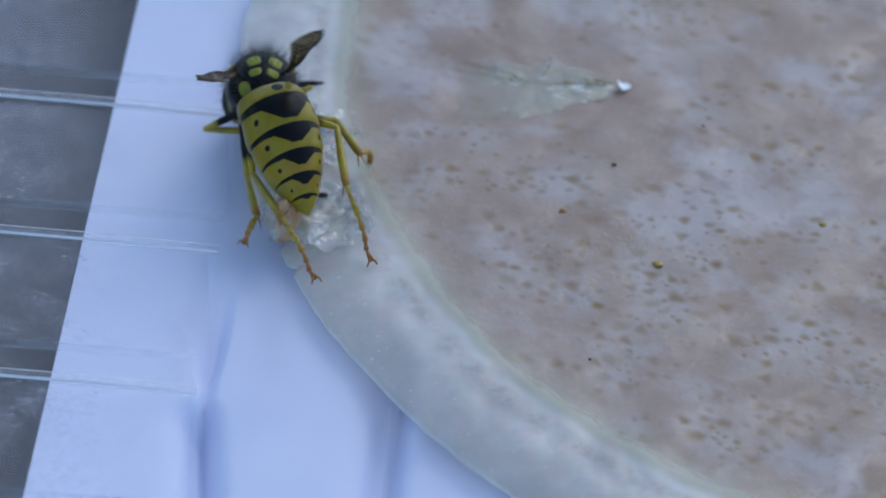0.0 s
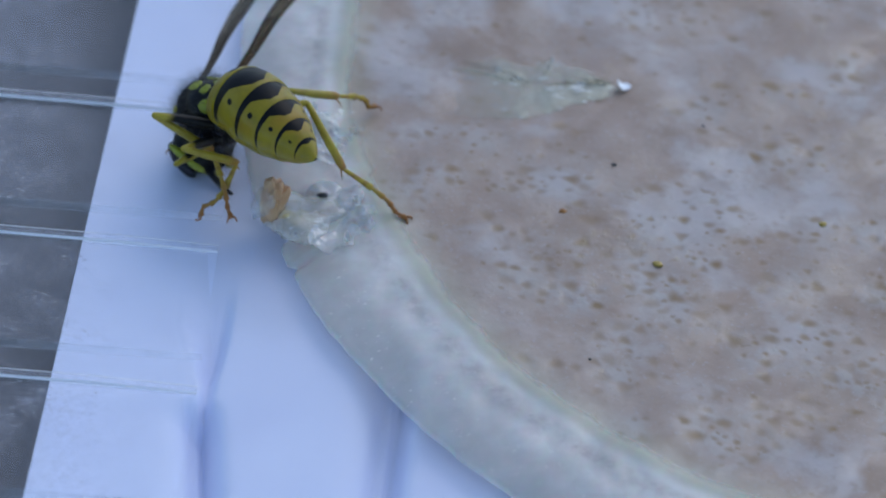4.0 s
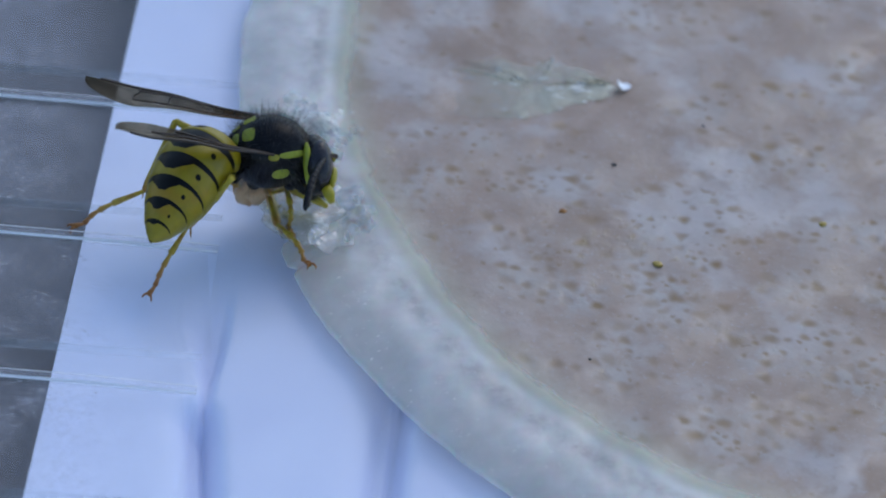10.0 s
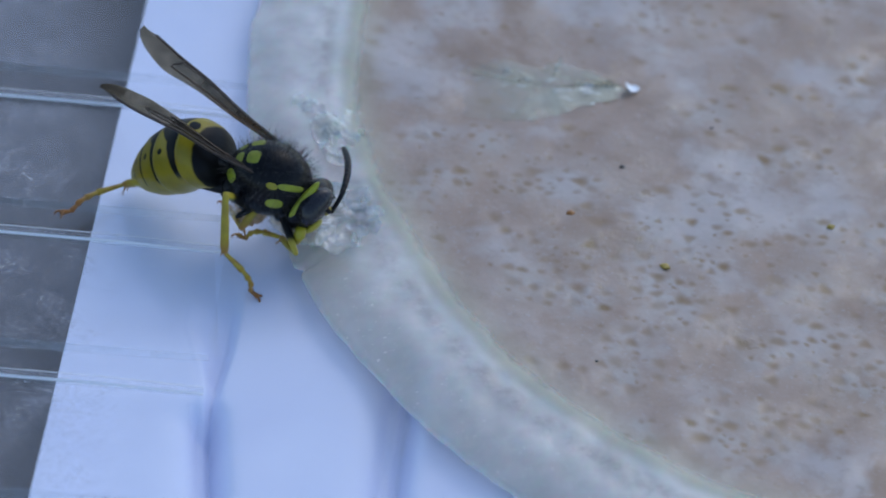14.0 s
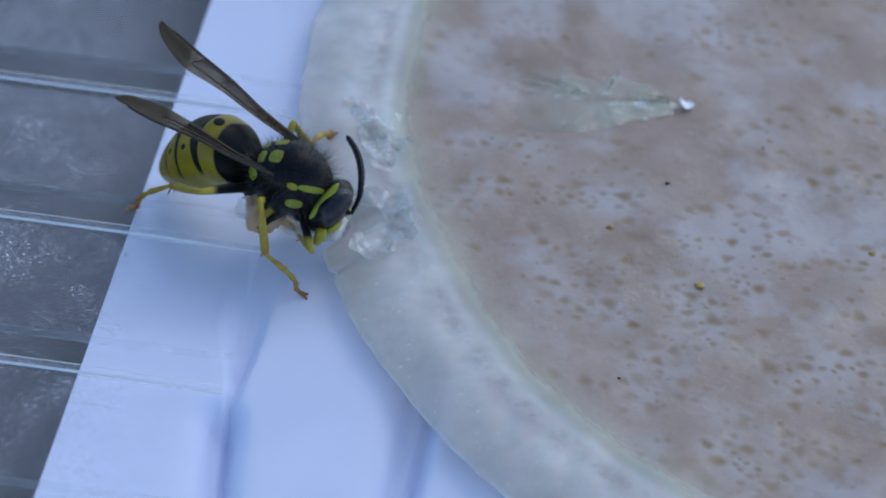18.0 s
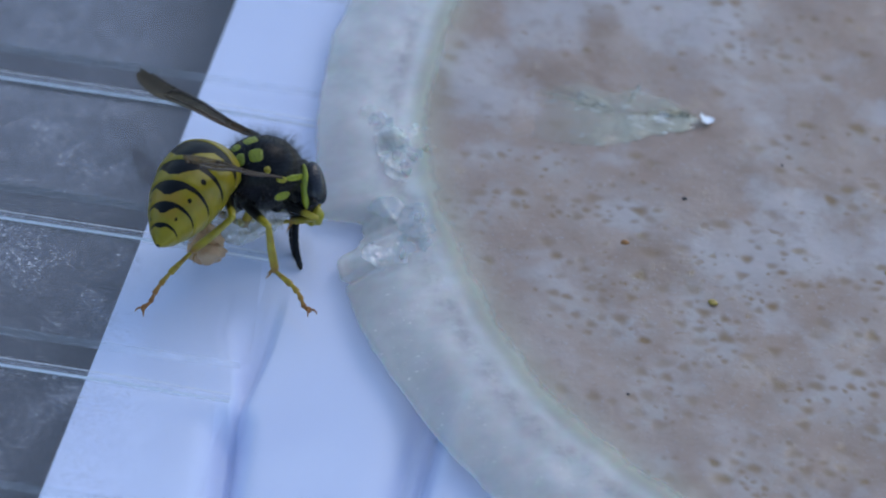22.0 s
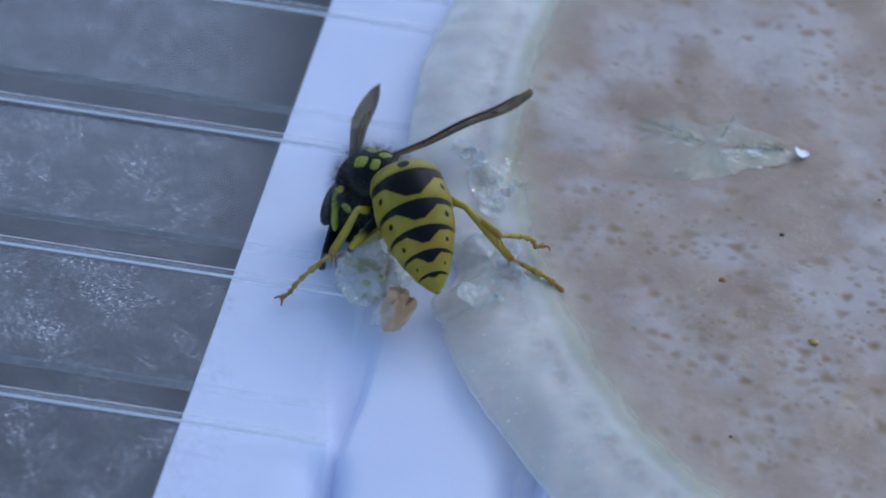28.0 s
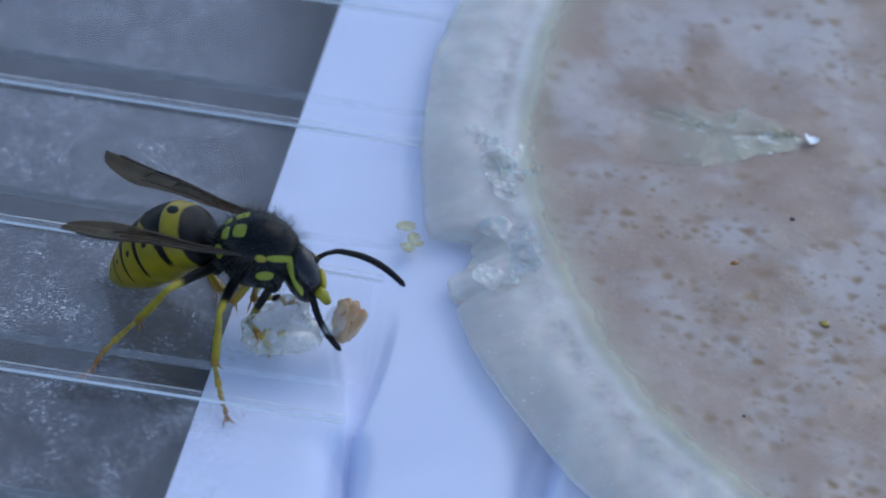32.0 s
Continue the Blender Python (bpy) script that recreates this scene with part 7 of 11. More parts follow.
        (26, pose(0.00028, -0.00031, -0.00082, -8.4, -25.5, -22.8)), (26.5, pose(0.00028, -0.00035, -0.00080, -15.8, -17.3, 2.9)),
        (27, pose(0.00026, -0.00039, -0.00074, -19.9, -9.4, 27.5)), (27.5, pose(0.00024, -0.00042, -0.00063, -21.3, -3.1, 52.1)),
        (27.75, pose(0.00021, -0.00047, -0.00048, -20.6, 0.7, 77.2)), (28, pose(0.00021, -0.00047, -0.00048, -20.6, 0.7, 77.2)),
        (28.5, pose(0.00083, 0.00032, -0.00160, -28.4, -16.7, 12.8)), (29, pose(0.00141, 0.00074, -0.00187, 3.4, -13.6, -60.4)),
        (29.5, pose(0.00110, 0.00055, -0.00176, 8.3, -11.5, -68.1)), (30, pose(0.00082, 0.00037, -0.00159, 10.4, -10.6, -75.8)),
        (30.5, pose(0.00118, 0.00059, -0.00180, 20.4, -12.4, -66.4)), (31, pose(0.00157, 0.00082, -0.00190, 29.0, -15.8, -57.1)),
        (31.5, pose(0.00131, 0.00066, -0.00185, 29.2, -13.2, -62.8)), (32, pose(0.00106, 0.00051, -0.00174, 28.0, -11.3, -68.7)),
    ])
    walk(MOVING["leg_LM"], [
        (0, pose(-0.00060, 0.00080, -0.00135, 0.0, 74.9, -145.3)), (0.5, pose(-0.00060, 0.00080, -0.00135, -69.4, 58.8, 139.8)),
        (1, pose(-0.00060, 0.00080, -0.00135, -80.5, 30.4, 122.8)), (1.5, pose(-0.00060, 0.00080, -0.00135, -79.6, 20.5, 125.7)),
        (2, pose(-0.00060, 0.00080, -0.00135, -79.3, 10.5, 128.2)), (2.5, pose(-0.00060, 0.00080, -0.00135, -80.2, 5.8, 118.4)),
        (3, pose(-0.00060, 0.00080, -0.00135, -80.3, 0.9, 108.8)), (3.5, pose(-0.00060, 0.00080, -0.00135, -79.7, 3.1, 117.5)),
        (4, pose(-0.00060, 0.00080, -0.00135, -78.8, 5.3, 126.2)), (4.5, pose(-0.00060, 0.00080, -0.00135, -77.6, 7.3, 135.0)),
        (5, pose(-0.00060, 0.00080, -0.00135, -76.0, 9.2, 143.9)), (5.5, pose(-0.00060, 0.00080, -0.00135, -74.2, 10.8, 152.9)),
        (6, pose(-0.00060, 0.00080, -0.00135, -72.1, 12.2, 161.9)), (6.5, pose(-0.00060, 0.00080, -0.00135, -81.3, 18.0, 124.2)),
        (7, pose(-0.00060, 0.00080, -0.00135, -91.9, 16.5, 85.7)), (7.5, pose(-0.00060, 0.00080, -0.00135, -98.7, -4.5, 138.6)),
        (8, pose(-0.00060, 0.00080, -0.00135, -128.9, -21.8, -166.0)), (8.5, pose(-0.00060, 0.00080, -0.00135, -129.1, -26.6, -165.4)),
        (9, pose(-0.00060, 0.00080, -0.00135, -129.3, -31.4, -164.7)), (9.5, pose(-0.00060, 0.00080, -0.00135, -127.6, -33.4, -167.9)),
        (10, pose(-0.00060, 0.00080, -0.00135, -125.7, -35.4, -171.2)), (10.5, pose(-0.00060, 0.00080, -0.00135, -125.3, -35.4, -171.9)),
        (11, pose(-0.00060, 0.00080, -0.00135, -125.0, -35.3, -172.5)), (11.5, pose(-0.00060, 0.00080, -0.00135, -118.6, -10.4, 172.0)),
        (12, pose(-0.00060, 0.00080, -0.00135, -118.9, 15.2, 159.0)), (12.5, pose(-0.00060, 0.00080, -0.00135, -119.8, 17.8, 156.0)),
        (13, pose(-0.00060, 0.00080, -0.00135, -120.9, 20.3, 152.9)), (13.5, pose(-0.00060, 0.00080, -0.00135, -118.7, -4.3, 163.6)),
        (14, pose(-0.00060, 0.00080, -0.00135, -121.4, -28.7, 175.0)), (14.5, pose(-0.00060, 0.00080, -0.00135, -115.1, -32.8, 162.5)),
        (15, pose(-0.00060, 0.00080, -0.00135, -107.6, -35.5, 148.9)), (15.5, pose(-0.00060, 0.00080, -0.00135, -99.4, -36.6, 134.7)),
        (16, pose(-0.00060, 0.00080, -0.00135, -91.1, -36.0, 120.5)), (16.5, pose(-0.00060, 0.00080, -0.00135, -83.4, -33.8, 106.7)),
        (17, pose(-0.00060, 0.00080, -0.00135, -76.7, -30.1, 93.8)), (17.5, pose(-0.00060, 0.00080, -0.00135, -78.6, -40.1, 96.5)),
        (18, pose(-0.00060, 0.00080, -0.00135, -81.5, -50.0, 100.1)), (18.5, pose(-0.00060, 0.00080, -0.00135, -95.3, -19.9, 136.7)),
        (19, pose(-0.00060, 0.00080, -0.00135, -88.4, 14.9, 160.0)), (19.5, pose(-0.00060, 0.00080, -0.00135, -89.1, 16.9, 157.9)),
        (20, pose(-0.00060, 0.00080, -0.00135, -89.8, 18.9, 155.7)), (20.5, pose(-0.00060, 0.00080, -0.00135, -91.1, 21.2, 152.0)),
        (21, pose(-0.00060, 0.00080, -0.00135, -92.6, 23.5, 148.2)), (21.5, pose(-0.00060, 0.00080, -0.00135, -92.5, 23.3, 148.5)),
        (22, pose(-0.00060, 0.00080, -0.00135, -92.4, 23.0, 148.8)), (22.5, pose(-0.00060, 0.00080, -0.00135, -103.7, 28.6, 126.4)),
        (23, pose(-0.00060, 0.00080, -0.00135, -117.1, 30.3, 102.5)), (23.5, pose(-0.00060, 0.00080, -0.00135, -107.4, 24.8, 128.1)),
        (24, pose(-0.00060, 0.00080, -0.00135, -101.8, 15.4, 150.8)), (24.5, pose(-0.00060, 0.00080, -0.00135, -98.1, 22.2, 160.9)),
        (25, pose(-0.00060, 0.00080, -0.00135, -92.9, 28.3, 171.9)), (25.5, pose(-0.00060, 0.00080, -0.00135, -96.3, 19.9, 162.1)),
        (26, pose(-0.00060, 0.00080, -0.00135, -98.0, 11.0, 153.2)), (26.5, pose(-0.00060, 0.00080, -0.00135, -98.3, 1.9, 144.9)),
        (27, pose(-0.00060, 0.00080, -0.00135, -97.2, -7.3, 136.7)), (27.5, pose(-0.00060, 0.00080, -0.00135, -94.8, -16.3, 128.2)),
        (27.75, pose(-0.00060, 0.00080, -0.00135, -90.9, -24.9, 118.8)), (28, pose(-0.00060, 0.00080, -0.00135, -90.9, -24.9, 118.8)),
        (28.5, pose(-0.00060, 0.00080, -0.00135, -92.9, -5.3, 140.0)), (29, pose(-0.00060, 0.00080, -0.00135, -87.6, 14.9, 159.8)),
        (29.5, pose(-0.00060, 0.00080, -0.00135, -88.2, 16.0, 157.7)), (30, pose(-0.00060, 0.00080, -0.00135, -88.8, 17.1, 155.6)),
        (30.5, pose(-0.00060, 0.00080, -0.00135, -88.1, 16.0, 158.1)), (31, pose(-0.00060, 0.00080, -0.00135, -87.5, 14.9, 160.6)),
        (31.5, pose(-0.00060, 0.00080, -0.00135, -87.9, 15.4, 159.1)), (32, pose(-0.00060, 0.00080, -0.00135, -88.3, 15.8, 157.6)),
    ])
    walk(MOVING["tibia_LM"], [
        (0, pose(0.00290, 0.00000, 0.00000, 33.0, -37.1, -21.1)), (0.5, pose(0.00290, 0.00000, 0.00000, 38.3, -23.8, 0.0)),
        (1, pose(0.00290, 0.00000, 0.00000, 38.9, -8.9, 23.3)), (1.5, pose(0.00290, 0.00000, 0.00000, 40.3, 1.1, 31.3)),
        (2, pose(0.00290, 0.00000, 0.00000, 41.5, 10.8, 40.0)), (2.5, pose(0.00290, 0.00000, -0.00000, 37.2, 29.1, 96.7)),
        (3, pose(0.00290, -0.00000, 0.00000, 44.7, 37.5, 164.4)), (3.5, pose(0.00290, 0.00000, 0.00000, 37.9, 11.8, 153.3)),
        (4, pose(0.00290, -0.00000, -0.00000, 35.0, -12.8, 140.7)), (4.5, pose(0.00290, 0.00000, -0.00000, 37.6, -34.5, 121.8)),
        (5, pose(0.00290, -0.00000, 0.00000, 52.9, -48.8, 89.3)), (5.5, pose(0.00290, -0.00000, -0.00000, 78.3, -47.8, 46.8)),
        (6, pose(0.00290, 0.00000, -0.00000, 92.1, -33.2, 14.9)), (6.5, pose(0.00290, -0.00000, 0.00000, -5.2, -55.4, 106.0)),
        (7, pose(0.00290, 0.00000, -0.00000, -59.3, -0.8, 141.3)), (7.5, pose(0.00290, 0.00000, -0.00000, -42.7, -24.2, 142.2)),
        (8, pose(0.00290, 0.00000, 0.00000, -45.1, -40.3, 166.3)), (8.5, pose(0.00290, 0.00000, 0.00000, -52.3, -37.6, 168.0)),
        (9, pose(0.00290, 0.00000, 0.00000, -58.1, -34.8, 169.7)), (9.5, pose(0.00290, 0.00000, -0.00000, -64.9, -32.7, 171.1)),
        (10, pose(0.00290, 0.00000, 0.00000, -70.2, -30.6, 172.4)), (10.5, pose(0.00290, -0.00000, -0.00000, -74.1, -30.4, 172.5)),
        (11, pose(0.00290, 0.00000, -0.00000, -77.4, -30.2, 172.6)), (11.5, pose(0.00290, 0.00000, 0.00000, -91.8, -36.9, 165.9)),
        (12, pose(0.00290, 0.00000, 0.00000, -107.8, -39.0, 161.6)), (12.5, pose(0.00290, 0.00000, -0.00000, -110.3, -37.4, 161.6)),
        (13, pose(0.00290, 0.00000, -0.00000, -112.0, -35.6, 161.6)), (13.5, pose(0.00290, -0.00000, 0.00000, -101.1, -32.0, 167.6)),
        (14, pose(0.00290, -0.00000, -0.00000, -92.7, -25.7, 175.0)), (14.5, pose(0.00290, -0.00000, -0.00000, -94.4, -7.5, 162.5)),
        (15, pose(0.00290, 0.00000, -0.00000, -103.5, 9.5, 149.4)), (15.5, pose(0.00290, 0.00000, 0.00000, -120.7, 23.2, 132.9)),
        (16, pose(0.00290, -0.00000, 0.00000, -146.2, 30.9, 111.6)), (16.5, pose(0.00290, 0.00000, 0.00000, -176.6, 30.0, 88.2)),
        (17, pose(0.00290, 0.00000, -0.00000, 154.1, 20.6, 68.7)), (17.5, pose(0.00290, 0.00000, 0.00000, 153.8, 29.1, 89.1)),
        (18, pose(0.00290, 0.00000, -0.00000, 158.7, 34.6, 112.1)), (18.5, pose(0.00290, 0.00000, -0.00000, -142.8, 17.8, 146.0)),
        (19, pose(0.00290, 0.00000, -0.00000, -116.8, -26.4, 142.7)), (19.5, pose(0.00290, 0.00000, -0.00000, -111.5, -26.0, 142.9)),
        (20, pose(0.00290, -0.00000, 0.00000, -107.3, -25.4, 143.1)), (20.5, pose(0.00290, -0.00000, -0.00000, -105.3, -21.6, 146.9)),
        (21, pose(0.00290, 0.00000, -0.00000, -102.7, -17.4, 150.2)), (21.5, pose(0.00290, 0.00000, 0.00000, -97.4, -17.7, 149.9)),
        (22, pose(0.00290, -0.00000, -0.00000, -93.1, -17.9, 149.7)), (22.5, pose(0.00290, 0.00000, 0.00000, -101.6, -13.0, 153.7)),
        (23, pose(0.00290, -0.00000, -0.00000, -107.0, -5.3, 157.8)), (23.5, pose(0.00290, 0.00000, -0.00000, -88.9, -22.7, 146.8)),
        (24, pose(0.00290, 0.00000, 0.00000, -61.0, -31.1, 132.5)), (24.5, pose(0.00290, -0.00000, -0.00000, -57.8, -27.4, 140.8)),
        (25, pose(0.00290, 0.00000, 0.00000, -58.6, -24.8, 149.7)), (25.5, pose(0.00290, -0.00000, -0.00000, -62.9, -8.5, 154.2)),
        (26, pose(0.00290, 0.00000, -0.00000, -68.0, 7.7, 157.5)), (26.5, pose(0.00290, 0.00000, 0.00000, -74.6, 23.6, 159.4)),
        (27, pose(0.00290, 0.00000, 0.00000, -84.0, 39.0, 159.2)), (27.5, pose(0.00290, 0.00000, -0.00000, -99.0, 53.3, 154.7)),
        (27.75, pose(0.00290, 0.00000, -0.00000, -125.9, 65.0, 140.2)), (28, pose(0.00290, 0.00000, -0.00000, -125.9, 65.0, 140.2)),
        (28.5, pose(0.00290, 0.00000, 0.00000, -90.3, 20.7, 158.5)), (29, pose(0.00290, 0.00000, 0.00000, -79.0, -25.6, 142.8)),
        (29.5, pose(0.00290, 0.00000, -0.00000, -80.8, -23.0, 145.6)), (30, pose(0.00290, -0.00000, 0.00000, -81.6, -20.2, 148.2)),
        (30.5, pose(0.00290, 0.00000, -0.00000, -78.5, -23.7, 144.9)), (31, pose(0.00290, 0.00000, -0.00000, -75.8, -26.8, 141.4)),
        (31.5, pose(0.00290, -0.00000, -0.00000, -77.8, -24.8, 143.7)), (32, pose(0.00290, 0.00000, -0.00000, -79.0, -22.6, 146.0)),
    ])
    walk(MOVING["tarsus_LM"], [
        (0, pose(0.00506, -0.00083, 0.00175, 50.7, -34.5, -56.7)), (0.267, pose(0.00531, -0.00042, 0.00146, 32.0, -11.1, -10.4)),
        (0.5, pose(0.00555, 0.00000, 0.00117, 35.0, 17.6, 28.7)), (0.733, pose(0.00554, 0.00057, 0.00081, 19.1, 33.2, 81.9)),
        (1, pose(0.00553, 0.00113, 0.00045, 27.3, 53.4, 147.9)), (1.5, pose(0.00538, 0.00151, -0.00006, 28.4, 56.7, 167.7)),
        (2, pose(0.00508, 0.00183, -0.00055, 30.2, 59.0, -171.8)), (2.5, pose(0.00260, 0.00252, -0.00141, -128.4, 78.0, 27.3)),
        (3, pose(0.00068, 0.00062, -0.00177, -116.6, 35.8, 26.4)), (3.5, pose(0.00036, 0.00128, -0.00059, -95.0, 50.2, 29.6)),
        (4, pose(0.00071, 0.00179, 0.00064, -68.4, 63.6, 39.9)), (4.5, pose(0.00164, 0.00203, 0.00164, -27.5, 73.2, 69.8)),
        (5, pose(0.00292, 0.00191, 0.00218, 26.8, 71.7, 118.1)), (5.5, pose(0.00423, 0.00142, 0.00215, 53.3, 60.8, 141.5)),
        (6, pose(0.00524, 0.00062, 0.00159, 62.1, 47.3, 149.1)), (6.267, pose(0.00385, 0.00110, 0.00199, -2.1, 68.4, 82.7)),
        (6.5, pose(0.00245, 0.00158, 0.00239, -59.7, 44.4, 22.8)), (6.733, pose(0.00154, 0.00170, 0.00121, -62.9, 6.0, 15.9)),
        (7, pose(0.00064, 0.00181, 0.00004, -61.6, -32.5, 10.1)), (7.267, pose(0.00072, 0.00172, 0.00061, -45.9, 1.9, 21.1)),
        (7.5, pose(0.00081, 0.00162, 0.00119, -20.4, 30.7, 43.8)), (7.733, pose(0.00078, 0.00107, 0.00153, 14.3, 39.5, 90.2)),
        (8, pose(0.00075, 0.00052, 0.00187, 45.2, 25.3, 133.1)), (8.5, pose(0.00065, 0.00048, 0.00177, 53.1, 26.8, 140.2)),
        (9, pose(0.00056, 0.00043, 0.00166, 64.9, 28.5, 147.3)), (9.5, pose(0.00049, 0.00038, 0.00157, 80.7, 31.5, 150.7)),
        (10, pose(0.00043, 0.00033, 0.00148, 99.7, 34.6, 154.3)), (10.5, pose(0.00042, 0.00033, 0.00147, 118.7, 35.1, 154.5)),
        (11, pose(0.00041, 0.00032, 0.00146, 136.4, 35.5, 154.7)), (11.5, pose(0.00065, 0.00056, 0.00174, 153.5, 35.3, 129.1)),
        (12, pose(0.00076, 0.00071, 0.00183, 167.7, 35.3, 103.5)), (12.5, pose(0.00071, 0.00073, 0.00176, 177.8, 36.4, 103.7)),
        (13, pose(0.00066, 0.00075, 0.00169, -174.4, 37.3, 103.9)), (13.5, pose(0.00050, 0.00053, 0.00154, -172.1, 39.2, 129.0)),
        (14, pose(0.00030, 0.00023, 0.00126, -169.6, 41.7, 155.1)), (14.5, pose(0.00016, 0.00086, 0.00038, 176.3, 51.8, 137.0)),
        (15, pose(0.00044, 0.00145, -0.00048, 152.5, 56.5, 111.3)), (15.5, pose(0.00109, 0.00195, -0.00114, 126.2, 53.5, 84.7)),
        (16, pose(0.00199, 0.00231, -0.00149, 106.5, 44.5, 66.0)), (16.5, pose(0.00298, 0.00251, -0.00145, 92.9, 32.2, 55.3)),
        (17, pose(0.00388, 0.00253, -0.00102, 80.2, 18.6, 49.7)), (17.5, pose(0.00294, 0.00253, -0.00141, 82.8, 26.6, 61.1)),
        (18, pose(0.00200, 0.00221, -0.00165, 87.4, 33.6, 74.0)), (18.5, pose(0.00061, 0.00154, -0.00089, 132.3, 57.0, 78.0)),
        (19, pose(0.00083, 0.00157, 0.00129, -153.5, 64.1, 110.4)), (19.5, pose(0.00082, 0.00157, 0.00127, -151.2, 64.6, 108.7)),
        (20, pose(0.00081, 0.00157, 0.00125, -149.8, 65.0, 107.0)), (20.5, pose(0.00064, 0.00147, 0.00107, -138.6, 66.9, 118.1)),
        (21, pose(0.00050, 0.00138, 0.00087, -126.7, 67.6, 130.6)), (21.5, pose(0.00051, 0.00138, 0.00088, -128.0, 67.4, 129.7)),
        (22, pose(0.00052, 0.00139, 0.00089, -129.0, 67.3, 128.8)), (22.5, pose(0.00037, 0.00125, 0.00065, -177.6, 8.1, 75.5)),
        (23, pose(0.00023, 0.00109, 0.00027, 151.1, -55.6, 96.5)), (23.5, pose(0.00066, 0.00146, 0.00112, -168.2, -48.1, 68.8)),
        (24, pose(0.00122, 0.00183, 0.00150, -150.0, -31.1, 63.2)), (24.5, pose(0.00090, 0.00163, 0.00134, -150.8, -39.4, 58.2)),
        (25, pose(0.00063, 0.00133, 0.00122, -151.3, -47.3, 49.9)), (25.5, pose(0.00032, 0.00125, 0.00043, 175.2, -30.7, 76.0)),
        (26, pose(0.00024, 0.00110, -0.00039, 148.9, -9.4, 90.6)), (26.5, pose(0.00041, 0.00093, -0.00116, 128.2, 13.9, 97.3)),
        (27, pose(0.00079, 0.00080, -0.00183, 109.2, 37.0, 95.1)), (27.5, pose(0.00133, 0.00074, -0.00233, 81.0, 55.7, 75.8)),
        (27.75, pose(0.00196, 0.00078, -0.00263, 34.2, 58.3, 32.3)), (28, pose(0.00196, 0.00078, -0.00263, 34.2, 58.3, 32.3)),
        (28.5, pose(0.00038, 0.00099, -0.00102, 97.0, 73.0, 71.7)), (29, pose(0.00082, 0.00158, 0.00125, 174.1, 64.8, 112.3)),
        (29.5, pose(0.00070, 0.00151, 0.00113, -167.4, 65.2, 121.2)), (30, pose(0.00059, 0.00143, 0.00100, -151.5, 65.1, 130.2)),
        (30.5, pose(0.00073, 0.00153, 0.00116, -155.7, 65.5, 118.7)), (31, pose(0.00088, 0.00162, 0.00131, -160.5, 65.1, 107.2)),
        (31.5, pose(0.00078, 0.00156, 0.00121, -149.8, 65.0, 115.0)), (32, pose(0.00068, 0.00150, 0.00111, -140.6, 64.6, 122.7)),
    ])
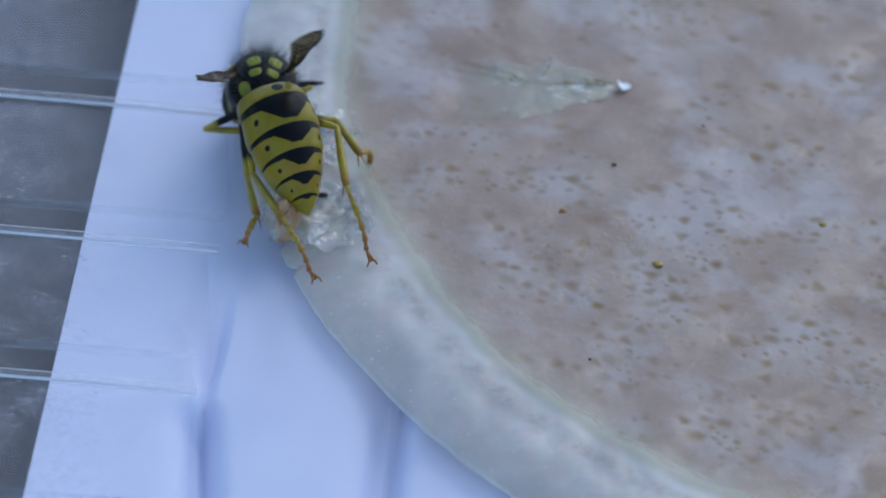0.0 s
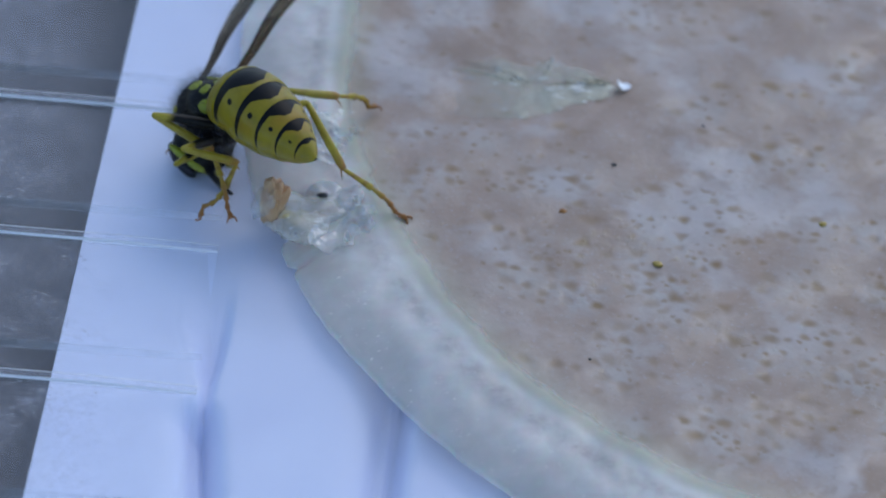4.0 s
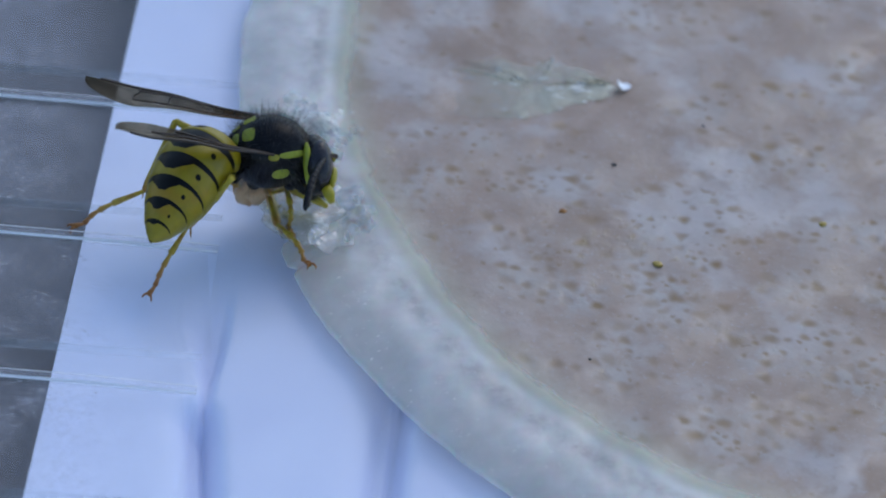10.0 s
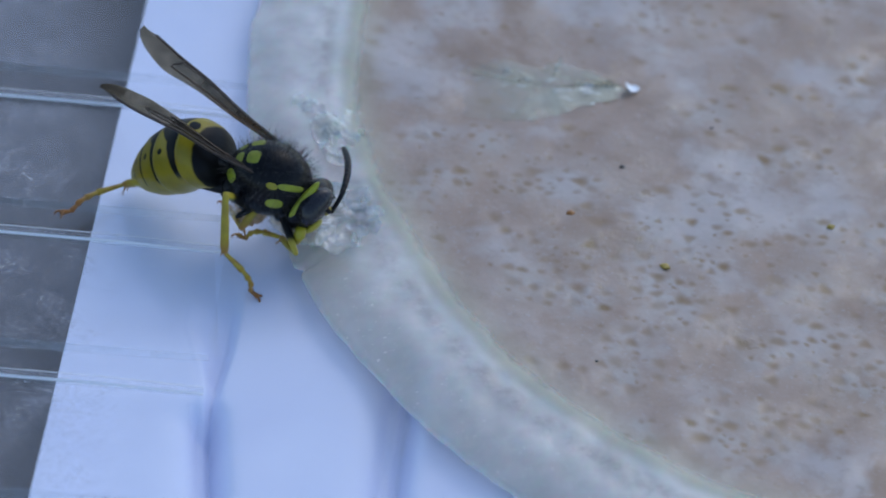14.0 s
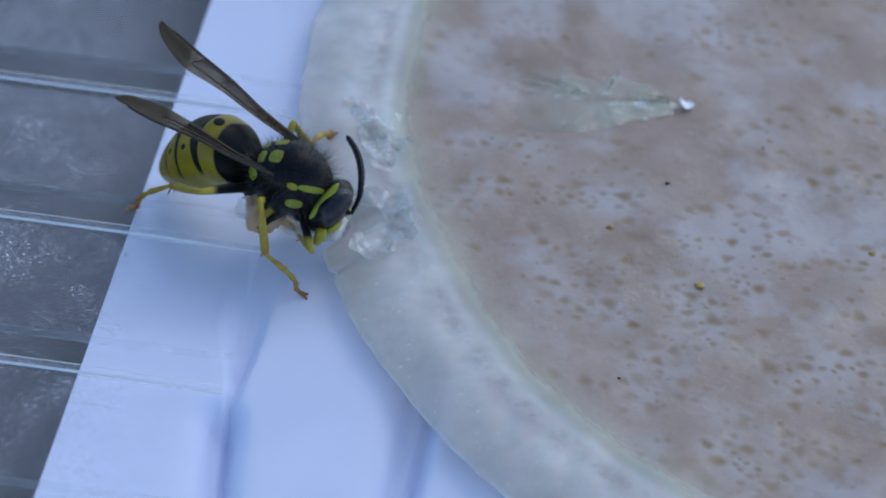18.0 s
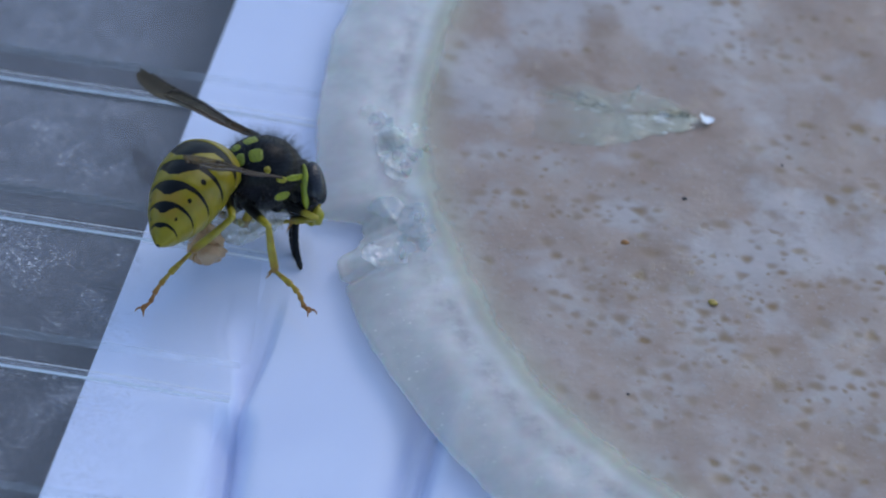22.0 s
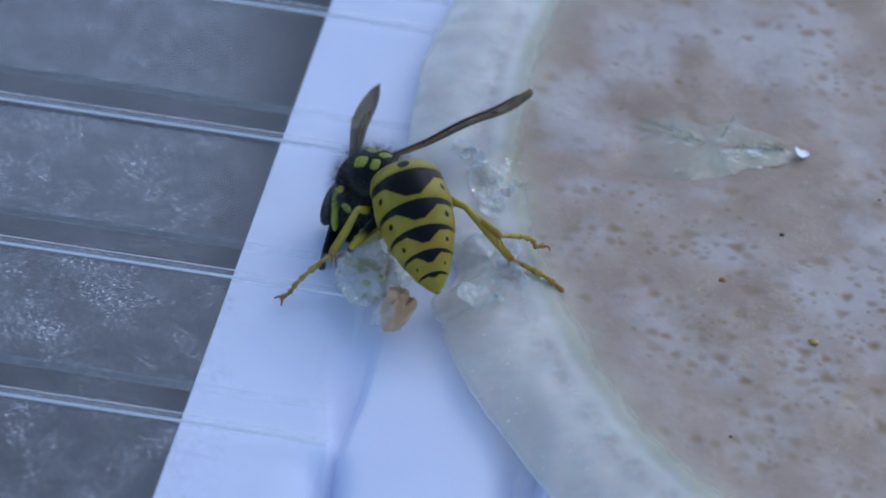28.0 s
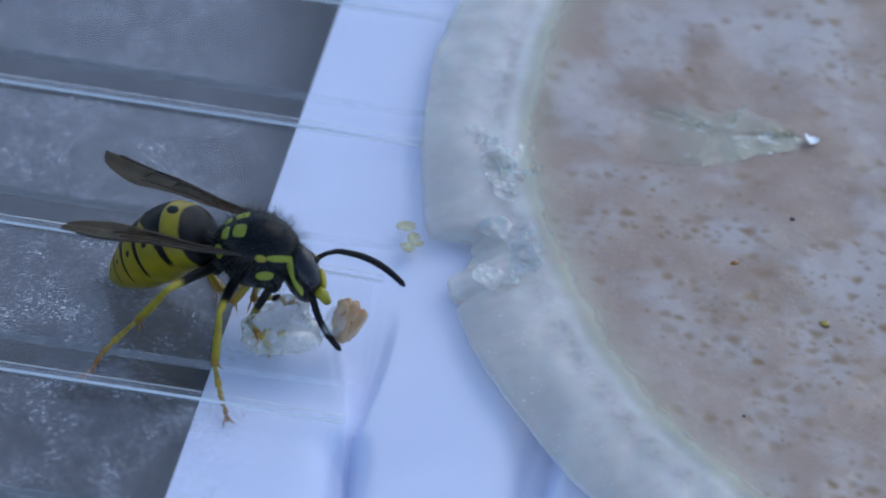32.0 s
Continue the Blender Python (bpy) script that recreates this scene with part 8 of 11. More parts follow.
    walk(MOVING["leg_LH"], [
        (0, pose(-0.00165, 0.00075, -0.00100, 0.0, 62.1, -156.5)), (0.5, pose(-0.00165, 0.00075, -0.00100, -45.6, 51.0, 149.6)),
        (1, pose(-0.00165, 0.00075, -0.00100, -61.4, 27.0, 124.5)), (1.5, pose(-0.00165, 0.00075, -0.00100, -58.5, 33.6, 130.1)),
        (2, pose(-0.00165, 0.00075, -0.00100, -54.6, 40.0, 136.6)), (2.5, pose(-0.00165, 0.00075, -0.00100, -65.7, -23.6, 112.4)),
        (3, pose(-0.00165, 0.00075, -0.00100, 8.9, -71.7, 23.1)), (3.5, pose(-0.00165, 0.00075, -0.00100, -42.4, -54.5, 77.0)),
        (4, pose(-0.00165, 0.00075, -0.00100, -55.7, -28.9, 93.8)), (4.5, pose(-0.00165, 0.00075, -0.00100, -59.9, -2.1, 103.5)),
        (5, pose(-0.00165, 0.00075, -0.00100, -59.4, 24.8, 112.9)), (5.5, pose(-0.00165, 0.00075, -0.00100, -51.3, 50.7, 127.8)),
        (6, pose(-0.00165, 0.00075, -0.00100, -12.5, 70.6, 172.3)), (6.5, pose(-0.00165, 0.00075, -0.00100, 45.3, 14.1, -141.7)),
        (7, pose(-0.00165, 0.00075, -0.00100, 53.7, -46.3, -121.4)), (7.5, pose(-0.00165, 0.00075, -0.00100, 67.4, -37.5, -143.9)),
        (8, pose(-0.00165, 0.00075, -0.00100, 75.0, -25.5, -161.0)), (8.5, pose(-0.00165, 0.00075, -0.00100, 82.5, -24.2, 179.8)),
        (9, pose(-0.00165, 0.00075, -0.00100, 88.8, -20.5, 161.3)), (9.5, pose(-0.00165, 0.00075, -0.00100, 88.6, -20.2, 162.0)),
        (10, pose(-0.00165, 0.00075, -0.00100, 88.3, -19.8, 162.7)), (10.5, pose(-0.00165, 0.00075, -0.00100, 95.1, -24.4, 146.6)),
        (11, pose(-0.00165, 0.00075, -0.00100, 103.2, -27.1, 129.5)), (11.5, pose(-0.00165, 0.00075, -0.00100, 170.2, -55.1, 54.8)),
        (12, pose(-0.00165, 0.00075, -0.00100, -135.4, -22.2, -13.2)), (12.5, pose(-0.00165, 0.00075, -0.00100, -131.6, -28.8, -22.3)),
        (13, pose(-0.00165, 0.00075, -0.00100, -126.2, -34.7, -32.6)), (13.5, pose(-0.00165, 0.00075, -0.00100, -125.6, -35.2, -33.6)),
        (14, pose(-0.00165, 0.00075, -0.00100, -125.0, -35.7, -34.7)), (14.5, pose(-0.00165, 0.00075, -0.00100, -124.2, -36.3, -36.0)),
        (15, pose(-0.00165, 0.00075, -0.00100, -123.4, -37.0, -37.4)), (15.5, pose(-0.00165, 0.00075, -0.00100, -122.6, -37.6, -38.8)),
        (16, pose(-0.00165, 0.00075, -0.00100, -121.7, -38.2, -40.2)), (16.5, pose(-0.00165, 0.00075, -0.00100, -120.8, -38.7, -41.6)),
        (17, pose(-0.00165, 0.00075, -0.00100, -119.9, -39.3, -43.1)), (17.5, pose(-0.00165, 0.00075, -0.00100, -119.6, -39.5, -43.6)),
        (18, pose(-0.00165, 0.00075, -0.00100, -119.3, -39.7, -44.1)), (18.5, pose(-0.00165, 0.00075, -0.00100, 128.1, -80.1, 80.8)),
        (19, pose(-0.00165, 0.00075, -0.00100, 92.2, -26.8, 125.8)), (19.5, pose(-0.00165, 0.00075, -0.00100, 158.6, -47.5, 53.4)),
        (20, pose(-0.00165, 0.00075, -0.00100, -150.4, -18.0, -10.0)), (20.5, pose(-0.00165, 0.00075, -0.00100, 168.0, -46.3, 72.5)),
        (21, pose(-0.00165, 0.00075, -0.00100, 132.4, -7.9, 144.7)), (21.5, pose(-0.00165, 0.00075, -0.00100, 84.7, -61.9, -173.7)),
        (22, pose(-0.00165, 0.00075, -0.00100, -37.4, -43.8, -59.3)), (22.5, pose(-0.00165, 0.00075, -0.00100, 27.9, -32.4, -140.5)),
        (23, pose(-0.00165, 0.00075, -0.00100, 42.2, 11.2, 172.9)), (23.5, pose(-0.00165, 0.00075, -0.00100, 40.0, -32.9, -152.3)),
        (24, pose(-0.00165, 0.00075, -0.00100, -13.6, -54.5, -77.4)), (24.267, pose(-0.00165, 0.00075, -0.00100, 24.8, -21.6, -107.9)),
        (24.5, pose(-0.00165, 0.00075, -0.00100, 43.5, 18.1, -113.8)), (24.733, pose(-0.00165, 0.00075, -0.00100, 36.2, 51.5, -140.9)),
        (25, pose(-0.00165, 0.00075, -0.00100, -27.3, 68.9, 139.4)), (25.5, pose(-0.00165, 0.00075, -0.00100, -52.0, 62.7, 112.2)),
        (26, pose(-0.00165, 0.00075, -0.00100, -65.3, 53.2, 96.3)), (26.5, pose(-0.00165, 0.00075, -0.00100, -72.4, 42.4, 86.4)),
        (27, pose(-0.00165, 0.00075, -0.00100, -76.2, 31.0, 79.6)), (27.5, pose(-0.00165, 0.00075, -0.00100, -78.3, 19.3, 74.2)),
        (27.75, pose(-0.00165, 0.00075, -0.00100, -79.1, 7.5, 69.6)), (28, pose(-0.00165, 0.00075, -0.00100, -79.1, 7.5, 69.6)),
        (28.5, pose(-0.00165, 0.00075, -0.00100, -82.6, -7.8, 113.5)), (29, pose(-0.00165, 0.00075, -0.00100, -98.6, -18.6, 160.0)),
        (29.5, pose(-0.00165, 0.00075, -0.00100, -142.3, -69.3, -150.4)), (30, pose(-0.00165, 0.00075, -0.00100, 115.5, -40.2, -41.3)),
        (30.5, pose(-0.00165, 0.00075, -0.00100, -0.6, -75.3, 66.3)), (31, pose(-0.00165, 0.00075, -0.00100, -59.1, -26.7, 120.9)),
        (31.5, pose(-0.00165, 0.00075, -0.00100, -5.7, -62.2, 52.3)), (32, pose(-0.00165, 0.00075, -0.00100, 56.8, -31.5, -25.0)),
    ])
    walk(MOVING["tibia_LH"], [
        (0, pose(0.00320, -0.00000, 0.00000, 10.9, -34.4, 4.8)), (0.5, pose(0.00320, -0.00000, 0.00000, 21.0, -20.2, 14.8)),
        (1, pose(0.00320, -0.00000, 0.00000, 24.4, -3.9, 28.3)), (1.5, pose(0.00320, 0.00000, -0.00000, 20.2, 21.9, 64.5)),
        (2, pose(0.00320, -0.00000, -0.00000, 32.4, 31.8, 112.5)), (2.5, pose(0.00320, 0.00000, 0.00000, 28.6, 21.5, 172.0)),
        (3, pose(0.00320, -0.00000, -0.00000, 22.9, 19.0, -129.4)), (3.5, pose(0.00320, -0.00000, -0.00000, 25.9, 20.3, -154.5)),
        (4, pose(0.00320, 0.00000, 0.00000, 23.3, 21.4, 178.7)), (4.5, pose(0.00320, -0.00000, -0.00000, 14.8, 21.0, 150.7)),
        (5, pose(0.00320, 0.00000, 0.00000, 3.0, 18.0, 122.5)), (5.5, pose(0.00320, -0.00000, 0.00000, -8.9, 12.6, 95.0)),
        (6, pose(0.00320, 0.00000, 0.00000, -18.6, 5.1, 68.6)), (6.267, pose(0.00320, 0.00000, 0.00000, -10.2, 34.4, 43.5)),
        (6.5, pose(0.00320, 0.00000, 0.00000, -22.9, 63.6, 5.6)), (6.733, pose(0.00320, 0.00000, 0.00000, -89.1, 75.6, -87.1)),
        (7, pose(0.00320, 0.00000, 0.00000, -124.6, 55.3, -149.6)), (7.5, pose(0.00320, 0.00000, 0.00000, -125.6, 24.7, -123.8)),
        (8, pose(0.00320, 0.00000, -0.00000, -128.8, -0.6, -95.2)), (8.5, pose(0.00320, 0.00000, 0.00000, -143.5, 23.9, -92.0)),
        (9, pose(0.00320, 0.00000, -0.00000, -170.0, 45.9, -107.9)), (9.5, pose(0.00320, 0.00000, 0.00000, -168.3, 46.5, -103.4)),
        (10, pose(0.00320, 0.00000, -0.00000, -165.3, 46.9, -98.9)), (10.5, pose(0.00320, -0.00000, 0.00000, -174.9, 33.9, -104.9)),
        (11, pose(0.00320, -0.00000, 0.00000, 178.1, 22.0, -105.9)), (11.5, pose(0.00320, 0.00000, -0.00000, 174.0, 0.7, -165.5)),
        (12, pose(0.00320, 0.00000, -0.00000, -175.0, -7.4, 133.6)), (12.5, pose(0.00320, -0.00000, 0.00000, 179.6, -9.2, 132.7)),
        (13, pose(0.00320, -0.00000, -0.00000, 174.2, -11.1, 133.2)), (13.5, pose(0.00320, -0.00000, -0.00000, 175.8, -11.3, 133.3)),
        (14, pose(0.00320, 0.00000, -0.00000, 177.1, -11.4, 133.3)), (14.5, pose(0.00320, -0.00000, -0.00000, 178.0, -11.7, 133.3)),
        (15, pose(0.00320, -0.00000, 0.00000, 178.6, -11.9, 133.3)), (15.5, pose(0.00320, 0.00000, -0.00000, 178.8, -12.1, 133.3)),
        (16, pose(0.00320, 0.00000, -0.00000, 178.7, -12.4, 133.4)), (16.5, pose(0.00320, -0.00000, -0.00000, 178.5, -12.6, 133.4)),
        (17, pose(0.00320, 0.00000, 0.00000, 179.1, -12.8, 133.5)), (17.5, pose(0.00320, 0.00000, 0.00000, -179.8, -12.9, 133.6)),
        (18, pose(0.00320, 0.00000, -0.00000, -178.8, -13.0, 133.7)), (18.5, pose(0.00320, -0.00000, 0.00000, -177.5, 10.9, -177.6)),
        (19, pose(0.00320, 0.00000, 0.00000, -173.5, 24.2, -124.9)), (19.5, pose(0.00320, 0.00000, 0.00000, 180.0, -7.0, -170.7)),
        (20, pose(0.00320, 0.00000, 0.00000, -164.1, -17.3, 134.5)), (20.5, pose(0.00320, -0.00000, 0.00000, -158.4, -11.7, -170.3)),
        (21, pose(0.00320, -0.00000, 0.00000, -153.4, -15.7, -115.2)), (21.5, pose(0.00320, 0.00000, -0.00000, -130.3, 17.2, -153.3)),
        (22, pose(0.00320, 0.00000, 0.00000, -147.4, 34.5, 144.9)), (22.5, pose(0.00320, -0.00000, -0.00000, -167.1, 62.9, 178.3)),
        (23, pose(0.00320, -0.00000, -0.00000, 143.8, 69.3, -170.5)), (23.5, pose(0.00320, 0.00000, -0.00000, -176.3, 51.1, 177.2)),
        (24, pose(0.00320, -0.00000, -0.00000, -155.3, 32.1, 141.4)), (24.267, pose(0.00320, -0.00000, 0.00000, 109.8, 86.8, 73.0)),
        (24.5, pose(0.00320, 0.00000, 0.00000, 3.8, 32.7, -6.5)), (24.733, pose(0.00320, -0.00000, 0.00000, 5.3, 7.1, 44.2)),
        (25, pose(0.00320, -0.00000, 0.00000, -13.5, -10.3, 95.0)), (25.5, pose(0.00320, -0.00000, -0.00000, -18.5, -3.9, 108.3)),
        (26, pose(0.00320, -0.00000, 0.00000, -22.2, 3.0, 121.2)), (26.5, pose(0.00320, -0.00000, 0.00000, -24.7, 10.3, 133.7)),
        (27, pose(0.00320, 0.00000, 0.00000, -26.2, 17.8, 145.9)), (27.5, pose(0.00320, 0.00000, 0.00000, -27.0, 25.6, 158.0)),
        (27.75, pose(0.00320, 0.00000, -0.00000, -27.5, 33.4, 170.2)), (28, pose(0.00320, 0.00000, -0.00000, -27.5, 33.4, 170.2)),
        (28.5, pose(0.00320, 0.00000, 0.00000, -19.2, -22.4, 153.7)), (29, pose(0.00320, 0.00000, 0.00000, 39.9, -52.4, 101.5)),
        (29.5, pose(0.00320, 0.00000, 0.00000, 43.3, -42.3, 157.7)), (30, pose(0.00320, 0.00000, 0.00000, 42.3, -27.8, -140.9)),
        (30.5, pose(0.00320, 0.00000, 0.00000, 36.3, -3.5, 179.7)), (31, pose(0.00320, -0.00000, -0.00000, 14.7, 3.1, 135.8)),
        (31.5, pose(0.00320, 0.00000, 0.00000, 12.0, 3.9, -178.8)), (32, pose(0.00320, 0.00000, -0.00000, 12.3, 4.2, -133.4)),
    ])
    walk(MOVING["tarsus_LH"], [
        (0, pose(0.00616, 0.00025, 0.00203, 8.6, -23.2, 9.4)), (0.5, pose(0.00647, 0.00086, 0.00124, 10.2, 7.0, 38.1)),
        (1, pose(0.00636, 0.00170, 0.00024, 12.6, 37.9, 64.5)), (1.5, pose(0.00464, 0.00302, -0.00134, 14.6, 31.7, 54.6)),
        (2, pose(0.00203, 0.00283, -0.00190, 16.2, 25.5, 44.7)), (2.5, pose(-0.00012, 0.00047, -0.00132, 21.2, 38.6, 95.0)),
        (3, pose(0.00104, -0.00263, -0.00117, 9.0, 47.4, 134.3)), (3.5, pose(0.00015, -0.00145, -0.00125, 15.3, 35.2, 118.4)),
        (4, pose(-0.00015, 0.00008, -0.00132, 16.0, 20.6, 102.3)), (4.5, pose(0.00027, 0.00164, -0.00129, 12.2, 4.7, 87.5)),
        (5, pose(0.00136, 0.00289, -0.00111, 4.1, -11.2, 75.2)), (5.5, pose(0.00289, 0.00350, -0.00078, -8.9, -25.5, 66.6)),
        (6, pose(0.00451, 0.00334, -0.00032, -26.5, -35.7, 62.8)), (6.267, pose(0.00465, 0.00175, -0.00177, -18.4, -4.8, 38.4)),
        (6.5, pose(0.00480, 0.00016, -0.00322, -23.6, 26.6, 15.9)), (7, pose(0.00143, -0.00104, -0.00296, -60.8, 63.1, -62.4)),
        (7.5, pose(0.00138, -0.00272, -0.00150, -73.1, 47.5, -46.8)), (8, pose(0.00287, -0.00358, 0.00004, -78.9, 33.9, -25.5)),
        (8.5, pose(0.00308, -0.00329, -0.00146, -92.5, 37.2, -32.4)), (9, pose(0.00243, -0.00238, -0.00259, -104.8, 38.7, -37.5)),
        (9.5, pose(0.00262, -0.00241, -0.00261, -107.1, 36.3, -42.8)), (10, pose(0.00282, -0.00243, -0.00263, -108.8, 33.8, -47.7)),
        (10.5, pose(0.00243, -0.00289, -0.00201, -117.6, 25.7, -55.7)), (11, pose(0.00228, -0.00321, -0.00135, -124.4, 17.4, -58.6)),
        (11.5, pose(-0.00029, -0.00090, -0.00004, -139.4, -8.8, -108.2)), (12, pose(0.00074, 0.00258, 0.00046, -143.6, -35.0, -151.2)),
        (12.5, pose(0.00079, 0.00261, 0.00057, -134.8, -29.0, -154.6)), (13, pose(0.00078, 0.00257, 0.00069, -128.2, -22.7, -157.4)),
        (13.5, pose(0.00078, 0.00257, 0.00070, -126.3, -22.1, -157.6)), (14, pose(0.00078, 0.00257, 0.00071, -124.9, -21.5, -157.8)),
        (14.5, pose(0.00078, 0.00257, 0.00073, -123.4, -20.6, -158.1)), (15, pose(0.00078, 0.00256, 0.00074, -121.8, -19.8, -158.3)),
        (15.5, pose(0.00079, 0.00256, 0.00076, -120.1, -19.0, -158.6)), (16, pose(0.00079, 0.00256, 0.00077, -118.3, -18.2, -158.8)),
        (16.5, pose(0.00078, 0.00255, 0.00079, -116.6, -17.4, -159.0)), (17, pose(0.00078, 0.00254, 0.00080, -117.2, -16.5, -159.3)),
        (17.5, pose(0.00078, 0.00254, 0.00080, -117.8, -16.3, -159.3)), (18, pose(0.00078, 0.00254, 0.00081, -118.3, -16.0, -159.4)),
        (18.5, pose(-0.00033, -0.00015, -0.00068, -103.2, 11.5, -110.7)), (19, pose(0.00132, -0.00269, -0.00147, -97.3, 29.2, -52.8)),
        (19.5, pose(-0.00033, -0.00058, 0.00044, -134.6, 1.8, -104.4)), (20, pose(0.00079, 0.00245, 0.00107, -149.3, -32.1, -141.5)),
        (20.5, pose(-0.00028, -0.00059, 0.00073, -124.7, -24.2, -106.4)), (21, pose(0.00172, -0.00314, 0.00097, -122.0, -11.1, -57.4)),
        (21.5, pose(0.00013, -0.00154, -0.00106, -68.9, -29.7, -112.8)), (22, pose(0.00077, 0.00171, -0.00204, -56.3, -20.5, 177.5)),
        (22.267, pose(0.00117, 0.00088, -0.00262, -61.9, 5.7, -149.5)), (22.5, pose(0.00156, 0.00005, -0.00321, -51.4, 30.5, -113.8)),
        (22.733, pose(0.00175, -0.00008, -0.00329, -54.3, 48.9, -73.8)), (23, pose(0.00195, -0.00021, -0.00337, -31.7, 62.5, -13.2)),
        (23.267, pose(0.00144, -0.00005, -0.00308, -71.0, 49.3, -80.9)), (23.5, pose(0.00094, 0.00011, -0.00280, -75.1, 24.4, -118.1)),
        (23.733, pose(0.00088, 0.00101, -0.00236, -79.7, -0.8, -151.7)), (24, pose(0.00082, 0.00190, -0.00191, -69.1, -24.2, 173.3)),
        (24.267, pose(0.00351, 0.00078, -0.00193, -54.7, 22.6, -149.6)), (24.5, pose(0.00621, -0.00034, -0.00195, -0.3, 40.8, -81.6)),
        (24.733, pose(0.00455, 0.00159, -0.00065, 9.0, 31.6, -14.4)), (25, pose(0.00289, 0.00353, 0.00065, 3.6, 20.8, 44.9)),
        (25.5, pose(0.00207, 0.00341, 0.00025, -7.7, 18.9, 41.4)), (26, pose(0.00134, 0.00308, -0.00019, -14.4, 15.3, 38.5)),
        (26.5, pose(0.00075, 0.00256, -0.00064, -17.0, 10.4, 36.2)), (27, pose(0.00036, 0.00192, -0.00110, -16.4, 4.4, 34.6)),
        (27.5, pose(0.00019, 0.00122, -0.00155, -13.4, -2.2, 33.6)), (27.75, pose(0.00024, 0.00051, -0.00198, -8.3, -8.9, 32.7)),
        (28, pose(0.00024, 0.00051, -0.00198, -8.3, -8.9, 32.7)), (28.5, pose(0.00022, 0.00148, 0.00137, 34.8, -15.9, 60.2)),
        (29, pose(0.00276, 0.00215, 0.00285, 89.0, -38.3, 45.7)), (29.267, pose(0.00175, 0.00158, 0.00264, 88.7, -20.0, 79.4)),
        (29.5, pose(0.00074, 0.00101, 0.00242, 98.5, -4.4, 110.9)), (29.733, pose(0.00073, -0.00050, 0.00205, 97.6, 12.5, 144.5)),
        (30, pose(0.00073, -0.00201, 0.00168, 107.3, 26.9, -178.4)), (30.5, pose(-0.00039, 0.00002, 0.00022, 74.6, 25.7, 110.6)),
        (31, pose(0.00062, 0.00251, -0.00020, 57.1, -7.4, 57.2)), (31.5, pose(-0.00039, -0.00007, -0.00024, 58.7, 10.8, 108.1)),
        (32, pose(0.00073, -0.00261, -0.00026, 58.9, 28.9, 158.2)),
    ])
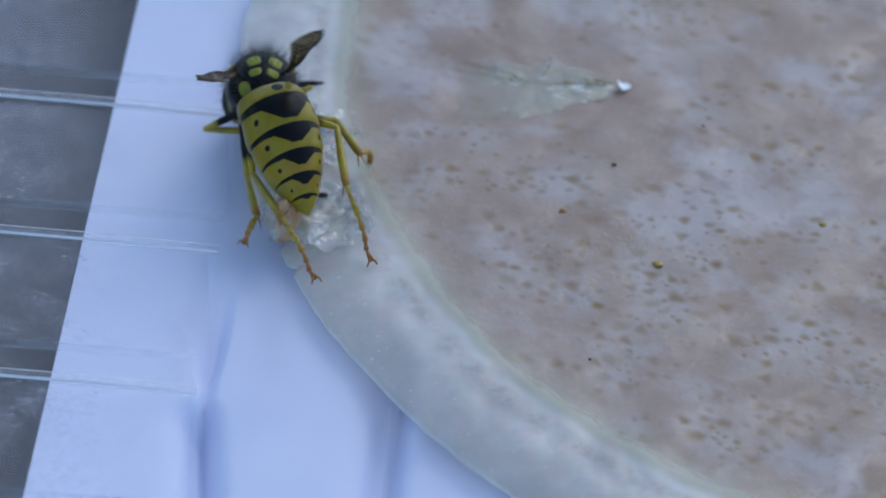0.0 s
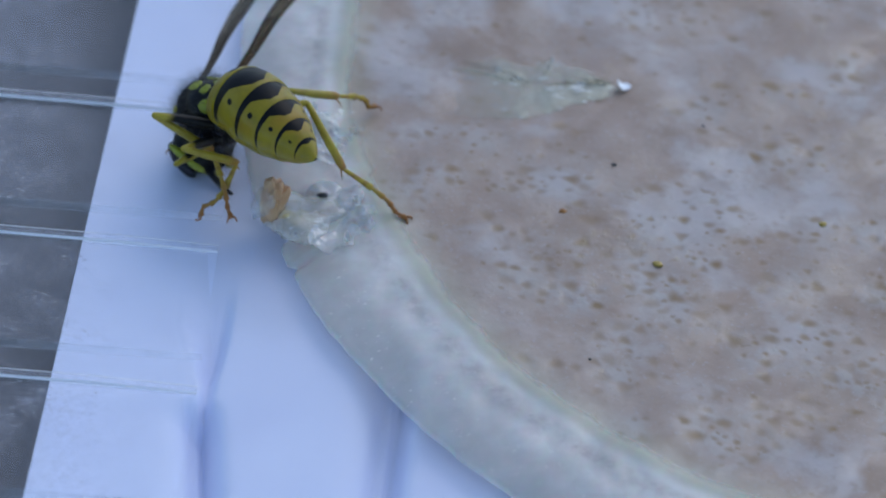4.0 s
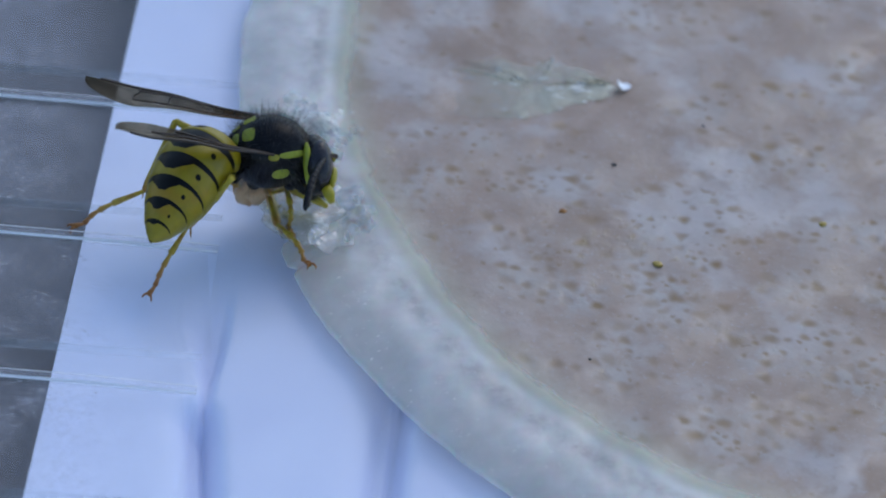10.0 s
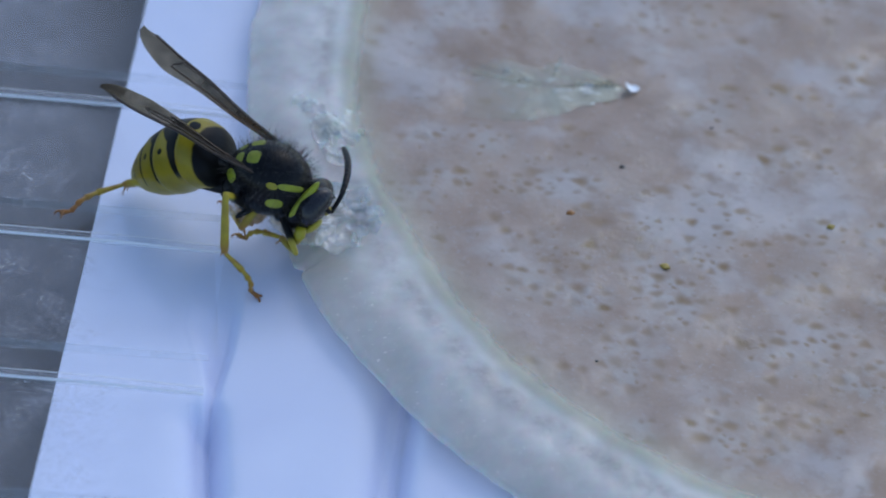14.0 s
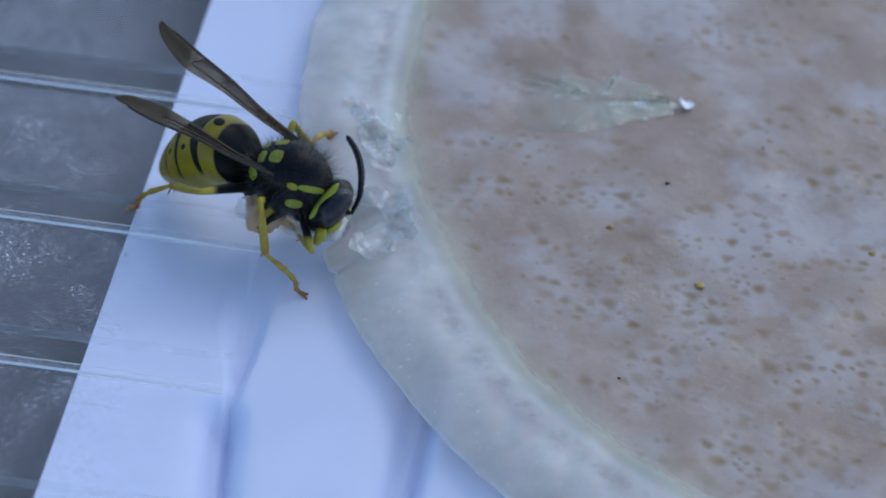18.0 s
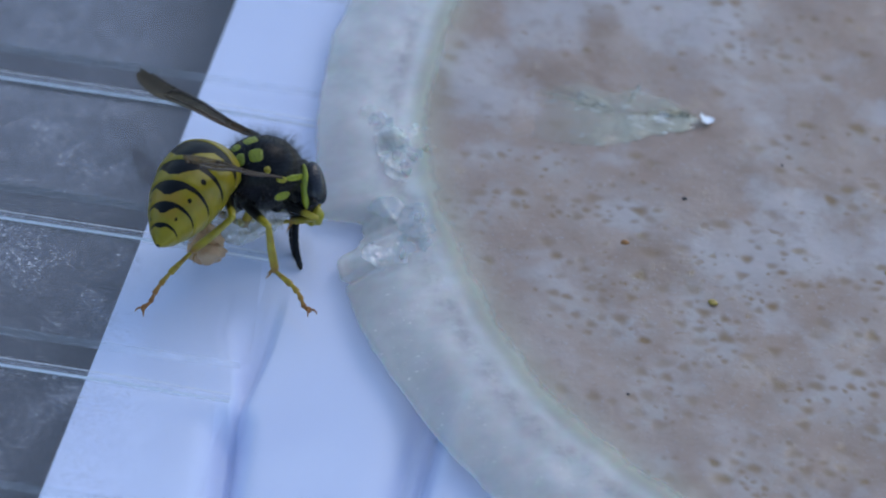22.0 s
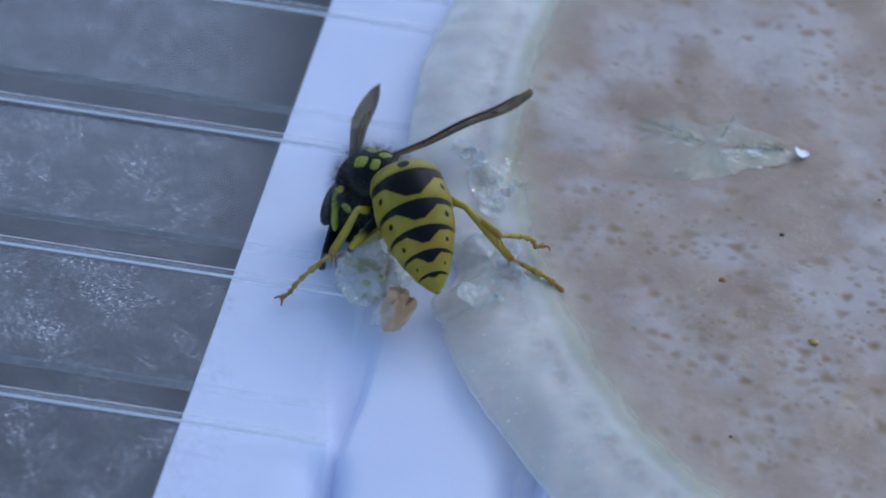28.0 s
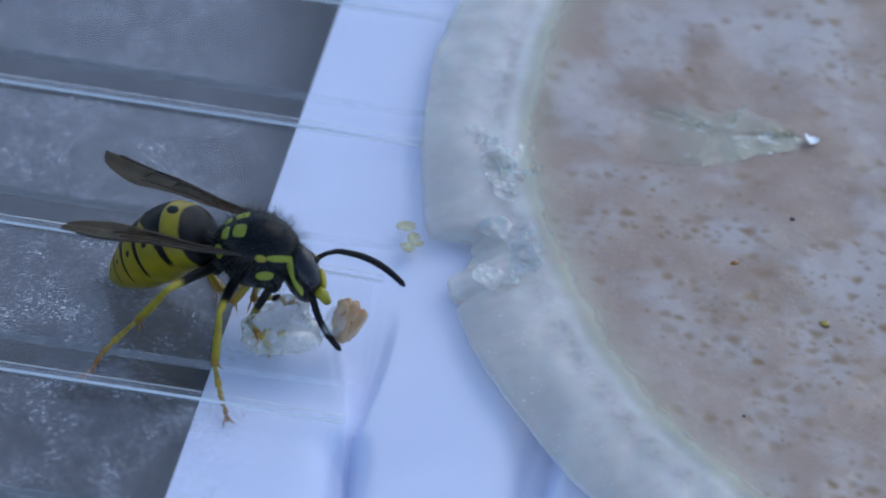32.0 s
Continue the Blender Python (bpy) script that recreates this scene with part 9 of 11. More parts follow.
    walk(MOVING["leg_RF"], [
        (0, pose(0.00110, -0.00055, -0.00120, 0.0, -36.8, -85.7)), (0.5, pose(0.00110, -0.00055, -0.00120, -6.7, -17.5, -75.1)),
        (1, pose(0.00110, -0.00055, -0.00120, -9.6, 2.3, -66.7)), (1.5, pose(0.00110, -0.00055, -0.00120, -9.7, -0.1, -90.7)),
        (2, pose(0.00110, -0.00055, -0.00120, -8.8, -2.5, -114.8)), (2.5, pose(0.00110, -0.00055, -0.00120, -8.7, -3.5, -116.3)),
        (3, pose(0.00110, -0.00055, -0.00120, -8.7, -4.4, -117.9)), (3.5, pose(0.00110, -0.00055, -0.00120, -9.1, -11.8, -113.5)),
        (4, pose(0.00110, -0.00055, -0.00120, -10.1, -19.2, -108.8)), (4.5, pose(0.00110, -0.00055, -0.00120, -11.8, -26.4, -103.7)),
        (5, pose(0.00110, -0.00055, -0.00120, -14.5, -33.5, -97.9)), (5.5, pose(0.00110, -0.00055, -0.00120, -18.4, -40.2, -91.1)),
        (6, pose(0.00110, -0.00055, -0.00120, -23.8, -46.4, -82.9)), (6.5, pose(0.00110, -0.00055, -0.00120, 8.6, -17.4, -123.5)),
        (7, pose(0.00110, -0.00055, -0.00120, 17.8, 17.3, -151.6)), (7.5, pose(0.00110, -0.00055, -0.00120, 25.1, 18.9, -117.5)),
        (8, pose(0.00110, -0.00055, -0.00120, 31.8, 14.5, -83.9)), (8.5, pose(0.00110, -0.00055, -0.00120, 25.7, 19.9, -102.2)),
        (9, pose(0.00110, -0.00055, -0.00120, 17.9, 23.4, -121.6)), (9.5, pose(0.00110, -0.00055, -0.00120, 41.0, 49.9, -70.4)),
        (10, pose(0.00110, -0.00055, -0.00120, 80.7, 39.4, -2.7)), (10.5, pose(0.00110, -0.00055, -0.00120, 72.3, 24.5, -21.6)),
        (11, pose(0.00110, -0.00055, -0.00120, 70.1, 7.7, -36.3)), (11.5, pose(0.00110, -0.00055, -0.00120, 63.7, -0.3, -77.6)),
        (12, pose(0.00110, -0.00055, -0.00120, 62.3, -8.2, -119.0)), (12.5, pose(0.00110, -0.00055, -0.00120, 57.3, -2.1, -90.1)),
        (13, pose(0.00110, -0.00055, -0.00120, 55.2, 4.5, -61.4)), (13.5, pose(0.00110, -0.00055, -0.00120, 55.8, 9.7, -57.8)),
        (14, pose(0.00110, -0.00055, -0.00120, 56.7, 14.8, -54.1)), (14.5, pose(0.00110, -0.00055, -0.00120, 56.6, 15.9, -54.5)),
        (15, pose(0.00110, -0.00055, -0.00120, 56.5, 16.9, -54.8)), (15.5, pose(0.00110, -0.00055, -0.00120, 56.4, 18.0, -55.2)),
        (16, pose(0.00110, -0.00055, -0.00120, 56.3, 19.1, -55.5)), (16.5, pose(0.00110, -0.00055, -0.00120, 56.2, 20.1, -55.9)),
        (17, pose(0.00110, -0.00055, -0.00120, 56.0, 21.2, -56.3)), (17.5, pose(0.00110, -0.00055, -0.00120, 56.0, 14.7, -57.2)),
        (18, pose(0.00110, -0.00055, -0.00120, 56.0, 8.2, -58.0)), (18.5, pose(0.00110, -0.00055, -0.00120, 55.8, 17.7, -60.0)),
        (19, pose(0.00110, -0.00055, -0.00120, 55.3, 27.1, -62.2)), (19.5, pose(0.00110, -0.00055, -0.00120, 55.5, 14.0, -63.5)),
        (20, pose(0.00110, -0.00055, -0.00120, 56.1, 0.8, -64.7)), (20.5, pose(0.00110, -0.00055, -0.00120, 57.7, -16.8, -66.1)),
        (21, pose(0.00110, -0.00055, -0.00120, 59.7, -34.4, -67.7)), (21.5, pose(0.00110, -0.00055, -0.00120, 55.5, -26.1, -58.9)),
        (22, pose(0.00110, -0.00055, -0.00120, 53.0, -17.3, -51.3)), (22.5, pose(0.00110, -0.00055, -0.00120, 51.9, -25.2, -47.7)),
        (23, pose(0.00110, -0.00055, -0.00120, 50.0, -33.1, -43.6)), (23.5, pose(0.00110, -0.00055, -0.00120, 65.8, -38.8, -72.8)),
        (24, pose(0.00110, -0.00055, -0.00120, 83.1, -36.6, -103.4)), (24.5, pose(0.00110, -0.00055, -0.00120, 56.4, -46.2, -68.8)),
        (25, pose(0.00110, -0.00055, -0.00120, 25.2, -43.2, -30.1)), (25.5, pose(0.00110, -0.00055, -0.00120, 31.0, -35.5, -38.7)),
        (26, pose(0.00110, -0.00055, -0.00120, 35.0, -27.4, -45.8)), (26.5, pose(0.00110, -0.00055, -0.00120, 37.7, -18.9, -51.8)),
        (27, pose(0.00110, -0.00055, -0.00120, 39.3, -10.3, -57.3)), (27.5, pose(0.00110, -0.00055, -0.00120, 40.1, -1.5, -62.5)),
        (27.75, pose(0.00110, -0.00055, -0.00120, 40.2, 7.2, -67.6)), (28, pose(0.00110, -0.00055, -0.00120, 40.2, 7.2, -67.6)),
        (28.5, pose(0.00110, -0.00055, -0.00120, 25.6, 20.6, -108.6)), (29, pose(0.00110, -0.00055, -0.00120, 4.6, 23.5, -153.8)),
        (29.5, pose(0.00110, -0.00055, -0.00120, 13.7, 1.9, -131.6)), (30, pose(0.00110, -0.00055, -0.00120, 13.9, -20.0, -110.0)),
        (30.5, pose(0.00110, -0.00055, -0.00120, 7.2, 25.6, -85.7)), (31, pose(0.00110, -0.00055, -0.00120, 37.7, 61.8, -30.6)),
        (31.5, pose(0.00110, -0.00055, -0.00120, -6.5, 71.3, -78.8)), (32, pose(0.00110, -0.00055, -0.00120, -53.4, 63.0, -129.7)),
    ])
    walk(MOVING["tibia_RF"], [
        (0, pose(0.00230, 0.00000, 0.00000, -42.6, -12.8, -164.8)), (0.5, pose(0.00230, 0.00000, -0.00000, -43.4, -0.5, 179.2)),
        (1, pose(0.00230, -0.00000, 0.00000, -51.9, 10.7, 162.6)), (1.5, pose(0.00230, 0.00000, -0.00000, -56.2, -4.5, 173.5)),
        (2, pose(0.00230, 0.00000, 0.00000, -56.0, -19.5, -176.4)), (2.5, pose(0.00230, 0.00000, -0.00000, -58.3, -19.6, -177.3)),
        (3, pose(0.00230, -0.00000, -0.00000, -60.6, -19.7, -178.3)), (3.5, pose(0.00230, 0.00000, 0.00000, -64.2, -13.5, -177.9)),
        (4, pose(0.00230, 0.00000, 0.00000, -66.7, -7.3, -177.8)), (4.5, pose(0.00230, 0.00000, 0.00000, -66.6, -1.0, -178.0)),
        (5, pose(0.00230, 0.00000, -0.00000, -64.7, 5.3, -178.2)), (5.5, pose(0.00230, -0.00000, -0.00000, -63.1, 11.6, -178.4)),
        (6, pose(0.00230, 0.00000, 0.00000, -63.7, 17.9, -178.3)), (6.5, pose(0.00230, 0.00000, 0.00000, -47.7, 21.6, -158.9)),
        (7, pose(0.00230, 0.00000, 0.00000, -23.3, 18.0, -138.1)), (7.5, pose(0.00230, 0.00000, 0.00000, 9.4, 31.8, -127.0)),
        (8, pose(0.00230, -0.00000, 0.00000, 39.4, 27.0, -117.1)), (8.5, pose(0.00230, 0.00000, 0.00000, 27.2, 27.3, -125.3)),
        (9, pose(0.00230, 0.00000, -0.00000, 17.3, 21.8, -132.2)), (9.5, pose(0.00230, 0.00000, 0.00000, 58.7, 25.5, -127.9)),
        (10, pose(0.00230, 0.00000, -0.00000, 79.5, 26.5, -152.1)), (10.5, pose(0.00230, 0.00000, -0.00000, 92.1, 32.1, -130.0)),
        (11, pose(0.00230, 0.00000, 0.00000, 108.3, 38.9, -108.2)), (11.5, pose(0.00230, 0.00000, 0.00000, 59.9, 22.7, -136.4)),
        (12, pose(0.00230, 0.00000, -0.00000, 30.4, -9.8, -139.8)), (12.5, pose(0.00230, 0.00000, 0.00000, 46.3, 9.9, -143.1)),
        (13, pose(0.00230, 0.00000, -0.00000, 61.8, 28.3, -143.6)), (13.5, pose(0.00230, 0.00000, 0.00000, 61.7, 28.6, -145.6)),
        (14, pose(0.00230, -0.00000, 0.00000, 61.4, 29.0, -147.7)), (14.5, pose(0.00230, 0.00000, 0.00000, 60.0, 28.6, -148.3)),
        (15, pose(0.00230, 0.00000, -0.00000, 58.9, 28.3, -148.9)), (15.5, pose(0.00230, -0.00000, 0.00000, 58.3, 27.9, -149.4)),
        (16, pose(0.00230, -0.00000, 0.00000, 58.0, 27.5, -150.0)), (16.5, pose(0.00230, -0.00000, 0.00000, 57.7, 27.1, -150.5)),
        (17, pose(0.00230, 0.00000, 0.00000, 55.9, 26.7, -151.0)), (17.5, pose(0.00230, 0.00000, 0.00000, 55.4, 26.8, -151.2)),
        (18, pose(0.00230, 0.00000, 0.00000, 55.1, 26.8, -151.4)), (18.5, pose(0.00230, 0.00000, 0.00000, 58.7, 27.4, -139.9)),
        (19, pose(0.00230, -0.00000, 0.00000, 63.7, 27.4, -128.2)), (19.5, pose(0.00230, -0.00000, 0.00000, 65.2, 28.1, -123.7)),
        (20, pose(0.00230, 0.00000, 0.00000, 66.2, 29.2, -119.2)), (20.5, pose(0.00230, 0.00000, 0.00000, 63.6, 40.2, -131.2)),
        (21, pose(0.00230, 0.00000, 0.00000, 64.2, 50.4, -144.7)), (21.5, pose(0.00230, -0.00000, 0.00000, 60.0, 42.5, -155.6)),
        (22, pose(0.00230, 0.00000, 0.00000, 55.9, 34.3, -164.7)), (22.5, pose(0.00230, 0.00000, 0.00000, 51.8, 27.4, -174.9)),
        (23, pose(0.00230, 0.00000, 0.00000, 47.2, 20.4, 175.3)), (23.5, pose(0.00230, 0.00000, 0.00000, 42.2, 7.6, -170.7)),
        (24, pose(0.00230, 0.00000, 0.00000, 30.5, -3.1, -156.7)), (24.5, pose(0.00230, 0.00000, -0.00000, 28.6, 16.9, -120.5)),
        (25, pose(0.00230, 0.00000, 0.00000, 40.8, 2.8, -88.2)), (25.5, pose(0.00230, 0.00000, -0.00000, 33.0, 7.1, -102.9)),
        (26, pose(0.00230, -0.00000, -0.00000, 26.2, 12.4, -117.6)), (26.5, pose(0.00230, 0.00000, 0.00000, 19.0, 17.7, -132.7)),
        (27, pose(0.00230, 0.00000, 0.00000, 10.2, 21.6, -148.5)), (27.5, pose(0.00230, -0.00000, -0.00000, -0.2, 22.8, -165.0)),
        (27.75, pose(0.00230, -0.00000, 0.00000, -10.6, 20.5, 178.8)), (28, pose(0.00230, -0.00000, 0.00000, -10.6, 20.5, 178.8)),
        (28.5, pose(0.00230, 0.00000, 0.00000, -16.1, 24.3, -139.3)), (29, pose(0.00230, 0.00000, -0.00000, -16.6, 36.0, -100.5)),
        (29.5, pose(0.00230, -0.00000, -0.00000, -22.2, 45.8, -118.8)), (30, pose(0.00230, 0.00000, -0.00000, -25.6, 53.6, -135.7)),
        (30.5, pose(0.00230, 0.00000, -0.00000, 24.6, 52.3, -115.7)), (31, pose(0.00230, 0.00000, -0.00000, 38.8, 63.4, -143.8)),
        (31.267, pose(0.00230, 0.00000, 0.00000, 58.7, 27.9, -133.4)), (31.5, pose(0.00230, -0.00000, 0.00000, 70.3, -8.2, -135.9)),
        (31.733, pose(0.00230, 0.00000, 0.00000, 90.4, -43.7, -130.5)), (32, pose(0.00230, 0.00000, 0.00000, 145.2, -76.4, -165.8)),
    ])
    walk(MOVING["tarsus_RF"], [
        (0, pose(0.00023, -0.00056, 0.00049, 48.1, 16.8, 75.3)), (0.5, pose(0.00010, 0.00003, 0.00002, 33.2, -13.9, 51.1)),
        (1, pose(0.00024, 0.00065, -0.00041, 26.1, -51.1, 37.5)), (1.5, pose(0.00012, 0.00025, 0.00017, 18.7, -44.8, 70.7)),
        (2, pose(0.00023, -0.00013, 0.00074, 13.7, -37.1, 101.5)), (2.5, pose(0.00023, -0.00010, 0.00074, 15.9, -42.4, 101.7)),
        (3, pose(0.00023, -0.00006, 0.00074, 18.3, -47.7, 101.4)), (3.5, pose(0.00016, -0.00008, 0.00051, 43.9, -34.1, 73.1)),
        (4, pose(0.00012, -0.00008, 0.00028, 59.7, -14.1, 56.6)), (4.5, pose(0.00010, -0.00008, 0.00004, 67.3, 8.6, 46.6)),
        (5, pose(0.00011, -0.00007, -0.00020, 68.9, 32.6, 40.1)), (5.5, pose(0.00015, -0.00006, -0.00044, 70.1, 57.3, 36.3)),
        (6, pose(0.00021, -0.00006, -0.00068, 80.4, 82.3, 40.9)), (6.5, pose(0.00039, -0.00074, -0.00081, 47.6, 48.6, 60.2)),
        (7, pose(0.00074, -0.00140, -0.00068, 23.7, 42.6, 107.9)), (7.5, pose(0.00118, -0.00149, -0.00116, 54.6, 69.4, 150.7)),
        (8, pose(0.00141, -0.00174, -0.00100, 86.0, 43.4, -172.5)), (8.5, pose(0.00117, -0.00160, -0.00101, 27.2, 70.3, 147.3)),
        (9, pose(0.00093, -0.00151, -0.00082, -42.3, 50.1, 86.8)), (9.5, pose(0.00108, -0.00157, -0.00095, -76.5, -2.3, 24.8)),
        (10, pose(0.00056, -0.00092, -0.00098, -39.6, -59.6, -37.8)), (10.5, pose(0.00110, -0.00143, -0.00117, 3.7, -31.6, -94.4)),
        (11, pose(0.00177, -0.00163, -0.00138, 25.3, -14.1, -143.3)), (11.5, pose(0.00083, -0.00140, -0.00085, -9.3, 29.2, -117.0)),
        (11.733, pose(0.00074, -0.00140, -0.00024, 32.3, 28.3, -156.3)), (12, pose(0.00065, -0.00140, 0.00037, 70.5, 50.4, 169.0)),
        (12.5, pose(0.00057, -0.00130, -0.00038, 83.7, 40.6, -164.7)), (13, pose(0.00074, -0.00115, -0.00104, 84.1, 23.1, -158.6)),
        (13.5, pose(0.00071, -0.00109, -0.00105, 80.6, 11.4, -137.8)), (14, pose(0.00067, -0.00103, -0.00107, 74.7, -3.7, -120.8)),
        (14.5, pose(0.00066, -0.00101, -0.00105, 68.6, 2.9, -123.9)), (15, pose(0.00064, -0.00100, -0.00104, 64.7, 9.5, -127.1)),
        (15.5, pose(0.00063, -0.00099, -0.00103, 62.3, 16.1, -130.4)), (16, pose(0.00061, -0.00098, -0.00102, 61.0, 22.7, -133.9)),
        (16.5, pose(0.00060, -0.00096, -0.00100, 60.0, 29.1, -137.8)), (17, pose(0.00058, -0.00095, -0.00099, 57.0, 35.3, -142.3)),
        (17.5, pose(0.00058, -0.00095, -0.00099, 55.4, 27.5, -144.9)), (18, pose(0.00058, -0.00094, -0.00099, 53.3, 19.6, -147.2)),
        (18.5, pose(0.00081, -0.00126, -0.00101, 54.6, 26.4, -143.8)), (19, pose(0.00109, -0.00154, -0.00101, 57.2, 32.9, -140.4)),
        (19.5, pose(0.00123, -0.00161, -0.00104, 54.8, 26.0, -152.5)), (20, pose(0.00136, -0.00168, -0.00107, 53.5, 18.5, -163.5)),
        (20.5, pose(0.00119, -0.00126, -0.00142, 51.7, 3.8, -167.5)), (21, pose(0.00116, -0.00081, -0.00170, 46.0, -10.6, -171.5)),
        (21.5, pose(0.00082, -0.00067, -0.00149, 43.1, -6.7, -158.4)), (22, pose(0.00055, -0.00048, -0.00124, 43.0, -4.3, -145.7)),
        (22.5, pose(0.00035, -0.00017, -0.00101, 33.1, -6.3, -133.7)), (23, pose(0.00024, 0.00017, -0.00077, 22.9, -6.8, -121.6)),
        (23.5, pose(0.00015, -0.00035, -0.00029, -5.0, -4.7, -100.1)), (24, pose(0.00028, -0.00087, 0.00012, -31.3, 8.5, -85.3)),
        (24.5, pose(0.00123, -0.00181, -0.00064, -21.3, 52.9, -117.0)), (25, pose(0.00237, -0.00220, -0.00011, 174.6, 72.9, 56.5)),
        (25.5, pose(0.00181, -0.00213, -0.00027, 142.4, 60.0, 38.0)), (26, pose(0.00131, -0.00190, -0.00047, 122.0, 44.9, 36.5)),
        (26.5, pose(0.00088, -0.00154, -0.00067, 101.9, 29.3, 40.4)), (27, pose(0.00056, -0.00107, -0.00081, 80.7, 13.9, 46.8)),
        (27.5, pose(0.00034, -0.00052, -0.00085, 59.7, -1.3, 54.7)), (27.75, pose(0.00024, 0.00004, -0.00077, 40.7, -16.1, 64.2)),
        (28, pose(0.00024, 0.00004, -0.00077, 40.7, -16.1, 64.2)), (28.5, pose(0.00078, -0.00131, -0.00091, 42.6, 12.3, 87.6)),
        (29, pose(0.00198, -0.00175, -0.00129, 32.8, 38.7, 117.9)), (29.5, pose(0.00156, -0.00134, -0.00158, 79.3, 71.3, 136.5)),
        (30, pose(0.00137, -0.00091, -0.00177, -175.0, 50.2, -148.6)), (30.267, pose(0.00154, -0.00106, -0.00176, -57.6, 80.4, -40.4)),
        (30.5, pose(0.00172, -0.00121, -0.00174, -5.1, 39.7, 2.4)), (30.733, pose(0.00161, -0.00090, -0.00185, -1.8, -3.4, -5.4)),
        (31, pose(0.00151, -0.00058, -0.00197, 10.5, -45.3, -19.8)), (31.5, pose(0.00074, -0.00152, 0.00031, -10.7, -6.4, 20.0)),
        (32, pose(0.00180, -0.00013, 0.00214, -32.1, 34.7, 54.3)),
    ])
    walk(MOVING["leg_RM"], [
        (0, pose(-0.00060, -0.00080, -0.00135, 0.0, -4.3, -91.9)), (0.5, pose(-0.00060, -0.00080, -0.00135, 1.2, 7.4, -108.1)),
        (1, pose(-0.00060, -0.00080, -0.00135, -1.0, 18.5, -125.1)), (1.5, pose(-0.00060, -0.00080, -0.00135, 0.9, 21.0, -119.1)),
        (2, pose(-0.00060, -0.00080, -0.00135, 3.1, 23.2, -112.9)), (2.5, pose(-0.00060, -0.00080, -0.00135, -0.7, 5.5, -122.4)),
        (3, pose(-0.00060, -0.00080, -0.00135, -1.6, -12.3, -131.4)), (3.5, pose(-0.00060, -0.00080, -0.00135, -2.8, -12.6, -126.1)),
        (4, pose(-0.00060, -0.00080, -0.00135, -3.9, -12.9, -120.8)), (4.5, pose(-0.00060, -0.00080, -0.00135, -5.1, -13.0, -115.5)),
        (5, pose(-0.00060, -0.00080, -0.00135, -6.2, -13.0, -110.2)), (5.5, pose(-0.00060, -0.00080, -0.00135, -7.4, -12.9, -104.9)),
        (6, pose(-0.00060, -0.00080, -0.00135, -8.5, -12.7, -99.6)), (6.5, pose(-0.00060, -0.00080, -0.00135, -15.3, -5.9, -47.4)),
        (7, pose(-0.00060, -0.00080, -0.00135, -14.1, 5.3, 3.3)), (7.5, pose(-0.00060, -0.00080, -0.00135, -12.5, 19.3, 18.5)),
        (8, pose(-0.00060, -0.00080, -0.00135, -6.2, 31.9, 36.4)), (8.5, pose(-0.00060, -0.00080, -0.00135, -28.0, -10.6, -1.4)),
        (9, pose(-0.00060, -0.00080, -0.00135, -10.7, -47.3, -51.6)), (9.5, pose(-0.00060, -0.00080, -0.00135, -47.7, -6.0, 16.4)),
        (10, pose(-0.00060, -0.00080, -0.00135, -27.1, 41.8, 73.9)), (10.5, pose(-0.00060, -0.00080, -0.00135, -14.9, 45.3, 91.4)),
        (11, pose(-0.00060, -0.00080, -0.00135, -1.2, 45.9, 110.2)), (11.5, pose(-0.00060, -0.00080, -0.00135, -1.1, 47.2, 110.3)),
        (12, pose(-0.00060, -0.00080, -0.00135, -1.0, 48.4, 110.5)), (12.5, pose(-0.00060, -0.00080, -0.00135, -5.1, 45.0, 105.0)),
        (13, pose(-0.00060, -0.00080, -0.00135, -8.5, 41.4, 100.2)), (13.267, pose(-0.00060, -0.00080, -0.00135, 23.7, 27.8, 143.9)),
        (13.5, pose(-0.00060, -0.00080, -0.00135, 37.6, 1.4, 172.5)), (13.733, pose(-0.00060, -0.00080, -0.00135, 33.4, -22.8, -157.5)),
        (14, pose(-0.00060, -0.00080, -0.00135, 13.2, -40.5, -117.5)), (14.5, pose(-0.00060, -0.00080, -0.00135, 30.4, -30.6, -146.5)),
        (15, pose(-0.00060, -0.00080, -0.00135, 39.4, -15.6, -168.9)), (15.5, pose(-0.00060, -0.00080, -0.00135, 41.9, 1.3, 171.8)),
        (16, pose(-0.00060, -0.00080, -0.00135, 38.6, 18.0, 152.4)), (16.5, pose(-0.00060, -0.00080, -0.00135, 28.5, 32.5, 129.1)),
        (17, pose(-0.00060, -0.00080, -0.00135, 10.3, 41.3, 99.1)), (17.267, pose(-0.00060, -0.00080, -0.00135, 36.2, 23.5, 144.9)),
        (17.5, pose(-0.00060, -0.00080, -0.00135, 42.2, -3.9, 177.5)), (17.733, pose(-0.00060, -0.00080, -0.00135, 31.5, -29.9, -147.6)),
        (18, pose(-0.00060, -0.00080, -0.00135, 0.2, -42.4, -97.1)), (18.267, pose(-0.00060, -0.00080, -0.00135, 33.2, -9.6, -126.9)),
        (18.5, pose(-0.00060, -0.00080, -0.00135, 50.1, 31.0, -137.9)), (18.733, pose(-0.00060, -0.00080, -0.00135, 20.6, 60.2, 177.8)),
        (19, pose(-0.00060, -0.00080, -0.00135, -46.0, 54.1, 97.5)), (19.5, pose(-0.00060, -0.00080, -0.00135, 55.9, 48.0, -145.6)),
        (20, pose(-0.00060, -0.00080, -0.00135, 67.4, -10.3, -113.5)), (20.5, pose(-0.00060, -0.00080, -0.00135, 66.8, -9.5, -110.4)),
        (21, pose(-0.00060, -0.00080, -0.00135, 66.3, -8.6, -107.4)), (21.5, pose(-0.00060, -0.00080, -0.00135, 63.9, -14.8, -97.8)),
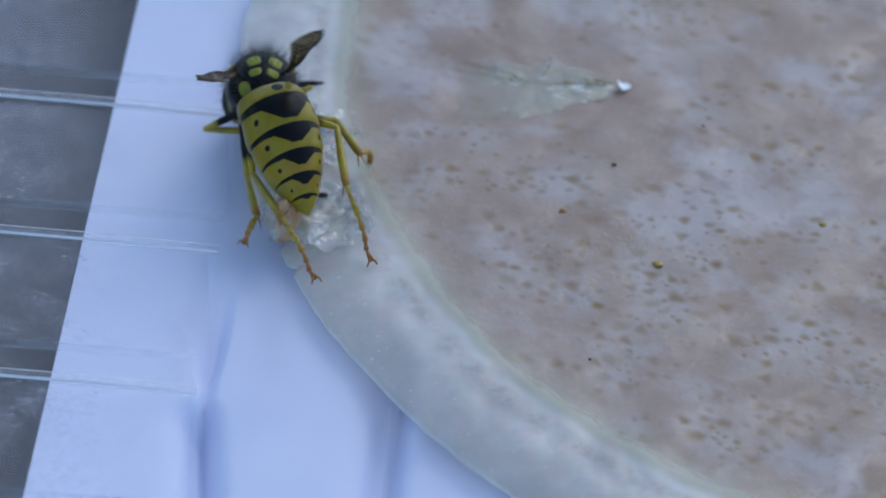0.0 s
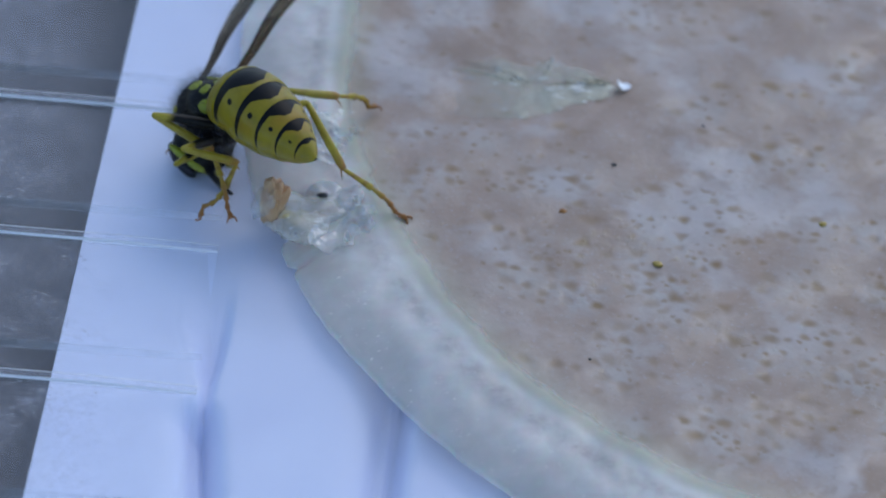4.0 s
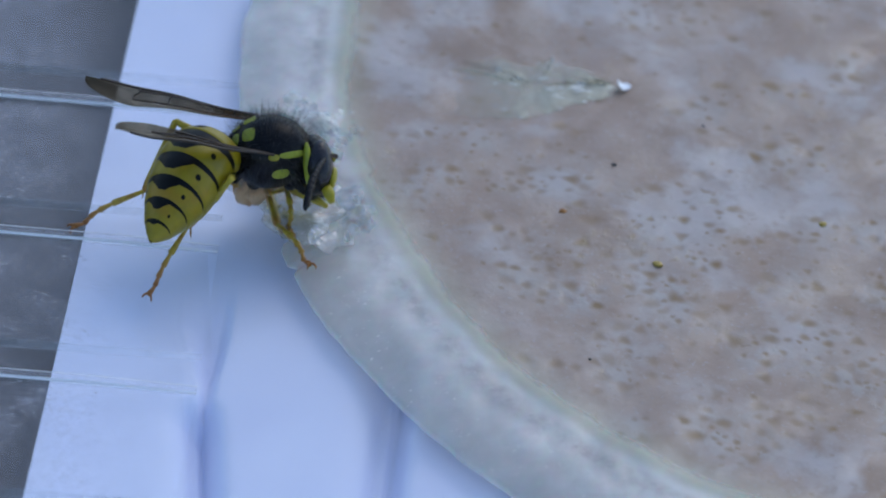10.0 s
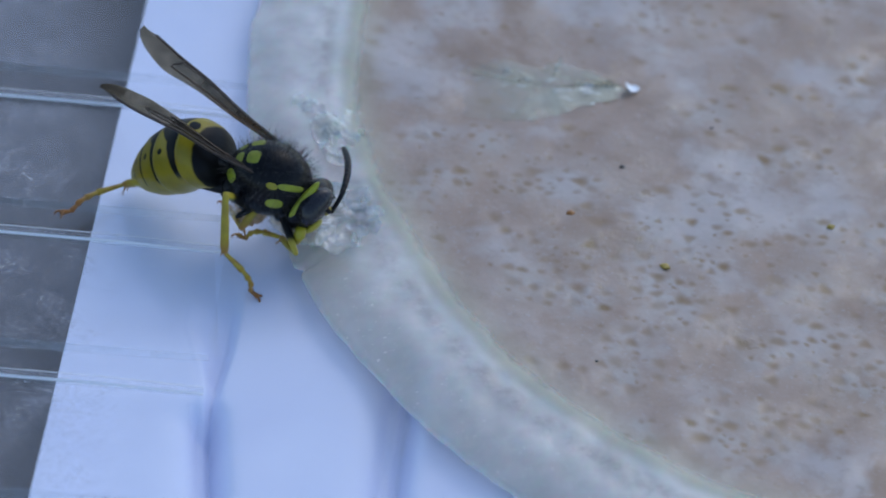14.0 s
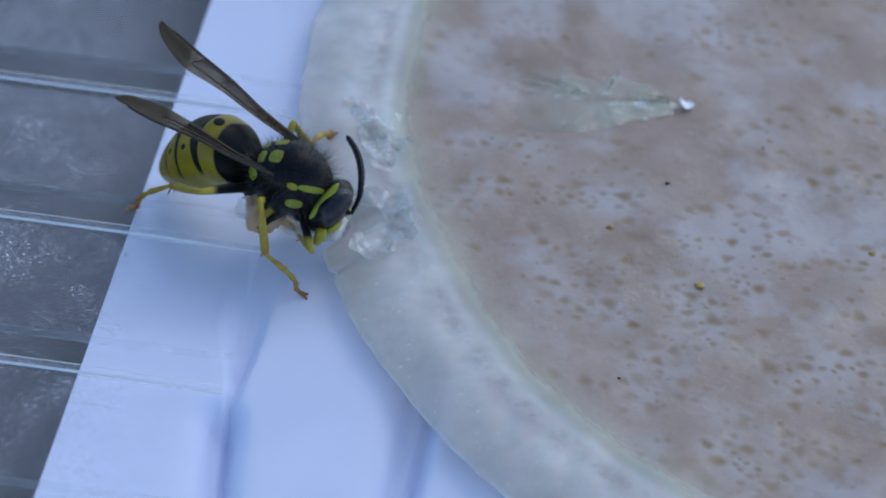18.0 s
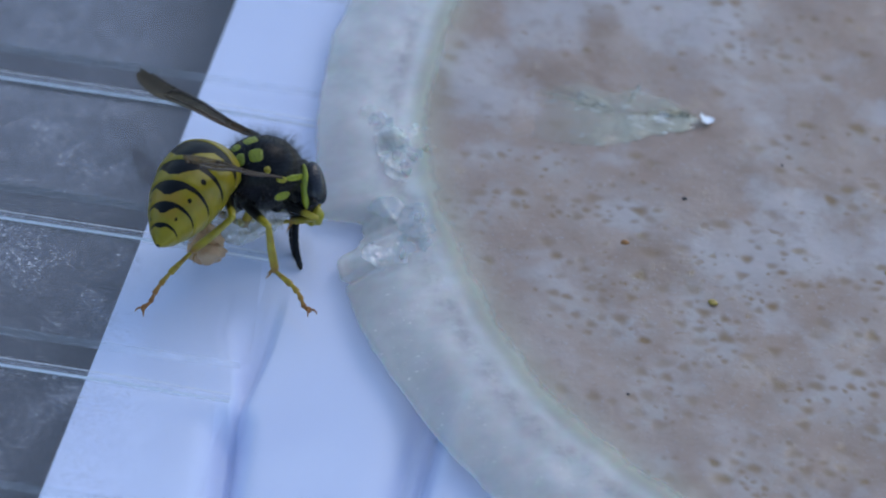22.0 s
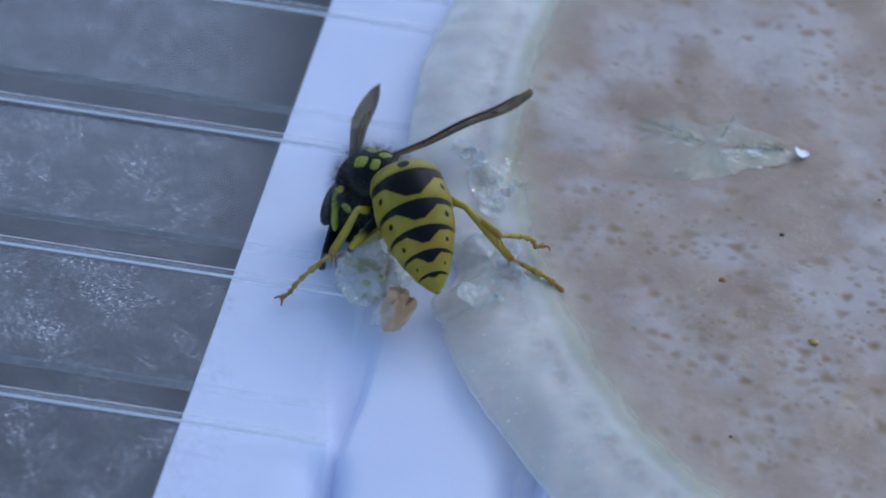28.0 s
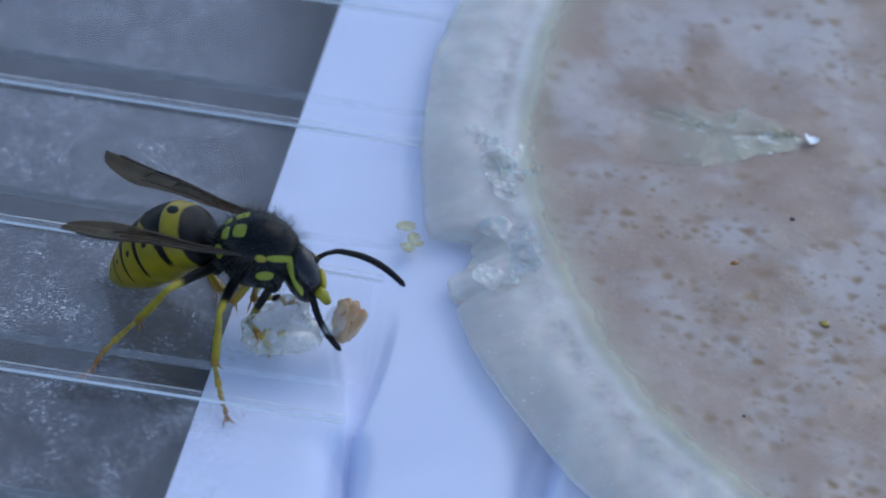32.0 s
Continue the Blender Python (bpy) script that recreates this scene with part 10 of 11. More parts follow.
        (22, pose(-0.00060, -0.00080, -0.00135, 60.3, -20.6, -87.6)), (22.5, pose(-0.00060, -0.00080, -0.00135, 57.5, -27.7, -81.1)),
        (23, pose(-0.00060, -0.00080, -0.00135, 53.6, -34.5, -73.7)), (23.5, pose(-0.00060, -0.00080, -0.00135, 59.0, -29.1, -84.7)),
        (24, pose(-0.00060, -0.00080, -0.00135, 62.9, -22.8, -94.6)), (24.5, pose(-0.00060, -0.00080, -0.00135, 42.2, -37.8, -61.7)),
        (25, pose(-0.00060, -0.00080, -0.00135, 12.1, -40.8, -20.4)), (25.5, pose(-0.00060, -0.00080, -0.00135, 31.4, -35.9, -52.8)),
        (26, pose(-0.00060, -0.00080, -0.00135, 43.8, -23.8, -79.1)), (26.5, pose(-0.00060, -0.00080, -0.00135, 48.8, -8.1, -100.4)),
        (27, pose(-0.00060, -0.00080, -0.00135, 47.9, 8.6, -120.0)), (27.5, pose(-0.00060, -0.00080, -0.00135, 40.9, 24.3, -141.4)),
        (27.75, pose(-0.00060, -0.00080, -0.00135, 26.6, 36.2, -167.9)), (28, pose(-0.00060, -0.00080, -0.00135, 26.6, 36.2, -167.9)),
        (28.5, pose(-0.00060, -0.00080, -0.00135, 44.7, 13.1, -117.1)), (29, pose(-0.00060, -0.00080, -0.00135, 39.9, -17.7, -76.1)),
        (29.5, pose(-0.00060, -0.00080, -0.00135, 43.5, -20.8, -89.2)), (30, pose(-0.00060, -0.00080, -0.00135, 47.9, -22.9, -102.8)),
        (30.5, pose(-0.00060, -0.00080, -0.00135, 46.4, -20.7, -98.8)), (31, pose(-0.00060, -0.00080, -0.00135, 45.1, -18.4, -95.0)),
        (31.5, pose(-0.00060, -0.00080, -0.00135, 45.5, -12.2, -95.9)), (32, pose(-0.00060, -0.00080, -0.00135, 45.8, -6.0, -96.8)),
    ])
    walk(MOVING["tibia_RM"], [
        (0, pose(0.00290, 0.00000, 0.00000, 10.8, 28.2, -63.2)), (0.5, pose(0.00290, -0.00000, 0.00000, 10.0, 34.5, -66.1)),
        (1, pose(0.00290, -0.00000, 0.00000, 5.1, 40.4, -70.0)), (1.5, pose(0.00290, -0.00000, 0.00000, 54.9, 45.1, 11.9)),
        (2, pose(0.00290, -0.00000, -0.00000, 60.9, 2.2, 56.3)), (2.5, pose(0.00290, 0.00000, 0.00000, 76.3, 6.1, 75.8)),
        (3, pose(0.00290, -0.00000, -0.00000, 92.4, 1.3, 94.5)), (3.5, pose(0.00290, 0.00000, 0.00000, 88.4, 13.1, 74.4)),
        (4, pose(0.00290, -0.00000, 0.00000, 81.1, 24.4, 52.9)), (4.5, pose(0.00290, -0.00000, 0.00000, 67.5, 33.8, 28.8)),
        (5, pose(0.00290, -0.00000, -0.00000, 48.2, 39.9, 0.9)), (5.5, pose(0.00290, -0.00000, 0.00000, 27.1, 40.9, -29.4)),
        (6, pose(0.00290, -0.00000, -0.00000, 8.7, 36.4, -58.5)), (6.5, pose(0.00290, -0.00000, -0.00000, 14.2, 26.4, -88.2)),
        (7, pose(0.00290, -0.00000, 0.00000, 16.1, 13.0, -119.4)), (7.5, pose(0.00290, 0.00000, -0.00000, 22.2, 16.3, -124.3)),
        (8, pose(0.00290, -0.00000, 0.00000, 27.2, 18.1, -130.2)), (8.267, pose(0.00290, -0.00000, 0.00000, 3.0, 46.3, -120.1)),
        (8.5, pose(0.00290, -0.00000, 0.00000, -43.5, 74.6, -138.7)), (9, pose(0.00290, 0.00000, 0.00000, -137.3, 20.8, 160.8)),
        (9.267, pose(0.00290, 0.00000, 0.00000, -119.8, 47.2, 137.6)), (9.5, pose(0.00290, 0.00000, 0.00000, -118.0, 77.1, 105.9)),
        (9.733, pose(0.00290, 0.00000, -0.00000, 5.1, 69.5, -165.1)), (10, pose(0.00290, 0.00000, -0.00000, 40.0, 45.7, -166.9)),
        (10.5, pose(0.00290, -0.00000, 0.00000, 25.5, 43.0, 173.3)), (11, pose(0.00290, 0.00000, 0.00000, 13.7, 40.0, 154.2)),
        (11.5, pose(0.00290, 0.00000, 0.00000, 11.5, 46.8, 160.7)), (12, pose(0.00290, 0.00000, 0.00000, 12.7, 53.1, 169.0)),
        (12.5, pose(0.00290, -0.00000, 0.00000, 11.7, 53.0, 175.4)), (13, pose(0.00290, -0.00000, 0.00000, 11.6, 52.8, -178.5)),
        (13.5, pose(0.00290, 0.00000, 0.00000, 65.9, 64.0, 161.6)), (14, pose(0.00290, 0.00000, 0.00000, 129.3, 58.3, 154.9)),
        (14.5, pose(0.00290, 0.00000, 0.00000, 112.3, 62.9, 162.1)), (15, pose(0.00290, 0.00000, -0.00000, 91.0, 64.5, 165.4)),
        (15.5, pose(0.00290, 0.00000, 0.00000, 69.8, 62.7, 169.0)), (16, pose(0.00290, -0.00000, -0.00000, 53.0, 58.0, 177.1)),
        (16.5, pose(0.00290, -0.00000, 0.00000, 41.3, 51.6, -170.1)), (17, pose(0.00290, -0.00000, 0.00000, 34.9, 44.1, -153.9)),
        (17.5, pose(0.00290, 0.00000, 0.00000, 72.0, 58.3, 170.7)), (18, pose(0.00290, 0.00000, 0.00000, 111.7, 47.6, 139.7)),
        (18.267, pose(0.00290, -0.00000, -0.00000, 49.5, 80.6, 116.5)), (18.5, pose(0.00290, -0.00000, -0.00000, -85.2, 58.4, 19.6)),
        (18.733, pose(0.00290, -0.00000, -0.00000, -70.4, 50.1, 81.8)), (19, pose(0.00290, -0.00000, -0.00000, -73.0, 38.3, 130.1)),
        (19.267, pose(0.00290, -0.00000, 0.00000, -88.3, 57.3, 78.3)), (19.5, pose(0.00290, -0.00000, 0.00000, -128.3, 56.6, 4.3)),
        (19.733, pose(0.00290, 0.00000, 0.00000, -169.9, 57.7, -69.1)), (20, pose(0.00290, 0.00000, 0.00000, 173.3, 38.4, -119.8)),
        (20.5, pose(0.00290, -0.00000, -0.00000, 175.8, 45.0, -116.5)), (21, pose(0.00290, 0.00000, -0.00000, -179.0, 51.4, -111.5)),
        (21.5, pose(0.00290, 0.00000, -0.00000, -170.5, 53.3, -113.7)), (22, pose(0.00290, 0.00000, 0.00000, -162.0, 55.4, -115.9)),
        (22.5, pose(0.00290, 0.00000, 0.00000, -150.3, 60.5, -113.3)), (23, pose(0.00290, 0.00000, -0.00000, -133.2, 64.3, -107.0)),
        (23.5, pose(0.00290, 0.00000, 0.00000, -106.8, 33.4, -74.4)), (24, pose(0.00290, 0.00000, 0.00000, -94.0, 2.8, -50.8)),
        (24.5, pose(0.00290, 0.00000, 0.00000, -68.1, 16.0, -75.3)), (25, pose(0.00290, 0.00000, 0.00000, -43.8, 32.9, -92.5)),
        (25.5, pose(0.00290, -0.00000, -0.00000, -49.1, 33.1, -87.9)), (26, pose(0.00290, 0.00000, 0.00000, -52.7, 29.9, -81.5)),
        (26.5, pose(0.00290, -0.00000, 0.00000, -53.6, 24.3, -72.2)), (27, pose(0.00290, -0.00000, -0.00000, -52.2, 17.2, -59.9)),
        (27.5, pose(0.00290, 0.00000, 0.00000, -49.5, 9.4, -45.3)), (27.75, pose(0.00290, 0.00000, 0.00000, -45.9, 1.1, -29.4)),
        (28, pose(0.00290, 0.00000, 0.00000, -45.9, 1.1, -29.4)), (28.5, pose(0.00290, -0.00000, 0.00000, -18.2, 28.9, -24.5)),
        (29, pose(0.00290, 0.00000, 0.00000, 8.9, 23.0, -4.6)), (29.5, pose(0.00290, 0.00000, 0.00000, -3.2, 26.1, -5.4)),
        (30, pose(0.00290, -0.00000, 0.00000, -13.0, 28.6, -5.7)), (30.5, pose(0.00290, 0.00000, -0.00000, -41.8, 54.3, -51.4)),
        (31, pose(0.00290, 0.00000, 0.00000, -92.4, 50.3, -122.0)), (31.5, pose(0.00290, 0.00000, 0.00000, -82.3, 52.7, -104.4)),
        (32, pose(0.00290, 0.00000, 0.00000, -70.5, 52.9, -85.9)),
    ])
    walk(MOVING["tarsus_RM"], [
        (0, pose(0.00405, -0.00228, -0.00137, 15.6, 9.3, 77.8)), (0.5, pose(0.00387, -0.00218, -0.00164, 6.0, 10.9, 75.2)),
        (1, pose(0.00366, -0.00208, -0.00188, 0.9, 7.9, 73.1)), (1.5, pose(0.00490, 0.00042, -0.00205, 6.9, -1.0, 70.5)),
        (2, pose(0.00451, 0.00241, -0.00011, 11.3, -9.8, 68.6)), (2.5, pose(0.00361, 0.00280, -0.00031, 36.5, -4.4, 67.4)),
        (3, pose(0.00267, 0.00289, -0.00006, 60.6, 3.3, 69.0)), (3.5, pose(0.00366, 0.00272, -0.00066, 65.9, 9.0, 69.4)),
        (4, pose(0.00449, 0.00211, -0.00120, 69.7, 14.6, 70.1)), (4.5, pose(0.00501, 0.00116, -0.00161, 70.1, 20.1, 71.2)),
        (5, pose(0.00512, 0.00003, -0.00186, 67.7, 25.2, 72.8)), (5.5, pose(0.00481, -0.00108, -0.00190, 65.4, 29.9, 75.0)),
        (6, pose(0.00412, -0.00199, -0.00172, 65.7, 34.1, 78.0)), (6.5, pose(0.00298, -0.00260, -0.00129, 65.3, 39.8, 33.4)),
        (7, pose(0.00151, -0.00246, -0.00065, 59.6, 43.8, -13.3)), (7.5, pose(0.00133, -0.00230, -0.00081, 65.2, 44.0, -17.1)),
        (8, pose(0.00112, -0.00211, -0.00090, 72.9, 42.9, -18.1)), (8.5, pose(0.00232, -0.00051, -0.00280, 112.3, 61.3, 71.9)),
        (9, pose(0.00034, 0.00089, -0.00103, 132.0, 42.9, 147.9)), (9.267, pose(0.00153, 0.00076, -0.00193, 127.7, 65.1, 106.2)),
        (9.5, pose(0.00272, 0.00062, -0.00283, 66.9, 71.6, 10.9)), (9.733, pose(0.00182, 0.00008, -0.00245, 1.8, 68.4, -91.1)),
        (10, pose(0.00093, -0.00046, -0.00207, -4.4, 47.3, -136.5)), (10.5, pose(0.00079, 0.00025, -0.00198, -7.5, 51.5, -158.7)),
        (11, pose(0.00090, 0.00097, -0.00187, -12.6, 54.9, 177.8)), (11.5, pose(0.00103, 0.00066, -0.00211, 5.5, 51.3, -163.4)),
        (12, pose(0.00119, 0.00033, -0.00232, 19.5, 45.1, -148.2)), (12.5, pose(0.00116, 0.00014, -0.00231, 22.6, 41.3, -140.3)),
        (13, pose(0.00115, -0.00005, -0.00231, 25.0, 37.8, -132.7)), (13.5, pose(0.00169, 0.00040, -0.00261, 44.0, 27.4, -172.5)),
        (14, pose(0.00152, 0.00064, -0.00247, 55.6, 23.0, 145.4)), (14.5, pose(0.00164, 0.00040, -0.00258, 50.2, 24.8, 159.9)),
        (15, pose(0.00169, 0.00031, -0.00262, 46.1, 25.8, 174.3)), (15.5, pose(0.00159, 0.00025, -0.00258, 42.7, 25.8, -171.4)),
        (16, pose(0.00137, 0.00008, -0.00246, 39.7, 25.0, -157.0)), (16.5, pose(0.00112, -0.00031, -0.00227, 37.1, 23.4, -142.4)),
        (17, pose(0.00103, -0.00092, -0.00202, 36.0, 21.1, -127.4)), (17.5, pose(0.00140, 0.00025, -0.00247, 45.3, 21.5, 179.9)),
        (18, pose(0.00141, 0.00127, -0.00214, 49.3, 16.6, 126.3)), (18.267, pose(0.00287, 0.00089, -0.00231, 30.2, 47.6, 141.1)),
        (18.5, pose(0.00433, 0.00051, -0.00247, 0.5, 80.9, 138.5)), (18.733, pose(0.00288, 0.00113, -0.00213, -32.8, 72.6, 144.2)),
        (19, pose(0.00144, 0.00174, -0.00180, -57.8, 65.9, 158.9)), (19.267, pose(0.00296, 0.00093, -0.00211, -74.1, 59.4, 107.3)),
        (19.5, pose(0.00449, 0.00012, -0.00242, -75.4, 49.6, 69.1)), (19.733, pose(0.00313, -0.00093, -0.00211, -80.3, 40.3, 29.3)),
        (20, pose(0.00177, -0.00197, -0.00180, -76.7, 30.8, -4.9)), (20.5, pose(0.00199, -0.00184, -0.00205, -68.4, 25.8, 1.2)),
        (21, pose(0.00224, -0.00169, -0.00227, -60.3, 20.7, 6.7)), (21.5, pose(0.00220, -0.00159, -0.00233, -54.6, 19.1, 0.7)),
        (22, pose(0.00218, -0.00148, -0.00239, -49.5, 17.5, -5.0)), (22.5, pose(0.00234, -0.00131, -0.00252, -45.5, 11.7, -17.6)),
        (23, pose(0.00253, -0.00120, -0.00261, -39.8, 6.1, -30.1)), (23.5, pose(0.00355, -0.00233, -0.00160, -50.5, 51.2, -34.7)),
        (24, pose(0.00473, -0.00224, -0.00014, -162.6, 73.2, -134.4)), (24.5, pose(0.00361, -0.00270, -0.00080, -52.7, 47.8, -54.7)),
        (25, pose(0.00279, -0.00243, -0.00158, -33.5, 5.9, -78.2)), (25.5, pose(0.00299, -0.00243, -0.00158, -28.6, 14.1, -55.7)),
        (26, pose(0.00327, -0.00249, -0.00145, -24.4, 23.1, -33.5)), (26.5, pose(0.00371, -0.00252, -0.00119, -20.1, 32.2, -11.3)),
        (27, pose(0.00429, -0.00240, -0.00086, -15.3, 40.8, 11.5)), (27.5, pose(0.00491, -0.00203, -0.00047, -10.3, 48.4, 35.3)),
        (27.75, pose(0.00542, -0.00143, -0.00006, -5.2, 54.8, 60.0)), (28, pose(0.00542, -0.00143, -0.00006, -5.2, 54.8, 60.0)),
        (28.5, pose(0.00521, -0.00105, -0.00140, -40.1, 69.7, -36.4)), (29, pose(0.00556, -0.00021, -0.00113, -116.8, 66.2, -165.8)),
        (29.5, pose(0.00549, -0.00024, -0.00127, -112.9, 54.8, -146.8)), (30, pose(0.00543, -0.00025, -0.00139, -112.5, 44.5, -132.9)),
        (30.5, pose(0.00396, -0.00132, -0.00235, -50.2, 78.5, -62.7)), (31, pose(0.00192, -0.00157, -0.00223, 18.3, 47.0, 19.9)),
        (31.5, pose(0.00246, -0.00170, -0.00231, -1.3, 38.4, 15.2)), (32, pose(0.00303, -0.00174, -0.00231, -14.3, 29.0, 12.7)),
    ])
    walk(MOVING["leg_RH"], [
        (0, pose(-0.00165, -0.00075, -0.00100, 0.0, 4.4, -114.8)), (0.5, pose(-0.00165, -0.00075, -0.00100, 0.9, 19.6, -103.4)),
        (1, pose(-0.00165, -0.00075, -0.00100, 5.6, 33.9, -89.7)), (1.5, pose(-0.00165, -0.00075, -0.00100, 2.6, 24.6, -95.1)),
        (2, pose(-0.00165, -0.00075, -0.00100, 0.7, 15.2, -99.8)), (2.5, pose(-0.00165, -0.00075, -0.00100, -3.7, 19.9, -116.7)),
        (3, pose(-0.00165, -0.00075, -0.00100, -9.6, 23.0, -134.4)), (3.5, pose(-0.00165, -0.00075, -0.00100, -8.2, 20.1, -131.0)),
        (4, pose(-0.00165, -0.00075, -0.00100, -7.1, 17.0, -127.6)), (4.5, pose(-0.00165, -0.00075, -0.00100, -6.1, 14.0, -124.4)),
        (5, pose(-0.00165, -0.00075, -0.00100, -5.4, 10.9, -121.3)), (5.5, pose(-0.00165, -0.00075, -0.00100, -4.8, 7.8, -118.2)),
        (6, pose(-0.00165, -0.00075, -0.00100, -4.4, 4.6, -115.2)), (6.5, pose(-0.00165, -0.00075, -0.00100, -2.8, -16.5, -95.1)),
        (7, pose(-0.00165, -0.00075, -0.00100, -10.1, -35.3, -70.3)), (7.5, pose(-0.00165, -0.00075, -0.00100, -15.3, -25.7, -61.4)),
        (8, pose(-0.00165, -0.00075, -0.00100, -18.6, -15.6, -53.8)), (8.5, pose(-0.00165, -0.00075, -0.00100, -13.4, -23.8, -70.6)),
        (9, pose(-0.00165, -0.00075, -0.00100, -5.3, -30.0, -89.4)), (9.5, pose(-0.00165, -0.00075, -0.00100, -5.1, -33.7, -90.0)),
        (10, pose(-0.00165, -0.00075, -0.00100, -4.7, -37.3, -90.6)), (10.5, pose(-0.00165, -0.00075, -0.00100, 4.4, -39.4, -105.6)),
        (11, pose(-0.00165, -0.00075, -0.00100, 14.0, -39.6, -121.0)), (11.5, pose(-0.00165, -0.00075, -0.00100, 20.4, -36.7, -131.2)),
        (12, pose(-0.00165, -0.00075, -0.00100, 25.8, -32.9, -140.6)), (12.5, pose(-0.00165, -0.00075, -0.00100, 23.8, -31.6, -137.1)),
        (13, pose(-0.00165, -0.00075, -0.00100, 22.0, -30.3, -133.6)), (13.5, pose(-0.00165, -0.00075, -0.00100, 34.2, -6.7, -163.3)),
        (14, pose(-0.00165, -0.00075, -0.00100, 33.2, 18.4, 169.9)), (14.5, pose(-0.00165, -0.00075, -0.00100, 36.0, 11.6, -179.3)),
        (15, pose(-0.00165, -0.00075, -0.00100, 37.4, 4.4, -169.0)), (15.5, pose(-0.00165, -0.00075, -0.00100, 37.5, -3.0, -158.9)),
        (16, pose(-0.00165, -0.00075, -0.00100, 36.3, -10.3, -148.6)), (16.5, pose(-0.00165, -0.00075, -0.00100, 33.7, -17.2, -137.9)),
        (17, pose(-0.00165, -0.00075, -0.00100, 29.6, -23.5, -126.4)), (17.5, pose(-0.00165, -0.00075, -0.00100, 30.1, -19.3, -127.4)),
        (18, pose(-0.00165, -0.00075, -0.00100, 30.5, -15.0, -128.4)), (18.5, pose(-0.00165, -0.00075, -0.00100, 28.6, -32.0, -120.2)),
        (19, pose(-0.00165, -0.00075, -0.00100, 22.2, -48.3, -108.2)), (19.5, pose(-0.00165, -0.00075, -0.00100, 34.1, -37.8, -124.8)),
        (20, pose(-0.00165, -0.00075, -0.00100, 41.0, -25.6, -137.0)), (20.5, pose(-0.00165, -0.00075, -0.00100, 40.1, -17.0, -133.8)),
        (21, pose(-0.00165, -0.00075, -0.00100, 39.7, -8.4, -130.9)), (21.5, pose(-0.00165, -0.00075, -0.00100, 37.1, -13.9, -119.0)),
        (22, pose(-0.00165, -0.00075, -0.00100, 33.2, -18.8, -106.5)), (22.5, pose(-0.00165, -0.00075, -0.00100, 36.4, -15.0, -118.7)),
        (23, pose(-0.00165, -0.00075, -0.00100, 38.7, -10.5, -130.4)), (23.5, pose(-0.00165, -0.00075, -0.00100, 38.5, -8.3, -129.2)),
        (24, pose(-0.00165, -0.00075, -0.00100, 38.4, -6.0, -128.1)), (24.5, pose(-0.00165, -0.00075, -0.00100, 38.3, -9.1, -127.4)),
        (25, pose(-0.00165, -0.00075, -0.00100, 38.2, -12.2, -126.7)), (25.5, pose(-0.00165, -0.00075, -0.00100, 39.6, -2.5, -135.5)),
        (26, pose(-0.00165, -0.00075, -0.00100, 39.4, 7.3, -144.1)), (26.5, pose(-0.00165, -0.00075, -0.00100, 37.8, 16.8, -153.1)),
        (27, pose(-0.00165, -0.00075, -0.00100, 34.3, 26.0, -163.1)), (27.5, pose(-0.00165, -0.00075, -0.00100, 28.7, 34.4, -174.7)),
        (27.75, pose(-0.00165, -0.00075, -0.00100, 20.3, 41.4, 171.4)), (28, pose(-0.00165, -0.00075, -0.00100, 20.3, 41.4, 171.4)),
        (28.5, pose(-0.00165, -0.00075, -0.00100, 44.8, 13.8, -136.5)), (29, pose(-0.00165, -0.00075, -0.00100, 40.6, -21.9, -96.8)),
        (29.5, pose(-0.00165, -0.00075, -0.00100, 42.2, 25.7, -139.9)), (30, pose(-0.00165, -0.00075, -0.00100, -10.2, 49.6, 141.8)),
        (30.5, pose(-0.00165, -0.00075, -0.00100, 33.4, 19.0, -162.4)), (31, pose(-0.00165, -0.00075, -0.00100, 38.3, -22.1, -127.0)),
        (31.5, pose(-0.00165, -0.00075, -0.00100, 38.3, -13.9, -126.2)), (32, pose(-0.00165, -0.00075, -0.00100, 38.5, -5.7, -125.5)),
    ])
